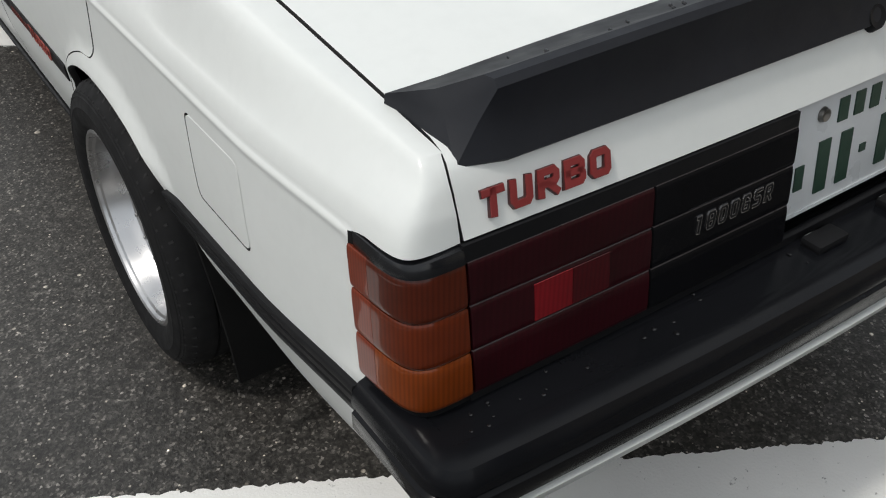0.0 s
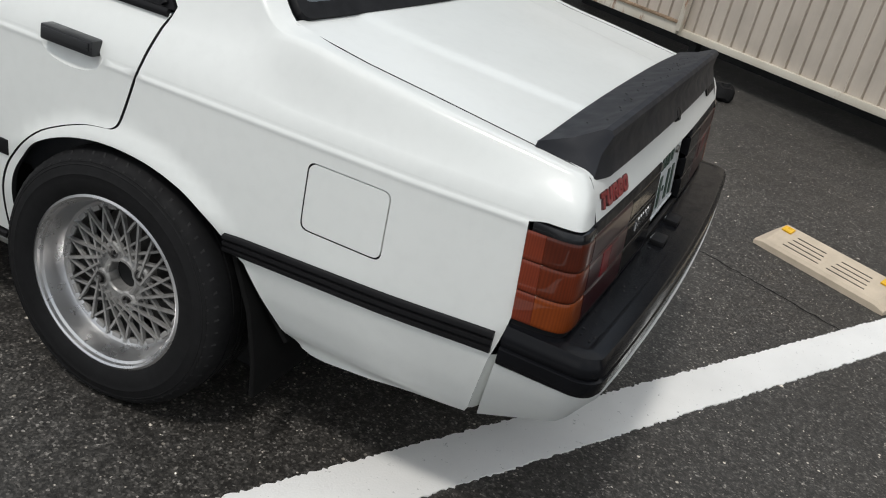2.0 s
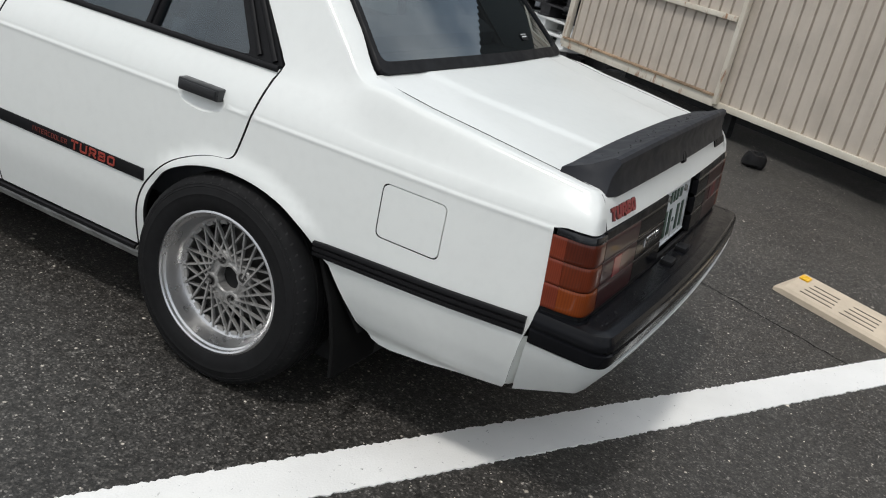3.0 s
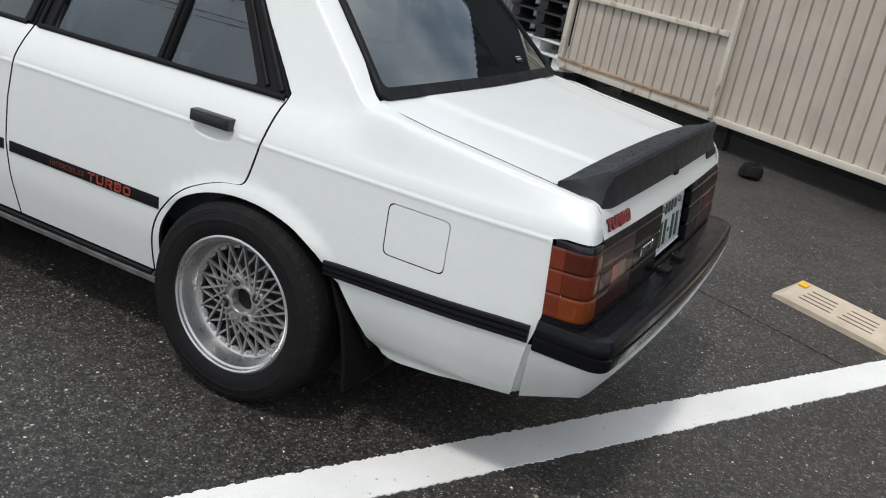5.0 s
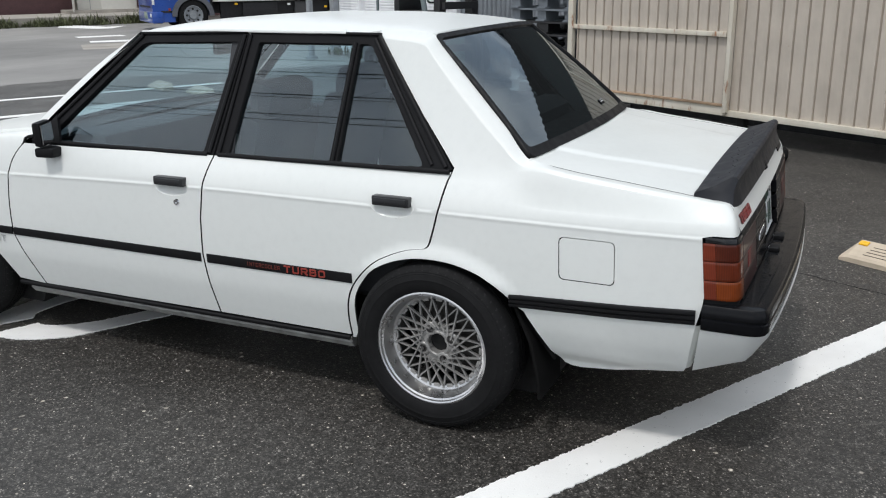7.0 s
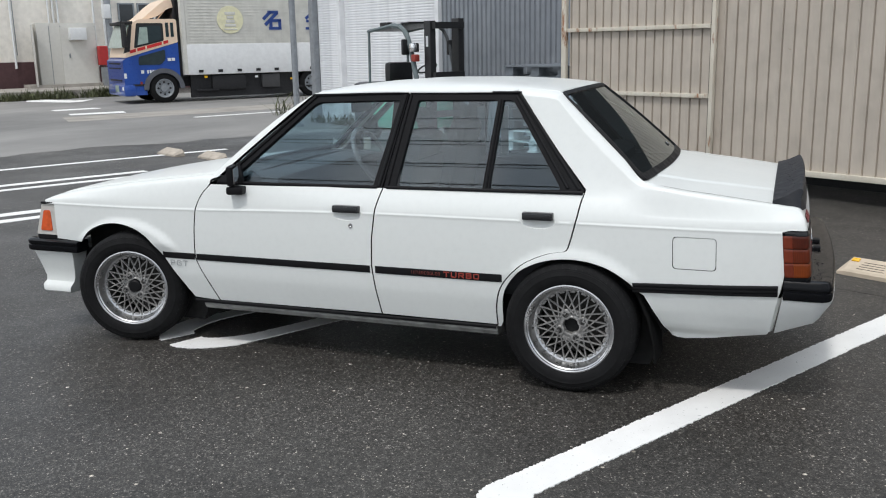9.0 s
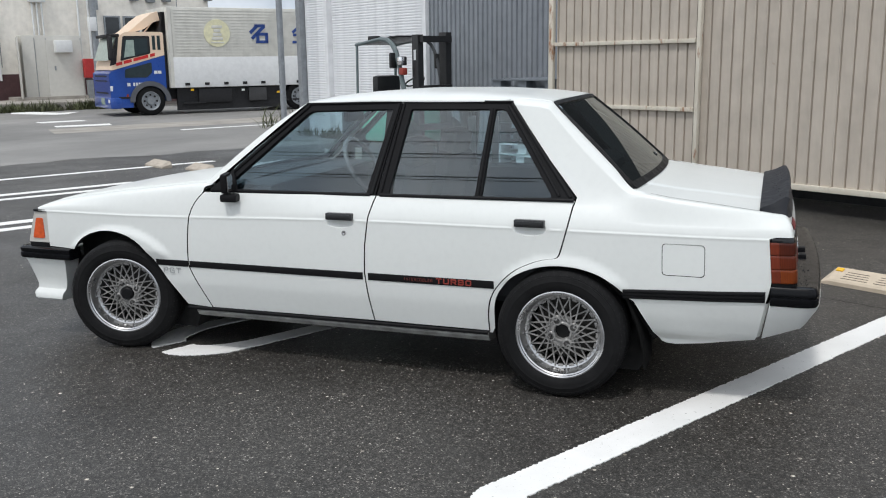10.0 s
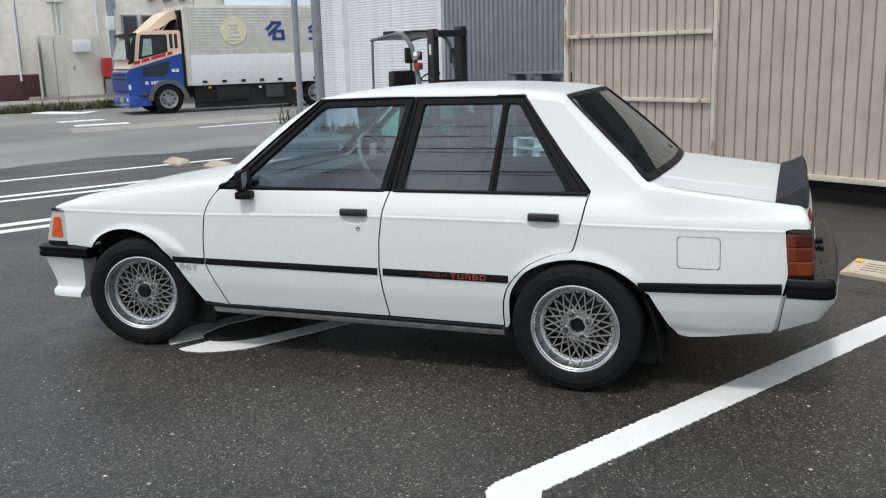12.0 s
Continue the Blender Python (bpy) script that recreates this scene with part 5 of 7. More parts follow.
for z in (0.655, 0.714, 0.7685):
    for x0, x1, holder in ((-0.660, -0.402, lamps[-1]), (0.402, 0.660, lamps[1]), *((a, b, garnish) for a, b in RECESS_SIDES)):
        part("tier_edge", skin("tier_edge", [(x0, z - 0.0010), (x1, z - 0.0010), (x1, z + 0.0002), (x0, z + 0.0002)], lambda x, w: tail_face(x, w, 0.0042), 0.09, lip=0.003, outward=(0, -0.5, 0.65), eps=0.01), TIERGLINT, holder)
TAIL_M = lambda x, z, o: face_pose(tail_face(x, z, o), (1, 0, 0), Vector(tail_face(x, z + 0.01)) - Vector(tail_face(x, z)))
stroke_letters("model_letters", "1800GSR", 0.0265, 0.0166, 0.0048, 0.0062, 0.0024, TAIL_M(-0.334, 0.6780, 0.006), CHROME, garnish, "chrome-edged model letters", slant=0.12)
stroke_letters("letter_face", "1800GSR", 0.0265, 0.0166, 0.0048, 0.0026, 0.0008, TAIL_M(-0.334, 0.6780, 0.006), BLACKTRIM, garnish, "black letter faces", slant=0.12, lift=0.0022, inset=0.0062)

# TURBO on the boot
LETTERSIDE = simple("dark_letter_side", (0.055, 0.014, 0.014), 0.45)
b0, b1 = Vector(boot(-0.62, 0.615)), Vector(boot(-0.62, 0.585))
vz = next(v for v in np.linspace(0.56, 0.645, 300) if boot(-0.55, v)[2] < 0.807)
BOOT_M = face_pose(Vector(boot(-0.628, vz)) + Vector((0, -0.0045, 0)), Vector(boot(-0.47, vz)) - Vector(boot(-0.628, vz)), b1 - b0)
stroke_letters("letter_sides", "TURBO", 0.0310, 0.0286, 0.0068, 0.0100, 0.0046, BOOT_M, LETTERSIDE, car, "dark red sides of the boot letters", slant=0.16, lift=-0.004, inset=0.0084)
stroke_letters("boot_letters", "TURBO", 0.0310, 0.0286, 0.0068, 0.0084, 0.0016, BOOT_M, REDPAINT, car, "raised red letters on the boot", slant=0.16, lift=0.0008)
for k, (x, w) in enumerate(((0.47, 0.022), (0.497, 0.018), (0.519, 0.02), (0.542, 0.018), (0.565, 0.016), (0.588, 0.02), (0.612, 0.018))):
    part("badge_bar", boxed(0, 0, 0.003, w, 0.024, 0.004, face_pose(boot(x, 0.605), (1, 0, 0), b1 - b0), 0.001), BLACKTRIM, car, "dark badge as plain bars")
lock = lathe([(0.0, 0.0), (0.009, 0.007), (0.011, 0.016), (0.0, 0.020)], 20)
part("boot_lock", lock, BLACKTRIM, car, "black boot lock", matrix=face_pose(boot(0.0, 0.585), (1, 0, 0), b1 - b0) @ pose(0, 0, 0, 0, -90, 0))

# number plate
plate_m = face_pose((0.021, -0.974, 0.703), (1, 0, 0), (0, 0.12, 1))
plate = part("number_plate", boxed(0, 0, 0.002, 0.330, 0.165, 0.003, plate_m, 0.001), PLATEWHITE, car, "white number plate with plain bars for writing")
for x, y, w, h in ((-0.055, 0.050, 0.028, 0.034), (-0.020, 0.050, 0.028, 0.034), (0.015, 0.050, 0.028, 0.034), (0.055, 0.050, 0.034, 0.028), (-0.135, -0.028, 0.024, 0.036), (-0.086, -0.025, 0.034, 0.078), (-0.038, -0.025, 0.034, 0.078), (0.004, -0.025, 0.018, 0.012), (0.052, -0.025, 0.034, 0.078), (0.105, -0.025, 0.034, 0.078)):
    part("plate_bar", boxed(x, y, 0.0045, w * 0.74, h, 0.002, plate_m), PLATEGREEN, plate, "dark green bar")
for x in (-0.10, 0.10):
    part("plate_bolt", lathe([(0.0, 0.0), (0.005, 0.005), (0.006, 0.009), (0.0, 0.011)], 16), BOLTSTEEL, plate, matrix=plate_m @ pose(x, 0.055, 0.004, 0, -90, 0))
part("plate_rim", sweep([(-0.165, -0.0825), (0.165, -0.0825)], [(-0.002, 0.003), (0.003, 0.003), (0.003, 0.006), (-0.002, 0.006)]), PLATEWHITE, plate, matrix=plate_m)


# ---- spoiler ----
def spoiler_mesh():
    """Cross-sections along x: nose on the lid, upper face, lip, undercut tail."""
    bm = bmesh.new()
    rows = []
    xs = [-0.600] + list(np.linspace(-0.592, 0.592, 31)) + [0.600]
    for x in xs:
        a = abs(x)
        crown = 0.014 * (1 - (a / 0.62) ** 2) if a < 0.62 else 0.0
        zl = lerp(SEAM, -0.825) + 0.012 * (1 - (a / 0.655) ** 2)
        ny, nz = -0.822, lerp(SEAM, -0.825) + 0.016 * (1 - min(1.0, a / 0.655) ** 2.4) + 0.009
        bow = 0.012 * (1 - min(1.0, a / 0.655) ** 2)
        ty, tz = -0.935 - bow, 0.943 + crown
        by, bz = -0.953 - bow, 0.853 + 0.3 * crown
        my, mz = (ny + ty) / 2, (nz + tz) / 2 - 0.004
        sec = [(ny - 0.002, nz - 0.022), (ny - 0.004, nz), (my, mz), (ty + 0.012, tz - 0.001), (ty, tz - 0.002), (ty - 0.006, tz - 0.010), ((ty + by) / 2 + 0.006, (tz + bz) / 2), (by - 0.001, bz + 0.006), (by + 0.006, bz), (-0.89, zl - 0.02)]
        # the last section flares out towards its foot, so that the end is a slanting facet
        foot = (0.062, 0.060, 0.032, 0.006, 0.002, 0.002, 0.018, 0.050, 0.052, 0.056) if a > 0.5995 else (0.0,) * 10
        back = (0.0, 0.0, 0.0, 0.0, 0.0, 0.0, 0.006, 0.016, 0.014, 0.0) if a > 0.5995 else (0.0,) * 10
        rows.append([bm.verts.new((math.copysign(a + f, x), y + g, z)) for (y, z), f, g in zip(sec, foot, back)])
    n = len(rows[0])
    for a, b in zip(rows, rows[1:]):
        for j in range(n):
            bm.faces.new((a[j], a[(j + 1) % n], b[(j + 1) % n], b[j]))
    for row in (rows[0], rows[-1]):
        hub = bm.verts.new((row[1].co + row[4].co + row[7].co) / 3)
        for j in range(n):
            bm.faces.new((hub, row[j], row[(j + 1) % n]))
    return bm


part("spoiler", spoiler_mesh(), SPOILERGREY, car, "weathered black rubber boot spoiler", smooth=32)


# ---- rear bumper ----
def arc(cx, cy, rx, ry, a0, a1, n=10):
    return [(cx + rx * math.cos(radians(a0 + (a1 - a0) * k / n)), cy + ry * math.sin(radians(a0 + (a1 - a0) * k / n))) for k in range(n + 1)]


def bumper_path(side, back, bow, r, front):
    """Plan path from the left side round the tail to the right side."""
    left = [(-side, front)] + arc(-side + r, -back + r, r, r, 180, 262, 10)
    x0 = left[-1][0]
    mid = [(x, -back - bow * (1 - (x / x0) ** 2)) for x in np.linspace(x0, -x0, 22)[1:-1]]
    return left + mid + [(-x, y) for x, y in left[::-1]]


path = bumper_path(0.762, 1.078, 0.026, 0.050, -0.888)
shell = [(-0.044, 0.560), (-0.044, 0.5845), (-0.028, 0.586), (-0.010, 0.581), (-0.002, 0.570), (0.001, 0.556), (0.001, 0.549), (-0.005, 0.546), (-0.005, 0.541), (0.002, 0.537), (0.002, 0.512), (-0.004, 0.503), (-0.030, 0.500), (-0.044, 0.500)]


bumper = part("rear_bumper", sweep(path, shell), BUMPERBLACK, car, "black plastic rear bumper with a grooved face", smooth=38)
lower_prof = [(-0.003, 0.4995), (-0.010, 0.470), (-0.031, 0.420), (-0.052, 0.368), (-0.070, 0.336), (-0.10, 0.332), (-0.10, 0.501)]
path_low = bumper_path(0.757, 1.086, 0.026, 0.084, -0.886)
val = sweep(path_low, lower_prof)
for v in val.verts:
    # the leading edge rakes forward on its way down
    if v.co.y > -0.91:
        v.co.y += (0.50 - v.co.z) * 0.14
    # and its lower edge rises towards the tail
    v.co.z += max(0.0, 0.50 - v.co.z) * 0.34 * smoothstep(-0.87, -1.02, v.co.y)
part("valance", val, PAINT, bumper, "white lower valance", smooth=38)
shelf = []
for k, (x, y) in enumerate(path):
    a, b = path[max(0, k - 1)], path[min(len(path) - 1, k + 1)]
    d = Vector((b[0] - a[0], b[1] - a[1])).normalized()
    shelf.append((x - d.y * 0.036, y + d.x * 0.036))
part("inner_shelf", prism(shelf, 0.012, Matrix.Translation((0, 0, 0.5722))), BUMPERBLACK, bumper)
for x in (-0.085, 0.085):
    pl = part("plate_lamp", boxed(x, -1.026, 0.590, 0.064, 0.034, 0.014, None, 0.005), BLACKTRIM, bumper, "black plate lamp")
    part("lamp_lens", boxed(x, -1.010, 0.591, 0.044, 0.008, 0.008, None, 0.002), CHROME, pl)
rngd = random.Random(12)
drops = bmesh.new()
for _ in range(24):
    x, y = rngd.uniform(-0.70, 0.1), rngd.uniform(-1.045, -1.0)
    r = rngd.uniform(0.0015, 0.0042)
    bmesh.ops.create_uvsphere(drops, u_segments=8, v_segments=5, radius=r, matrix=Matrix.Translation((x, y, 0.5855)) @ Matrix.Diagonal((1, rngd.uniform(0.8, 1.3), 0.4, 1)))
spots = bmesh.new()
for _ in range(46):
    x, f = rngd.uniform(-0.55, 0.45), rngd.uniform(0.35, 0.97)
    crown = 0.014 * (1 - (x / 0.62) ** 2)
    z = (0.9075 + 0.016 * (1 - (abs(x) / 0.655) ** 2.4)) * (1 - f) + (0.941 + crown) * f - 0.0035 * math.sin(math.pi * f)
    y = -0.826 * (1 - f) + (-0.930 - 0.012 * (1 - (x / 0.655) ** 2)) * f
    bmesh.ops.create_uvsphere(spots, u_segments=8, v_segments=5, radius=rngd.uniform(0.0014, 0.0034), matrix=Matrix.Translation((x, y, z)) @ Matrix.Rotation(radians(20), 4, "X") @ Matrix.Diagonal((1, rngd.uniform(0.8, 1.3), 0.45, 1)))
WATER = simple("water_film", (0.010, 0.010, 0.011), 0.05, rvary=0.0)
tagged(part("water_film", drops, WATER, bumper), kind="stuff")
tagged(part("water_film", spots, WATER, car), kind="stuff")

# mud flaps, exhaust
FLAP = simple("soot_black_rubber", (0.007, 0.007, 0.007), 0.95, rvary=0.03)
FLAP.node_tree.nodes["Principled BSDF"].inputs["Specular IOR Level"].default_value = 0.1
flap_me = skin("mud_flap", [(0.50, 0.0), (0.745, 0.0), (0.735, 1.0), (0.52, 1.0)], lambda x, t: (-x, lerp([(0, -0.292), (0.4, -0.352), (0.75, -0.378), (1, -0.385)], t), 0.50 - 0.34 * t), 0.06, lip=0.012, outward=(0, 0.5, 0.3))
both("mud_flap", flap_me, FLAP, car, "black rubber mud flap")
liner_me = skin("arch_liner", [(0.40, 0.0), (0.735, 0.0), (0.690, 1.0), (0.40, 1.0)], lambda x, t: (-x, lerp([(0, -0.286), (0.14, -0.312), (1, -0.420)], t), lerp([(0, 0.487), (0.14, 0.466), (1, 0.300)], t)), 0.08, lip=0.01, outward=(0, 0.5, 0.3))
both("arch_liner", liner_me, FLAP, car)
pipe = lathe([(-1.015, 0.018), (-1.015, 0.022), (-0.80, 0.022)], 18)
pipe.transform(Matrix(((0, 1, 0, 0), (1, 0, 0, 0), (0, 0, 1, 0), (0, 0, 0, 1))))
part("exhaust", pipe, DARK, car, "sooty exhaust tail pipe", matrix=pose(0.36, 0, 0.34))

# ---- wheels ----
def tyre_mesh():
    prof = [(0.080, 0.199), (0.098, 0.205), (0.106, 0.219), (0.109, 0.240), (0.1085, 0.250), (0.1092, 0.2515), (0.1082, 0.253), (0.1068, 0.262), (0.1035, 0.270), (0.1042, 0.2715), (0.1022, 0.273), (0.1005, 0.277), (0.1008, 0.2785), (0.0985, 0.280), (0.0965, 0.284), (0.084, 0.294), (0.064, 0.2995)]
    full = prof + [(0.042, 0.3005), (0.041, 0.293), (0.037, 0.293), (0.036, 0.301), (0.013, 0.3015), (0.012, 0.293), (0.008, 0.293), (0.007, 0.3015)]
    whole = full + [(-x, r) for x, r in full[::-1]] + [(0.080, 0.199)]
    return lathe(whole, 96)


def shoulder_blocks():
    """Short grooves between the tread blocks on both shoulders."""
    bm = bmesh.new()
    for k in range(60):
        a = 2 * math.pi * k / 60
        rot = Matrix.Rotation(a, 4, "X")
        for s in (-1, 1):
            box(bm, s * 0.086, 0, 0.2945, 0.026, 0.0045, 0.0062, rot @ Matrix.Translation((s * 0.0885, 0, 0.2862)) @ Matrix.Rotation(radians(s * 40), 4, "Y") @ Matrix.Rotation(radians(s * 14), 4, "Z") @ Matrix.Translation((-s * 0.086, 0, -0.2945)))
    return bm


def rim_mesh():
    prof = [(0.082, 0.1945), (0.089, 0.199), (0.098, 0.1985), (0.100, 0.193), (0.097, 0.1885), (0.090, 0.1868), (0.086, 0.1815), (0.078, 0.1795), (0.060, 0.1755), (0.046, 0.1715), (0.040, 0.1685), (0.038, 0.1635), (0.034, 0.1560), (0.026, 0.1535), (0.0, 0.1540), (-0.075, 0.158), (-0.080, 0.19)]
    return lathe([(x, r * 1.035) for x, r in prof], 80)


def spoke_mesh():
    """Two crossing sets of thin spokes between the hub and the barrel."""
    bm = bmesh.new()
    n = 20
    for k in range(n):
        for s in (1, -1):
            a0 = 2 * math.pi * k / n
            a1 = a0 - s * radians(36)
            p = Vector((0.007 + 0.002 * s, 0.164 * math.cos(a0), 0.164 * math.sin(a0)))
            q = Vector((0.021 + 0.002 * s, 0.062 * math.cos(a1), 0.062 * math.sin(a1)))
            d = q - p
            m = face_pose((p + q) / 2, d, Vector((1, 0, 0)))
            half = d.length / 2 + 0.002
            ends = [[bm.verts.new(m @ Vector((u, a * 0.005, b * w))) for a, b in ((-1, -1), (1, -1), (1, 1), (-1, 1))] for u, w in ((-half, 0.0030), (half, 0.0024))]
            for j in range(4):
                bm.faces.new((ends[0][j], ends[0][(j + 1) % 4], ends[1][(j + 1) % 4], ends[1][j]))
            bm.faces.new(ends[0][::-1])
            bm.faces.new(ends[1])
    return bm


def hub_mesh():
    """The hub disc with its bore and four lobes."""
    bm = lathe([(-0.02, 0.037), (0.014, 0.037), (0.018, 0.040), (0.018, 0.046), (0.012, 0.052), (0.009, 0.068), (-0.008, 0.072), (-0.02, 0.06), (-0.02, 0.037)], 48)
    for k in range(4):
        a = math.pi / 4 * (2 * k + 0.55)
        web = prism([(0.036, -0.030), (0.036, 0.030), (0.066, 0.020), (0.080, 0.008), (0.080, -0.008), (0.066, -0.020)], 0.012, Matrix.Rotation(a + math.pi / 4, 4, "X") @ Matrix(((0, 0, 1, 0), (1, 0, 0, 0), (0, 1, 0, 0), (0, 0, 0, 1))))
        tmp = bpy.data.meshes.new("web")
        web.to_mesh(tmp)
        web.free()
        bm.from_mesh(tmp)
        bpy.data.meshes.remove(tmp)
        lobe = lathe([(-0.01, 0.026), (0.015, 0.025), (0.019, 0.021), (0.019, 0.0145), (0.008, 0.0135), (0.008, 0.0)], 24)
        lobe.transform(Matrix.Translation((0, 0.0585 * math.cos(a), 0.0585 * math.sin(a))))
        tmp = bpy.data.meshes.new("lobe")
        lobe.to_mesh(tmp)
        lobe.free()
        bm.from_mesh(tmp)
        bpy.data.meshes.remove(tmp)
    return bm


tyre_me, block_me, rim_me, spoke_me, hub_me = bm_mesh("tyre", tyre_mesh(), 30), bm_mesh("tread_pattern", shoulder_blocks(), 0), bm_mesh("rim", rim_mesh(), 35), bm_mesh("spokes", spoke_mesh(), 0), bm_mesh("hub", hub_mesh(), 35)
backing_me = bm_mesh("brake_disc", lathe([(-0.055, 0.0), (-0.055, 0.15), (-0.065, 0.152), (-0.065, 0.0)], 32), 30)
bolt_me = bm_mesh("lug_nut", lathe([(0.004, 0.016), (0.012, 0.015), (0.012, 0.011), (0.004, 0.010), (0.004, 0.006), (0.016, 0.006), (0.018, 0.0)], 12), 20)
rivet_me = bm_mesh("rim_bolt", lathe([(0.0, 0.0045), (0.006, 0.004), (0.007, 0.0)], 8), 20)
ring_block_me = bm_mesh("ring_block", boxed(0, 0.161, 0, 0.010, 0.012, 0.024, None, 0.002), 30)
DULLCAST = simple("dulled_cast_alloy", (0.32, 0.315, 0.305), 0.42, metal=0.35, vary=0.3, scale=30)
NUTSTEEL = simple("dark_nut_steel", (0.16, 0.155, 0.15), 0.4, metal=0.9)
rough_cast = simple("dull_cast_disc", (0.045, 0.042, 0.038), 0.75, vary=0.3, scale=20)
STEER = 16
for y, centre in ((0.0, False), (WB, True)):
    for s in (-1, 1):
        wheel = part("wheel", tyre_me, RUBBER, car, "wide black tyre on a mesh alloy wheel", matrix=pose(s * (0.675 if centre else 0.687), y, HUB, 0, 0, (180 if s < 0 else 0) + (STEER if centre else 0)))
        tagged(part("tread_pattern", block_me, DARK, wheel), kind="stuff")
        rim = part("rim", rim_me, POLISHED, wheel, "polished deep-dish rim")
        part("spokes", spoke_me, DULLCAST, wheel, "silver cross-spoke mesh", matrix=pose(0.026, 0, 0, 7, 0, 0))
        part("hub", hub_me, DULLCAST, wheel, matrix=pose(0.029, 0, 0))
        part("brake_disc", backing_me, rough_cast, wheel)
        for k in range(4):
            a = math.pi / 4 * (2 * k + 0.55)
            part("lug_nut", bolt_me, NUTSTEEL, wheel, matrix=pose(0.0365, 0.0585 * math.cos(a), 0.0585 * math.sin(a)))
        for k in range(20):
            a = 2 * math.pi * k / 20 + radians(7)
            part("rim_bolt", rivet_me, SILVER, wheel, matrix=pose(0.037, 0.164 * math.cos(a), 0.166 * math.sin(a)))
            part("ring_block", ring_block_me, DULLCAST, wheel, matrix=pose(0.034, 0, 0, 7 + 18 * k + 9, 0, 0))
        if centre:
            part("centre_cap", bm_mesh("centre_cap", lathe([(0.0, 0.036), (0.030, 0.034), (0.036, 0.026), (0.037, 0.0)], 28), 30), BLACKTRIM, wheel, "black centre cap", matrix=pose(0.023, 0, 0))
        else:
            part("hub_bore", bm_mesh("hub_bore", lathe([(-0.01, 0.0375), (-0.01, 0.0)], 28), 30), DARK, wheel, matrix=pose(0.023, 0, 0))

# ---- nose ----
CLEARLENS = simple("clear_lamp_plastic", (0.62, 0.60, 0.56), 0.12, rvary=0.03, Coat_Weight=0.6)
FRONTAMBER = simple("orange_lamp_plastic", (0.70, 0.10, 0.02), 0.16, vary=0.2, scale=40, rvary=0.04, Coat_Weight=0.6)
part("front_panel", boxed(0, 2.985, 0.64, 1.38, 0.05, 0.22, None, 0.02), DARK, car)
for s in (-1, 1):
    hl = part("headlamp", boxed(s * 0.52, 3.035, 0.655, 0.30, 0.05, 0.15, None, 0.015), CHROME, car, "rectangular headlamp")
    flat = Matrix(((0, 0, s, s * 0.60), (1, 0, 0, 0), (0, 1, 0, 0), (0, 0, 0, 1)))
    cl = part("corner_lamp", prism(rounded([(2.941, 0.552), (3.092, 0.552), (3.034, 0.728), (2.941, 0.728)], 0.012, 3), 0.103, flat), CLEARLENS, car, "corner lamp with pale surround", smooth=30)
    out = Matrix(((0, 0, s, s * 0.695), (1, 0, 0, 0), (0, 1, 0, 0), (0, 0, 0, 1)))
    part("amber_lens", prism(rounded([(2.974, 0.576), (3.056, 0.576), (3.022, 0.692), (2.978, 0.692)], 0.010, 3), 0.013, out), FRONTAMBER, cl, "bright orange lens", smooth=30)
    part("lamp_trim", boxed(s * 0.655, 2.986, 0.734, 0.112, 0.098, 0.014, None, 0.004), BLACKTRIM, cl)
    part("lamp_foot", boxed(s * 0.65, 3.015, 0.538, 0.10, 0.15, 0.030, None, 0.004), BLACKTRIM, cl)
for k in range(5):
    part("grille_bar", boxed(0, 3.045, 0.595 + 0.028 * k, 0.74, 0.012, 0.008), BLACKTRIM, car)
fpath = [(x, -y) for x, y in bumper_path(0.748, 3.150, 0.012, 0.055, -2.775)][::-1]
part("front_bumper", sweep(fpath, [(-0.09, 0.468), (-0.004, 0.466), (0.002, 0.474), (0.002, 0.496), (-0.004, 0.500), (0.0, 0.506), (0.002, 0.522), (-0.010, 0.530), (-0.09, 0.530)]), BUMPERBLACK, car, "black plastic front bumper", smooth=38)
dam_path = [(x, -y) for x, y in bumper_path(0.742, 3.138, 0.012, 0.060, -2.820)][::-1]
dam = sweep(dam_path, [(-0.004, 0.467), (-0.014, 0.440), (-0.034, 0.36), (-0.044, 0.31), (-0.040, 0.284), (-0.022, 0.268), (-0.014, 0.256), (-0.014, 0.232), (-0.024, 0.222), (-0.12, 0.222), (-0.12, 0.467)])
for v in dam.verts:
    if v.co.y < 2.90:
        v.co.y += (0.48 - v.co.z) * 0.22
    if v.co.y > 3.0:
        v.co.y -= (0.48 - v.co.z) * 0.14
part("air_dam", dam, PAINT, car, "white front air dam", smooth=38)

# ---- cabin ----
BELTGREY = simple("pale_belt_webbing", (0.42, 0.44, 0.45), 0.8)
part("cabin_floor", boxed(0, 0.95, 0.42, 1.24, 1.95, 0.05), CABIN, car)
part("parcel_shelf", boxed(0, -0.13, 0.925, 1.16, 0.42, 0.03, None, 0.008), CABIN, car)
part("dashboard", boxed(0, 1.72, 0.82, 1.22, 0.34, 0.20, None, 0.05), CABIN, car)
part("headliner", boxed(0, 0.78, 1.318, 0.98, 1.0, 0.015), SEAT, car)
for s in (-1, 1):
    for y in (0.55, 1.42):
        part("door_card", boxed(s * 0.655, y, 0.66, 0.03, 0.84, 0.46, None, 0.01), CABIN, car)
    part("pillar_lining", boxed(s * 0.60, 0.885, 1.10, 0.03, 0.07, 0.44, Matrix.Translation((s * 0.60, 0, 1.1)) @ Matrix.Rotation(radians(-s * 18.5), 4, "Y") @ Matrix.Translation((-s * 0.60, 0, -1.1))), CABIN, car)


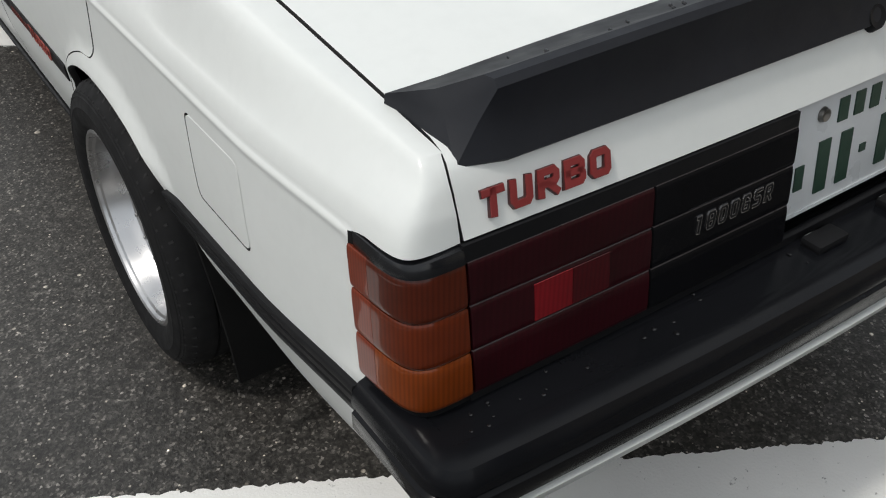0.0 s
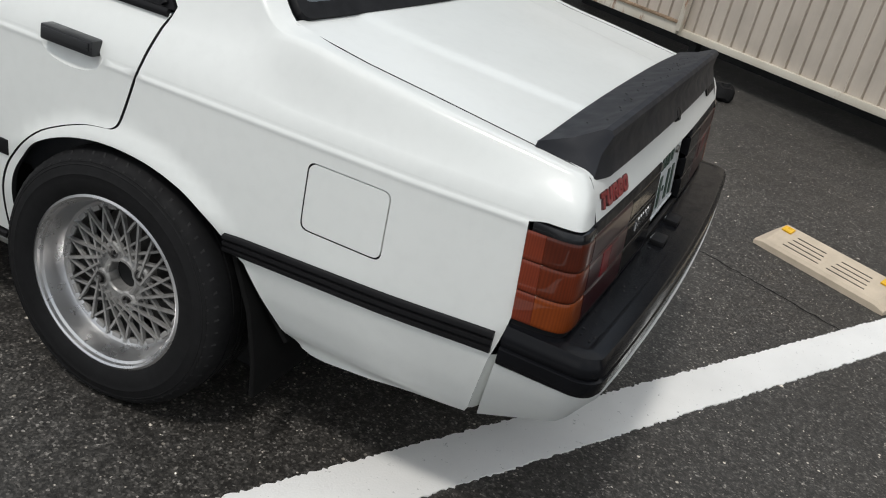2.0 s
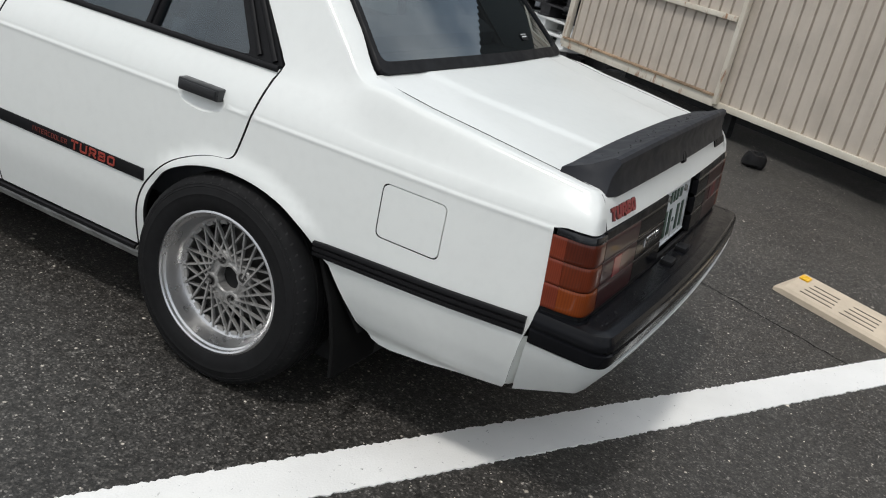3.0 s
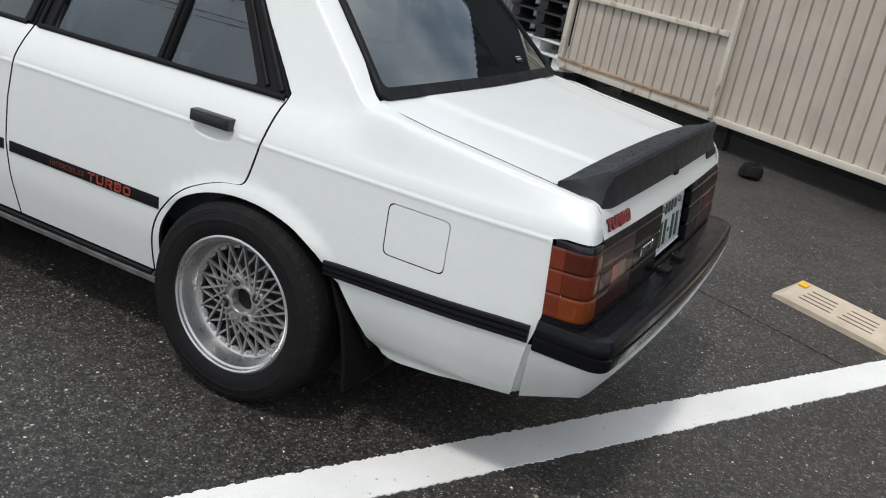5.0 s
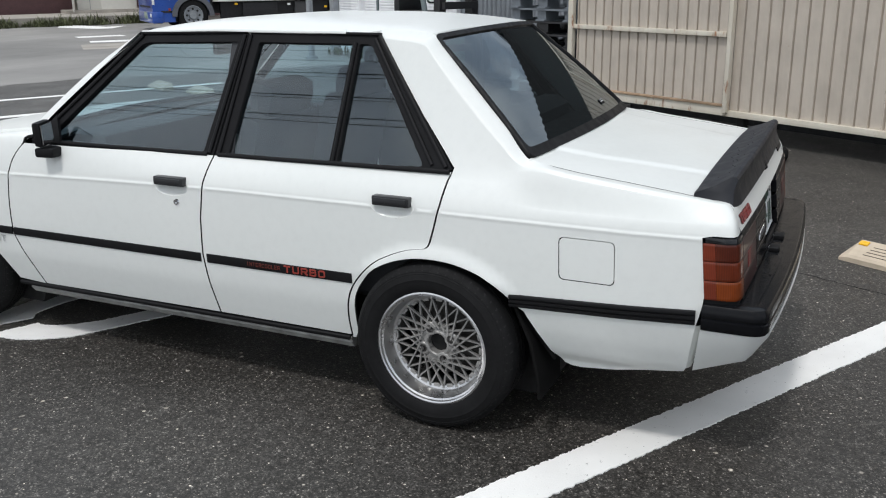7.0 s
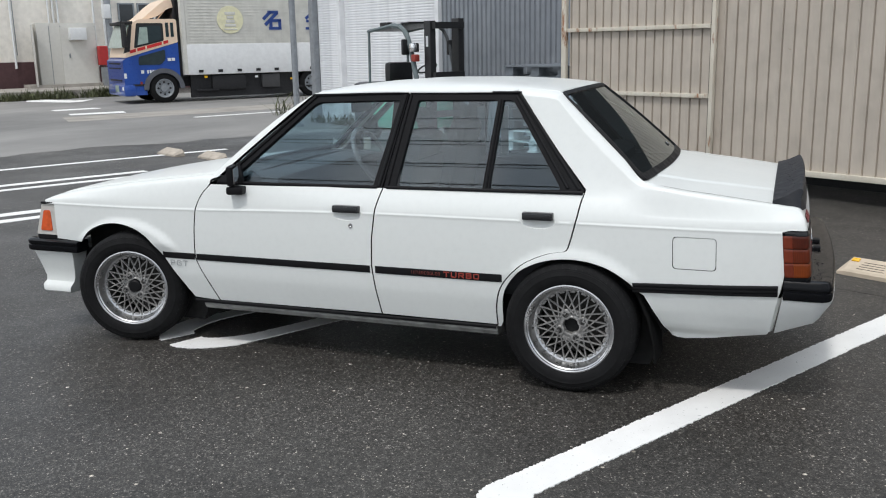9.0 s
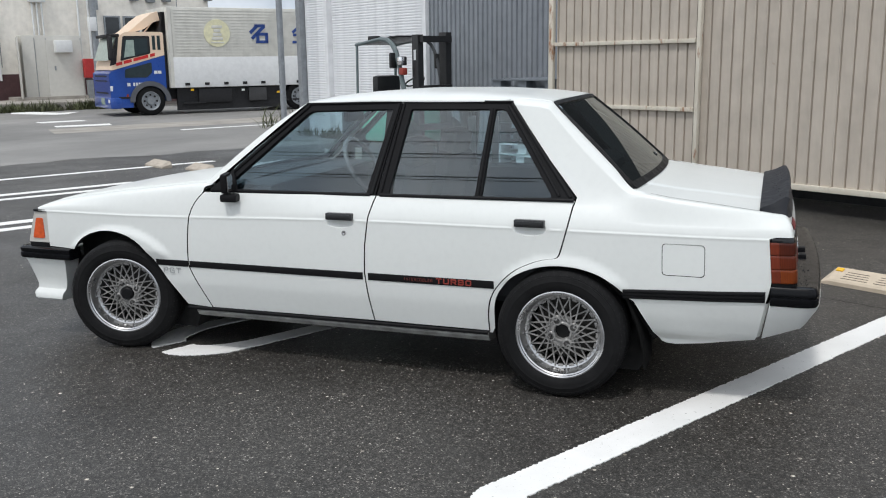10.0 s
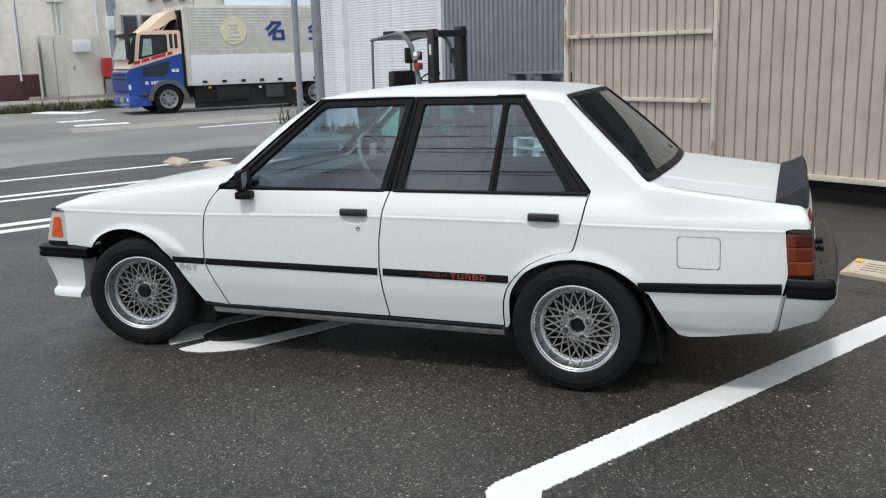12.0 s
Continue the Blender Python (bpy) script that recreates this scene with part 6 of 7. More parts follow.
def seat(x, y, w, rake, head, parent=car):
    tilt = Matrix.Translation((x, y, 0.62)) @ Matrix.Rotation(radians(rake), 4, "X")
    cushion = part("seat_cushion", boxed(x, y + 0.28, 0.58, w, 0.52, 0.16, None, 0.05), SEAT, parent)
    part("seat_back", boxed(0, 0, 0.19, w * 0.94, 0.14, 0.46, tilt, 0.065), SEAT, parent, "grey cloth seat back")
    if head:
        part("headrest", boxed(0, 0, 0.465, 0.33, 0.12, 0.15, tilt, 0.06), SEAT, parent, "grey cloth headrest")


seat(-0.32, 0.98, 0.50, 14, True)
seat(0.32, 0.98, 0.50, 14, True)
seat(0.0, 0.10, 1.16, 18, False)
WHEELGREY = simple("grey_wheel_rim", (0.16, 0.16, 0.165), 0.3)
part("steering_wheel", lathe([(0.014 * math.cos(a), 0.18 + 0.014 * math.sin(a)) for a in np.linspace(0, 2 * math.pi, 9)], 36, "z"), WHEELGREY, car, "grey steering wheel rim", matrix=pose(0.32, 1.46, 0.91, 62, 0, 0))
part("steering_hub", boxed(0.32, 1.47, 0.90, 0.30, 0.03, 0.05, None, 0.012), BLACKTRIM, car)
for y, z0 in ((0.845, 0.98), (0.70, 0.92)):
    part("seat_belt", boxed(0.555, y, (z0 + 1.20) / 2, 0.006, 0.045, 1.20 - z0), BELTGREY, car, "pale grey seat belt webbing")
part("rear_mirror", boxed(0.02, 1.37, 1.232, 0.22, 0.03, 0.065, None, 0.012), BLACKTRIM, car, "inside mirror")


# ---------------- yard behind the gate ----------------
WHITESTEEL = sheet_material("white_shutter_enamel", (0.80, 0.81, 0.83), (0.85, 0.86, 0.87), False)
GREYSHEET = sheet_material("slate_grey_sheet", (0.215, 0.235, 0.262), (0.255, 0.275, 0.300), False)
STEEL = simple("galvanised_steel", (0.30, 0.32, 0.34), 0.5, metal=0.5, vary=0.15)
BUILDW = sheet_material("cream_wall_panel", (0.84, 0.795, 0.72), (0.89, 0.85, 0.775), False)
BURGUNDY = simple("burgundy_plinth", (0.085, 0.04, 0.042), 0.7)
WINDOWDARK = simple("dark_window_pane", (0.03, 0.035, 0.04), 0.08)

# the shed stands along the lot's far edge; its front looks towards -x of the lot
depot = thing("depot_building", LOT @ pose(7.0, 13.9, 0, 0, 0, 0), "storage shed with white roller shutters and slate corrugated wall", "building")
part("sheet_wall", corrugated(-9.0, -4.20, 0.0, 5.2, 0.115, 0.03, 0.05), GREYSHEET, depot, "slate grey corrugated sheet")
for y0, y1 in ((-0.98, -0.06), (-4.10, -1.06)):
    shutter = part("roller_shutter", boxed(0.06, (y0 + y1) / 2, 2.6, 0.02, y1 - y0, 5.2), WHITESTEEL, depot, "white roller shutter")
    w2 = (y1 - y0 - 0.02) / 2
    slat_me = bm_mesh("slat", prism([(0.0, 0.0), (-0.009, 0.006), (-0.012, 0.024), (-0.009, 0.042), (0.0, 0.046)], 2 * w2, Matrix(((1, 0, 0, 0.05), (0, 0, 1, -w2), (0, 1, 0, 0), (0, 0, 0, 1)))))
    for k in range(102):
        part("slat", slat_me, WHITESTEEL, shutter, matrix=pose(0, (y0 + y1) / 2, 0.02 + 0.0505 * k))
for y, w in ((0.03, 0.16), (-1.02, 0.09), (-4.15, 0.10)):
    part("column", boxed(0.0, y, 2.6, 0.16, w, 5.2), STEEL if y > 0 else WHITESTEEL, depot)
part("roof", boxed(3.6, -4.4, 5.25, 7.6, 9.4, 0.12), GREYSHEET, depot)
part("end_wall", boxed(3.6, 0.05, 2.6, 7.2, 0.12, 5.2), GREYSHEET, depot)

pole_bm = bmesh.new()
tube(pole_bm, (0, 0, 0), (0, 0, 6.0), 0.062, 14)
tube(pole_bm, (0, 0, 0), (0, 0, 0.05), 0.12, 14)
pole = tagged(new("steel_post", bm_mesh("steel_post", pole_bm, 40)), "thin grey galvanised steel post by the shed corner", "post")
pole.data.materials.append(STEEL)
pole.matrix_basis = LOT @ pose(5.98, 13.1, 0)

# stacked plastic pallets
GREYPLASTIC = simple("slate_grey_plastic", (0.15, 0.17, 0.19), 0.6)
WHITEPLASTIC = simple("white_plastic", (0.70, 0.71, 0.70), 0.5)
BLACKPLASTIC = simple("black_plastic", (0.02, 0.02, 0.022), 0.5)


def pallet(m, material, label):
    ob = thing("pallet", m, label, "pallet", "stacked pallets")
    for x in (-0.46, -0.23, 0.0, 0.23, 0.46):
        part("deck_board", boxed(x, 0, 0.13, 0.17, 1.1, 0.022, None, 0.003), material, ob)
    for y in (-0.47, 0.0, 0.47):
        for x in (-0.42, 0.0, 0.42):
            part("foot", boxed(x, y, 0.07, 0.20, 0.15, 0.098, None, 0.004), material, ob)
        part("bottom_board", boxed(0, y, 0.011, 1.1, 0.15, 0.022, None, 0.003), material, ob)
    return ob


turns = (2, -3, 1, 4, -2, 0, 3, -1, 1)
for k in range(9):
    mat, text = (WHITEPLASTIC, "white plastic pallet on a stack") if k in (1, 2) else (GREYPLASTIC, "slate grey plastic pallet on a stack") if k >= 7 else (BLACKPLASTIC, "black plastic pallet on a stack")
    pallet(LOT @ pose(5.5, 5.42, 0.142 * k, 0, 0, turns[k]), mat, text)

# ---------------- forklift ----------------
FORKBLACK = simple("black_mast_steel", (0.015, 0.015, 0.016), 0.45)
FORKGREY = simple("dark_grey_guard", (0.06, 0.065, 0.07), 0.45)
FORKSAGE = simple("grey_green_guard", (0.15, 0.185, 0.19), 0.45)
FORKGREEN = simple("mint_green_enamel", (0.10, 0.42, 0.28), 0.45)
fork = thing("forklift", LOT @ pose(5.74, 8.95, 0, 0, 0, -87), "parked forklift with a dark overhead guard and black mast", "forklift")


def rods(points, r, n=8):
    bm = bmesh.new()
    for a, b in zip(points, points[1:]):
        tube(bm, a, b, r, n)
        bmesh.ops.create_icosphere(bm, subdivisions=1, radius=r, matrix=Matrix.Translation(b))
    return bm


for y, mat, r in ((0.42, FORKGREY, 0.028), (-0.42, FORKSAGE, 0.040)):
    part("guard_post", rods([(-0.62, y, 0.9), (-0.60, y, 1.80)], 0.022), FORKSAGE, fork)
    part("guard_leg", rods([(0.64, y, 0.75), (0.46, y, 1.45), (0.38, y, 1.68), (0.30, y, 1.79), (0.18, y, 1.86), (0.0, y, 1.88)], r), mat, fork)
    part("guard_beam", rods([(0.0, y, 1.88), (-0.62, y, 1.80)], 0.028), FORKSAGE, fork)
part("guard_roof", boxed(-0.12, 0, 1.862, 1.00, 0.78, 0.030, Matrix.Translation((-0.12, 0, 1.85)) @ Matrix.Rotation(radians(-6), 4, "Y") @ Matrix.Translation((0.12, 0, -1.85)), 0.01), FORKBLACK, fork)
for k in range(7):
    part("guard_bar", boxed(-0.55 + 0.13 * k, 0, 1.825 + 0.0135 * k, 0.03, 0.84, 0.03), FORKGREY, fork)
part("guard_lamp", boxed(-0.22, -0.36, 1.90, 0.20, 0.12, 0.07, None, 0.02), FORKBLACK, fork, "black work lamp on the guard")
part("mast_rail", boxed(0.76, 0.30, 1.02, 0.16, 0.12, 1.90, None, 0.008), FORKBLACK, fork)
part("mast_rail", boxed(0.74, -0.28, 1.0, 0.14, 0.12, 1.86, None, 0.008), FORKBLACK, fork)
part("lift_chain", boxed(0.66, -0.20, 1.05, 0.02, 0.05, 1.6), FORKGREY, fork)
part("mast_label", boxed(0.74, -0.342, 1.62, 0.05, 0.006, 0.16), PLATEWHITE, fork)
for z in (0.5, 1.1, 1.86):
    part("mast_crossbar", boxed(0.86, 0, z, 0.08, 0.62, 0.10), FORKBLACK, fork)
part("body", boxed(-0.15, 0, 0.55, 1.5, 0.95, 0.62, None, 0.05), FORKGREEN, fork)
part("counterweight", boxed(-0.80, 0, 0.60, 0.45, 0.98, 0.75, None, 0.09), FORKGREY, fork)
part("seat", boxed(-0.15, 0, 0.94, 0.45, 0.46, 0.14, None, 0.05), FORKBLACK, fork)
part("seat_back", boxed(-0.36, 0, 1.12, 0.15, 0.52, 0.36, None, 0.06), FORKBLACK, fork)
ring_me = lathe([(0.013 * math.cos(a), 0.16 + 0.013 * math.sin(a)) for a in np.linspace(0, 2 * math.pi, 9)], 24, "z")
part("steering_wheel", ring_me, FORKBLACK, fork, matrix=pose(0.35, 0, 1.20, 0, -28, 0))
part("steering_column", rods([(0.5, 0, 0.8), (0.35, 0, 1.20)], 0.025), FORKBLACK, fork)
part("headlamp", boxed(0.54, -0.44, 1.53, 0.12, 0.12, 0.14, None, 0.02), CHROME, fork)
part("guard_mirror", boxed(0.38, -0.48, 1.54, 0.05, 0.14, 0.24, None, 0.02), FORKBLACK, fork)
part("guard_mirror", boxed(0.42, 0.46, 1.52, 0.05, 0.14, 0.24, None, 0.02), FORKBLACK, fork)
part("turn_lamp", boxed(0.58, -0.45, 1.37, 0.10, 0.10, 0.11, None, 0.02), ORANGERED, fork, "orange-red lamp")
for x, r in ((0.62, 0.31), (-0.62, 0.25)):
    for y in (-0.46, 0.46):
        w = part("wheel", lathe([(-0.09, 0.1), (-0.09, r - 0.03), (-0.07, r), (0.07, r), (0.09, r - 0.03), (0.09, 0.1), (-0.09, 0.1)], 28), RUBBER, fork, matrix=pose(x, y, r, 0, 0, 90))
for y in (-0.25, 0.25):
    part("fork_tine", boxed(1.55, y, 0.06, 1.0, 0.11, 0.04), FORKBLACK, fork)

# ---------------- road side: truck, building ----------------
TBLUE = simple("truck_blue", (0.015, 0.070, 0.34), 0.35, vary=0.06, Coat_Weight=0.6)
TCREAM = simple("truck_peach", (0.84, 0.65, 0.49), 0.4, vary=0.03)
TRED = simple("truck_red_band", (0.62, 0.03, 0.03), 0.4)
TBOX = sheet_material("aluminium_wing_body", (0.62, 0.61, 0.56), (0.68, 0.67, 0.62), False)
TWHITE = simple("truck_white_panel", (0.74, 0.75, 0.75), 0.45, vary=0.05)
TCHASSIS = simple("truck_chassis_black", (0.012, 0.012, 0.014), 0.7)
TGLASS = simple("truck_cab_glass", (0.035, 0.05, 0.055), 0.06)
TPALEGREEN = simple("pale_windscreen", (0.34, 0.42, 0.38), 0.1)
TYELLOW = simple("pale_yellow_disc", (0.76, 0.73, 0.50), 0.5)
TNAVY = simple("navy_sign_paint", (0.02, 0.06, 0.25), 0.5)

truck = thing("truck", LOT @ pose(7.95, 24.1, 0, 0, 0, -8.5), "blue and peach delivery truck with aluminium cargo body", "truck")
# local x runs to the tail, y away from the road
lower = [(-1.20, 0.26), (-0.56, 0.26)] + [(-0.04 + 0.53 * math.cos(a), 0.42 + 0.53 * math.sin(a)) for a in np.linspace(math.pi, 0.35, 14)] + [(0.47, 0.42), (0.47, 1.80), (0.20, 1.73), (-1.12, 1.36), (-1.22, 1.28)]
upper_cab = rounded([(-1.13, 1.37), (0.20, 1.74), (0.47, 1.81), (0.47, 2.50), (-0.76, 2.50), (-0.96, 2.1)], [0.03, 0.01, 0.01, 0.08, 0.22, 0.3], 4)
STAND = Matrix(((1, 0, 0, 0), (0, 0, 1, 0), (0, 1, 0, 0), (0, 0, 0, 1)))
part("cab_lower", prism(lower, 2.2, STAND), TBLUE, truck, "blue lower cab", smooth=30)
part("cab_upper", prism(upper_cab, 2.2, STAND), TCREAM, truck, "peach upper cab", smooth=30)
part("red_band", prism([(-0.98, 1.50), (0.18, 1.79), (0.18, 1.88), (-0.98, 1.59)], 0.012, STAND @ Matrix.Translation((0, 0, -0.012))), TRED, truck, "red band")
part("side_window", prism(rounded([(-0.80, 1.70), (-0.68, 2.30), (-0.02, 2.30), (-0.02, 1.90)], 0.05), 0.014, STAND @ Matrix.Translation((0, 0, -0.016))), TGLASS, truck)
part("window_rim", prism(rounded([(-0.85, 1.65), (-0.73, 2.38), (0.05, 2.38), (0.05, 1.86)], 0.05), 0.010, STAND @ Matrix.Translation((0, 0, -0.010))), TCHASSIS, truck)
part("lower_window", prism(rounded([(-0.76, 1.15), (-0.74, 1.40), (0.06, 1.60), (0.06, 1.30), (-0.10, 1.15)], 0.05), 0.010, STAND @ Matrix.Translation((0, 0, -0.010))), TGLASS, truck)
part("quarter_light", prism([(-0.74, 1.74), (-0.64, 2.26), (-0.42, 2.26), (-0.42, 1.80)], 0.004, STAND @ Matrix.Translation((0, 0, -0.021))), TPALEGREEN, truck)
part("a_pillar", prism([(-1.17, 1.50), (-0.93, 2.34), (-0.86, 2.34), (-0.98, 1.56)], 0.010, STAND @ Matrix.Translation((0, 0, -0.010))), TCHASSIS, truck)
part("sun_visor", boxed(-0.93, 1.1, 2.40, 0.24, 2.1, 0.09, None, 0.03), TCHASSIS, truck)
for k, (x, w) in enumerate(((-0.80, 0.04), (-0.52, 0.05), (-0.02, 0.05))):
    part("band_dash", prism([(x, 1.49 + (x + 0.98) * 0.25), (x + w, 1.49 + (x + w + 0.98) * 0.25), (x + w, 1.60 + (x + w + 0.98) * 0.25), (x, 1.60 + (x + 0.98) * 0.25)], 0.004, STAND @ Matrix.Translation((0, 0, -0.017))), TCREAM, truck)
for x in (0.13, 0.28):
    part("vent", boxed(x + 0.04, -0.006, 2.18, 0.09, 0.012, 0.42), TGLASS, truck)
part("windscreen", boxed(-1.04, 1.1, 2.0, 0.03, 1.9, 0.72, Matrix.Translation((-1.04, 0, 2.0)) @ Matrix.Rotation(radians(20), 4, "Y") @ Matrix.Translation((1.04, 0, -2.0))), TPALEGREEN, truck)
for x in (0.17, 0.29):
    part("side_mark", boxed(x, -0.006, 1.30, 0.10, 0.012, 0.09), TWHITE, truck, "small white lettering as plain bars")
for x in (-0.66, -0.50, -0.42, -0.34, -0.26):
    part("number_mark", boxed(x, -0.006, 0.95, 0.055 if x > -0.6 else 0.09, 0.012, 0.10), TWHITE, truck, "white fleet number as plain bars")
for z, h in ((1.20, 0.05), (1.06, 0.04), (0.70, 0.05)):
    part("front_slot", boxed(-1.20, 1.1, z, 0.05, 1.6, h), TCHASSIS, truck)
part("cab_step", boxed(-0.80, -0.005, 0.56, 0.34, 0.012, 0.06), TCHASSIS, truck)
part("side_lamp", boxed(-0.72, -0.008, 0.62, 0.06, 0.016, 0.08), ORANGERED, truck)
part("headlamp", boxed(-1.17, 0.26, 0.84, 0.08, 0.54, 0.16, None, 0.02), TWHITE, truck)
part("bumper", boxed(-1.07, 1.1, 0.40, 0.34, 2.26, 0.34, None, 0.06), TBLUE, truck)
part("number_plate", boxed(-1.25, 0.9, 0.45, 0.02, 0.42, 0.20), TPALEGREEN, truck)
part("fog_lamp", boxed(-1.17, 0.14, 0.46, 0.16, 0.20, 0.11, None, 0.02), TWHITE, truck)
part("mirror", boxed(-1.16, -0.24, 2.02, 0.12, 0.22, 0.66, None, 0.05), TCHASSIS, truck)
part("mirror_arm", rods([(-1.0, 0.02, 2.4), (-1.22, -0.2, 2.42), (-1.22, -0.2, 1.7), (-1.0, 0.02, 1.62)], 0.018), TCHASSIS, truck)
fair = bmesh.new()
rows_f = []
for x, z, w in ((-0.50, 2.50, 0.80), (-0.36, 2.60, 0.82), (-0.05, 2.86, 0.86), (0.20, 3.04, 0.88), (0.40, 3.12, 0.88), (0.42, 3.08, 0.88)):
    rows_f.append([fair.verts.new((x, 1.1 - w, z)), fair.verts.new((x, 1.1 + w, z)), fair.verts.new((x + 0.05, 1.1 + w, max(2.50, z - 0.26))), fair.verts.new((x + 0.05, 1.1 - w, max(2.50, z - 0.26)))])
for a, b in zip(rows_f, rows_f[1:]):
    for j in range(4):
        fair.faces.new((a[j], a[(j + 1) % 4], b[(j + 1) % 4], b[j]))
fair.faces.new(rows_f[0])
fair.faces.new(rows_f[-1][::-1])
part("wind_deflector", fair, TCREAM, truck, "peach roof deflector")
for y in (0.35, 1.85):
    part("deflector_strut", rods([(0.0, y, 2.5), (0.30, y, 2.84)], 0.02), TCREAM, truck)
part("fairing_gap", boxed(0.52, 1.1, 1.9, 0.12, 2.0, 2.4), TCHASSIS, truck)
part("bellows", prism([(0.36, 2.45), (0.60, 2.45), (0.60, 3.08), (0.52, 3.08)], 2.0, STAND @ Matrix.Translation((0, 0, 0.1))), TCHASSIS, truck)
cargo = part("cargo_body", boxed(5.22, 1.12, 2.03, 9.26, 2.36, 2.44, None, 0.03), TBOX, truck, "aluminium cargo body")
part("lower_panel", boxed(5.22, -0.075, 1.28, 9.22, 0.02, 0.92, None, 0.005), TWHITE, cargo)
for k in range(16):
    part("panel_rib", boxed(5.3, -0.066, 1.80 + 0.09 * k, 9.0, 0.010, 0.012), TBOX, cargo)
for x in (0.66, 4.25, 9.7):
    part("body_post", boxed(x, -0.075, 2.03, 0.10, 0.03, 2.4), TBOX, cargo)
for k in range(9):
    part("latch", boxed(1.1 + 0.62 * k, -0.10, 0.92, 0.14, 0.03, 0.08), TCHASSIS, cargo)
part("latch_bar", boxed(4.25, -0.10, 1.38, 0.10, 0.05, 0.62), TCHASSIS, cargo)
disc = lathe([(0.0, 0.0), (0.0, 0.42), (0.02, 0.42), (0.02, 0.0)], 36)
part("round_emblem", disc, TYELLOW, cargo, "pale yellow round emblem", matrix=pose(2.14, -0.066, 2.47, 0, 0, -90))
for z, w, h in ((2.66, 0.34, 0.09), (2.54, 0.22, 0.09), (2.42, 0.28, 0.10), (2.30, 0.36, 0.09), (2.18, 0.42, 0.04)):
    part("emblem_mark", boxed(2.14, -0.090, z, w, 0.012, h, None, 0.004), TBOX, cargo)
for x, z, w, h, r in ((3.56, 2.70, 0.36, 0.09, 0), (3.36, 2.60, 0.36, 0.10, -42), (3.50, 2.50, 0.58, 0.10, -42), (3.62, 2.44, 0.42, 0.09, 0), (3.48, 2.32, 0.10, 0.28, 0), (3.78, 2.32, 0.10, 0.28, 0), (3.62, 2.20, 0.42, 0.09, 0), (4.84, 2.62, 0.40, 0.09, -38), (4.88, 2.42, 0.36, 0.08, 0), (4.88, 2.32, 0.09, 0.30, 0), (4.88, 2.19, 0.42, 0.08, 0), (5.26, 2.50, 0.42, 0.09, 0), (5.26, 2.46, 0.10, 0.56, 14)):
    part("sign_stroke", boxed(x, -0.078, z, w, 0.014, h, Matrix.Translation((x, 0, z)) @ Matrix.Rotation(radians(r), 4, "Y") @ Matrix.Translation((-x, 0, -z))), TNAVY, cargo, "navy sign as plain shapes")
part("chassis", boxed(4.6, 1.1, 0.62, 10.2, 1.6, 0.30), TCHASSIS, truck)
part("side_skirt", boxed(2.5, 0.12, 0.47, 3.4, 0.12, 0.70), TCHASSIS, truck)
part("fuel_tank", boxed(2.0, 0.06, 0.55, 1.1, 0.20, 0.46, None, 0.06), TCHASSIS, truck)
part("battery_box", boxed(3.4, 0.05, 0.56, 0.6, 0.18, 0.42, None, 0.02), simple("grey_box_steel", (0.05, 0.05, 0.052), 0.6), truck)
for k, (x, z) in enumerate(((1.25, 0.74), (2.9, 0.70), (4.1, 0.60), (4.9, 0.74))):
    part("marker_lamp", boxed(x, -0.05, z, 0.09, 0.03, 0.06), TWHITE if k % 2 else YELLOW, truck)
for x in (1.3, 4.6):
    part("step_bar", boxed(x, 0.02, 0.34, 0.7, 0.10, 0.05), TCHASSIS, truck)
part("rear_skirt", boxed(8.6, 0.12, 0.58, 2.2, 0.12, 0.5), TCHASSIS, truck)
part("front_arch", prism([(-0.04 + 0.62 * math.cos(a), 0.42 + 0.62 * math.sin(a)) for a in np.linspace(0, math.pi, 15)] + [(-0.52, 0.42), *[(-0.04 + 0.48 * math.cos(a), 0.42 + 0.48 * math.sin(a)) for a in np.linspace(math.pi, 0, 15)]], 0.10, STAND @ Matrix.Translation((0, 0, -0.06))), simple("grey_arch", (0.10, 0.105, 0.12), 0.6), truck)


def truck_wheel(x, y):
    w = part("wheel", lathe([(-0.13, 0.2), (-0.13, 0.39), (-0.10, 0.44), (0.10, 0.44), (0.13, 0.39), (0.13, 0.28), (0.08, 0.25), (0.06, 0.12), (0.10, 0.10), (0.10, 0.0)], 40), RUBBER, truck, matrix=pose(x, y, 0.44, 0, 0, -90))
    part("rim", lathe([(0.132, 0.285), (0.135, 0.27), (0.09, 0.24), (0.07, 0.13), (0.12, 0.11), (0.12, 0.0)], 32), STEEL, w)
    for k in range(8):
        a = k * math.pi / 4
        part("wheel_hole", lathe([(0.078, 0.0), (0.082, 0.032), (0.078, 0.033)], 10), TCHASSIS, w, matrix=pose(0.005, 0.185 * math.cos(a), 0.185 * math.sin(a)))


for x in (-0.04, 4.85, 6.15):
    truck_wheel(x, 0.10)
    truck_wheel(x, 2.1)

building = thing("warehouse", LOT @ pose(3.0, 34.5, 0), "cream warehouse with a burgundy plinth", "building")
part("wall", boxed(-4.0, 4.0, 3.7, 32.5, 8.0, 7.4), BUILDW, building, "cream panel wall")
part("plinth", boxed(-4.0, 3.98, 0.62, 32.56, 8.04, 1.24), BURGUNDY, building, "burgundy plinth")
part("roof", boxed(-4.0, 4.0, 7.45, 33.0, 8.5, 0.14), GREYSHEET, building)
for k in range(9):
    part("panel_joint", boxed(-18 + 3.6 * k, -0.006, 4.4, 0.03, 0.014, 5.8), STEEL, building)
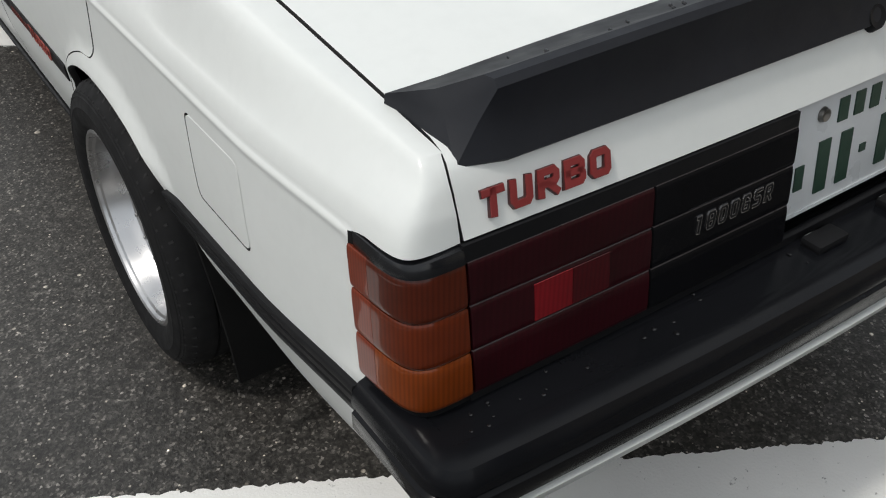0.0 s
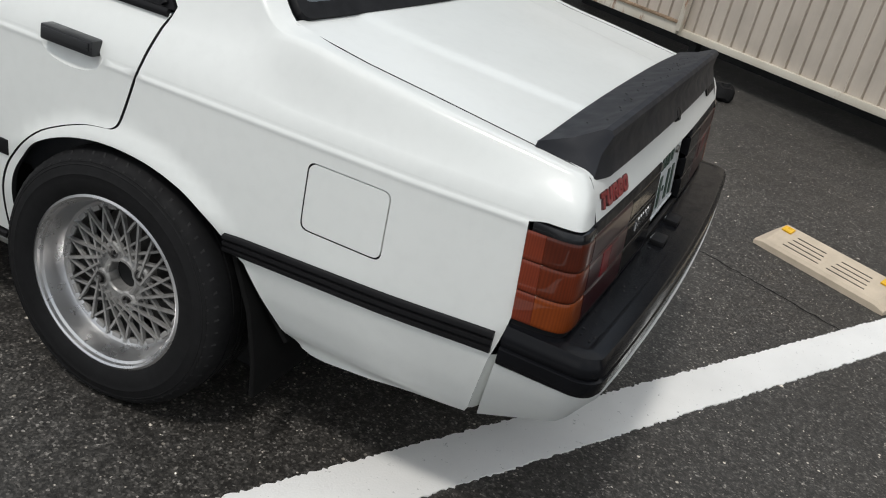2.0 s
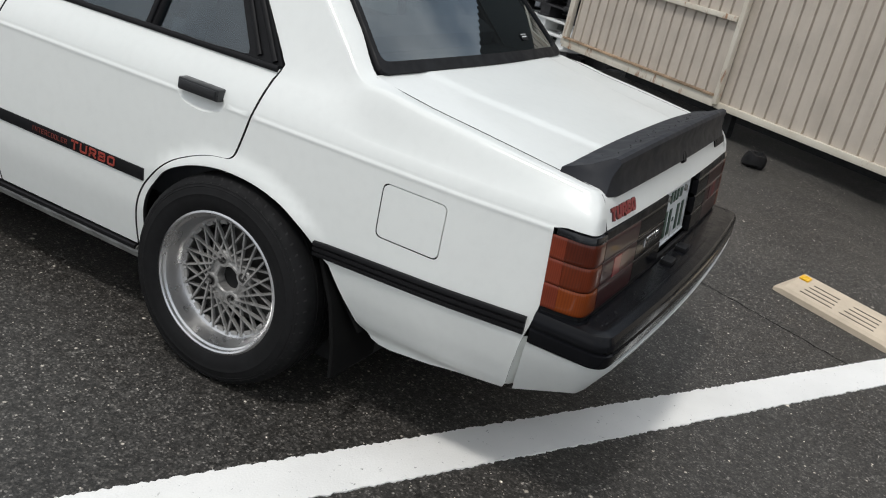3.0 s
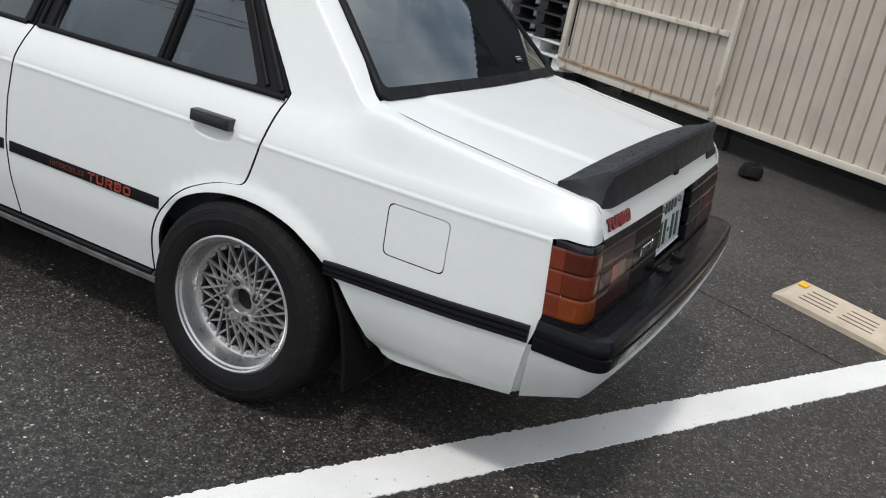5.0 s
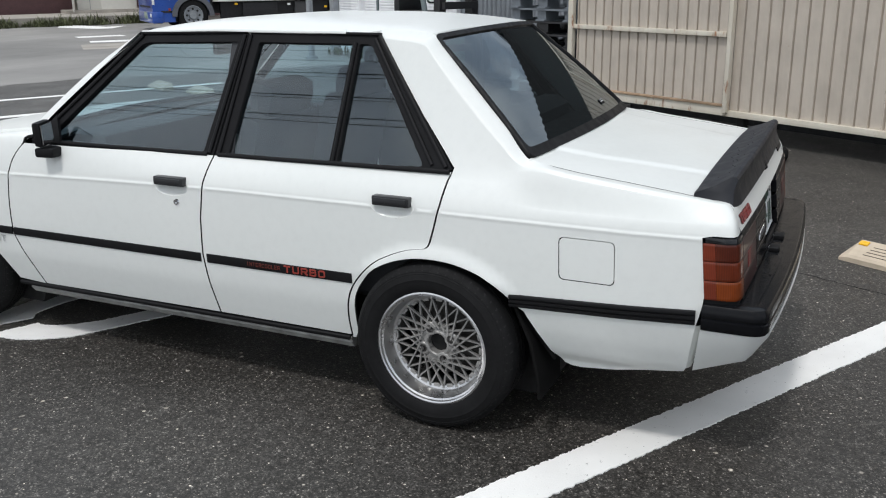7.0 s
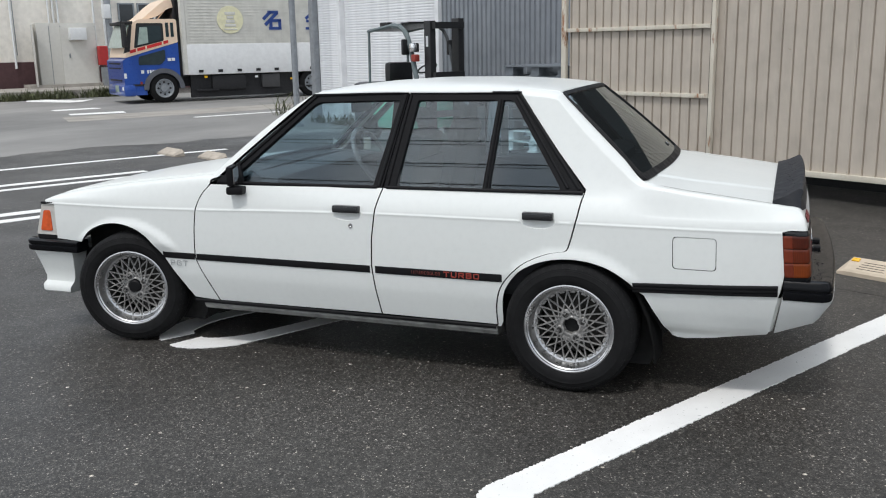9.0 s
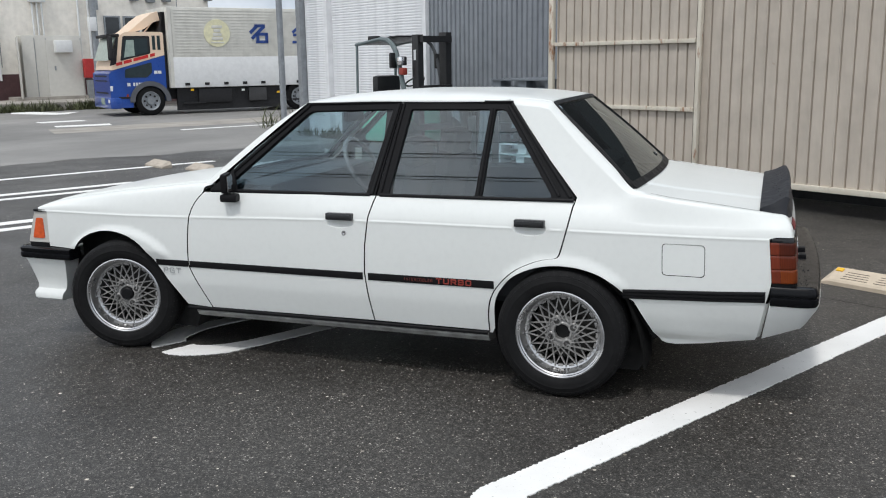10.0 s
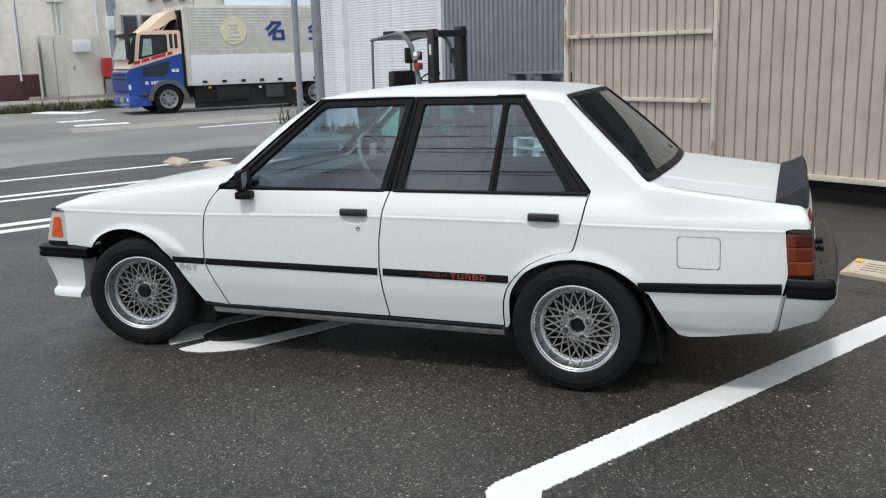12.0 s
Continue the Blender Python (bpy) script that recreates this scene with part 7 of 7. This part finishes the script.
for x, z, w, h in ((2.1, 3.05, 1.5, 0.85), (7.95, 3.1, 0.55, 0.66), (8.75, 3.1, 0.55, 0.66), (-6.0, 3.0, 1.6, 0.9)):
    win = part("window", boxed(x, -0.03, z, w + 0.12, 0.08, h + 0.12), STEEL, building)
    part("pane", boxed(x, -0.07, z, w, 0.02, h), WINDOWDARK, win)
for x, z in ((8.9, 4.3), (9.6, 4.25), (10.3, 4.3), (12.2, 4.4), (7.2, 3.9)):
    part("vent_hood", boxed(x, -0.12, z, 0.34, 0.26, 0.40, None, 0.04), STEEL, building)
for x in (3.5, 6.6, 7.0):
    part("downpipe", rods([(x, -0.08, 1.0), (x, -0.08, 4.6 if x > 4 else 3.8)], 0.045), TWHITE, building)
kiosk = thing("equipment_cabinet", LOT @ pose(7.15, 33.2, 0.30), "grey steel equipment cabinet on a plinth by the warehouse", "cabinet")
part("body", boxed(0.95, 0.28, 1.18, 2.2, 0.56, 2.36, None, 0.02), simple("cabinet_grey", (0.58, 0.565, 0.52), 0.5, vary=0.04), kiosk)
part("door", boxed(1.35, -0.012, 1.15, 1.3, 0.03, 2.1), simple("cabinet_door", (0.62, 0.605, 0.56), 0.5, vary=0.04), kiosk)
for x in (0.30, 0.72, 2.0):
    part("panel_seam", boxed(x, -0.004, 1.16, 0.018, 0.02, 2.2), STEEL, kiosk)
part("side_door", boxed(-0.30, -0.05, 1.16, 0.05, 0.62, 2.26, Matrix.Rotation(radians(-14), 4, "Z"), 0.01), simple("cabinet_side", (0.55, 0.54, 0.50), 0.5, vary=0.04), kiosk)
part("door_latch", boxed(0.98, -0.04, 1.15, 0.05, 0.03, 0.16), STEEL, kiosk)
part("outlet_box", boxed(1.3, -0.14, 1.95, 0.62, 0.26, 0.45, None, 0.03), TWHITE, kiosk)
part("base", boxed(0.9, 0.35, -0.10, 2.9, 1.1, 0.40), paleroad, kiosk)
hyd = tagged(new("hydrant_box", bm_mesh("hydrant_box", boxed(0, 0, 1.18, 0.36, 0.25, 0.72, None, 0.03))), "red fire hydrant box by the warehouse wall", "hydrant box")
hyd.data.materials.append(simple("hydrant_red", (0.45, 0.03, 0.03), 0.5))
hyd.matrix_basis = LOT @ pose(9.32, 33.0, 0.25)
part("stand", boxed(0, 0, 0.23, 0.2, 0.2, 1.0), STEEL, hyd)
meter = thing("wall_meter", LOT @ pose(8.05, 34.38, 0), "pale meter box with conduits on the warehouse wall", "meter box")
part("meter_case", boxed(0, 0, 4.25, 0.62, 0.22, 0.62, None, 0.02), TWHITE, meter)
for x in (-0.18, 0.0, 0.18):
    part("conduit", rods([(x, 0.04, 4.0), (x, 0.04, 2.7)], 0.035), TWHITE, meter)
meterpole = thing("utility_pole", LOT @ pose(9.0, 31.2, 0), "grey steel utility pole with a meter box", "pole")
pm = bmesh.new()
tube(pm, (0, 0, 0), (0, 0, 9), 0.13, 16, 0.10)
part("shaft", pm, STEEL, meterpole)
part("meter_box", boxed(-0.12, -0.15, 3.0, 0.28, 0.22, 0.50, None, 0.03), TWHITE, meterpole)

# kerb with planting in front of the warehouse
kerb = bm_mesh("planting_kerb", boxed(0, 0, 0.14, 26.0, 3.6, 0.28, None, 0.02))
kerb.materials.append(paleroad)
kerb_ob = tagged(new("kerb", kerb), "pale concrete kerb of a planting strip", "kerb", kind="structure")
kerb_ob.matrix_basis = LOT @ pose(-3.0, 32.2, 0)
LEAF = simple("weed_leaves", (0.085, 0.095, 0.04), 0.7, vary=0.55, scale=3)
rng = random.Random(5)


def weeds(name, spots, label):
    vs, fs = [], []
    for x, y, r, h, n in spots:
        for _ in range(n):
            a, d = rng.uniform(0, 6.28), r * math.sqrt(rng.random())
            px, py, top = x + d * math.cos(a), y + d * math.sin(a), h * rng.uniform(0.35, 1.0) * (1 - 0.5 * d / r)
            b, w, lean = rng.uniform(0, 6.28), rng.uniform(0.008, 0.024), rng.uniform(0.1, 0.6) * h
            k = len(vs)
            base = Vector((px, py, 0))
            side, out = Vector((math.cos(b), math.sin(b), 0)), Vector((-math.sin(b), math.cos(b), 0))
            for f, ww in ((0.0, 0.5), (0.5, 1.0), (1.0, 0.1)):
                c = base + out * lean * f * f + Vector((0, 0, top * f))
                vs.extend([LOT @ (c - side * w * ww), LOT @ (c + side * w * ww)])
            fs.extend([(k, k + 1, k + 3, k + 2), (k + 2, k + 3, k + 5, k + 4)])
    me = mesh_from(name, vs, fs)
    me.materials.append(LEAF)
    return tagged(new(name, me), label, "weeds", kind="stuff")


weeds("weeds", [(rng.uniform(-12, 9.5), rng.uniform(29.9, 30.35), 0.5, rng.uniform(0.28, 0.55), 110) for _ in range(90)] + [(8.9 + rng.uniform(-0.6, 0.6), 30.2, 0.45, 0.65, 90) for _ in range(6)]
      + [(7.8 + rng.uniform(-0.3, 0.3), 16.25 + rng.uniform(-0.3, 0.3), 0.28, 0.85, 14) for _ in range(3)]
      + [(6.78, rng.uniform(9.9, 13.7), 0.16, rng.uniform(0.2, 0.45), 26) for _ in range(16)], "green weeds along the kerb of the planting strip")

# ---------------- power cables over the lot, behind the walk ----------------
CABLE = simple("black_cable_sheath", (0.015, 0.015, 0.016), 0.6)


def cable(x, z, sag, r):
    """A sagging line along the lot's edge."""
    bm = bmesh.new()
    pts = [Vector((x, y, z - sag + sag * (y / 30) ** 2)) for y in np.linspace(-30, 30, 31)]
    for a, b in zip(pts, pts[1:]):
        tube(bm, a, b, r, 6)
    ob = tagged(new("power_cable", bm_mesh("power_cable", bm, 60)), "black overhead power cable sagging over the lot", "power cable", "power cables")
    ob.data.materials.append(CABLE)
    ob.matrix_basis = pose(0, 0, 0, 0, 0, 1.5)
    return ob


for x, z, sag, r in ((-10.3, 7.82, 0.35, 0.007), (-10.4, 7.70, 0.38, 0.008), (-10.5, 7.52, 0.40, 0.012), (-10.4, 7.40, 0.42, 0.008), (-10.6, 7.10, 0.40, 0.012), (-10.5, 7.00, 0.42, 0.008), (-10.4, 6.62, 0.45, 0.011), (-10.4, 6.50, 0.45, 0.008)):
    cable(x, z, sag, r)
for y in (-30, 30):
    mast = tagged(new("utility_pole", bm_mesh("utility_pole", tube(bmesh.new(), (0, 0, 0), (0, 0, 9.5), 0.17, 16, 0.11), 40)), "grey concrete utility pole carrying the power cables", "pole")
    mast.data.materials.append(paleroad)
    mast.matrix_basis = pose(0, 0, 0, 0, 0, 1.5) @ pose(-10.45, y, 0)
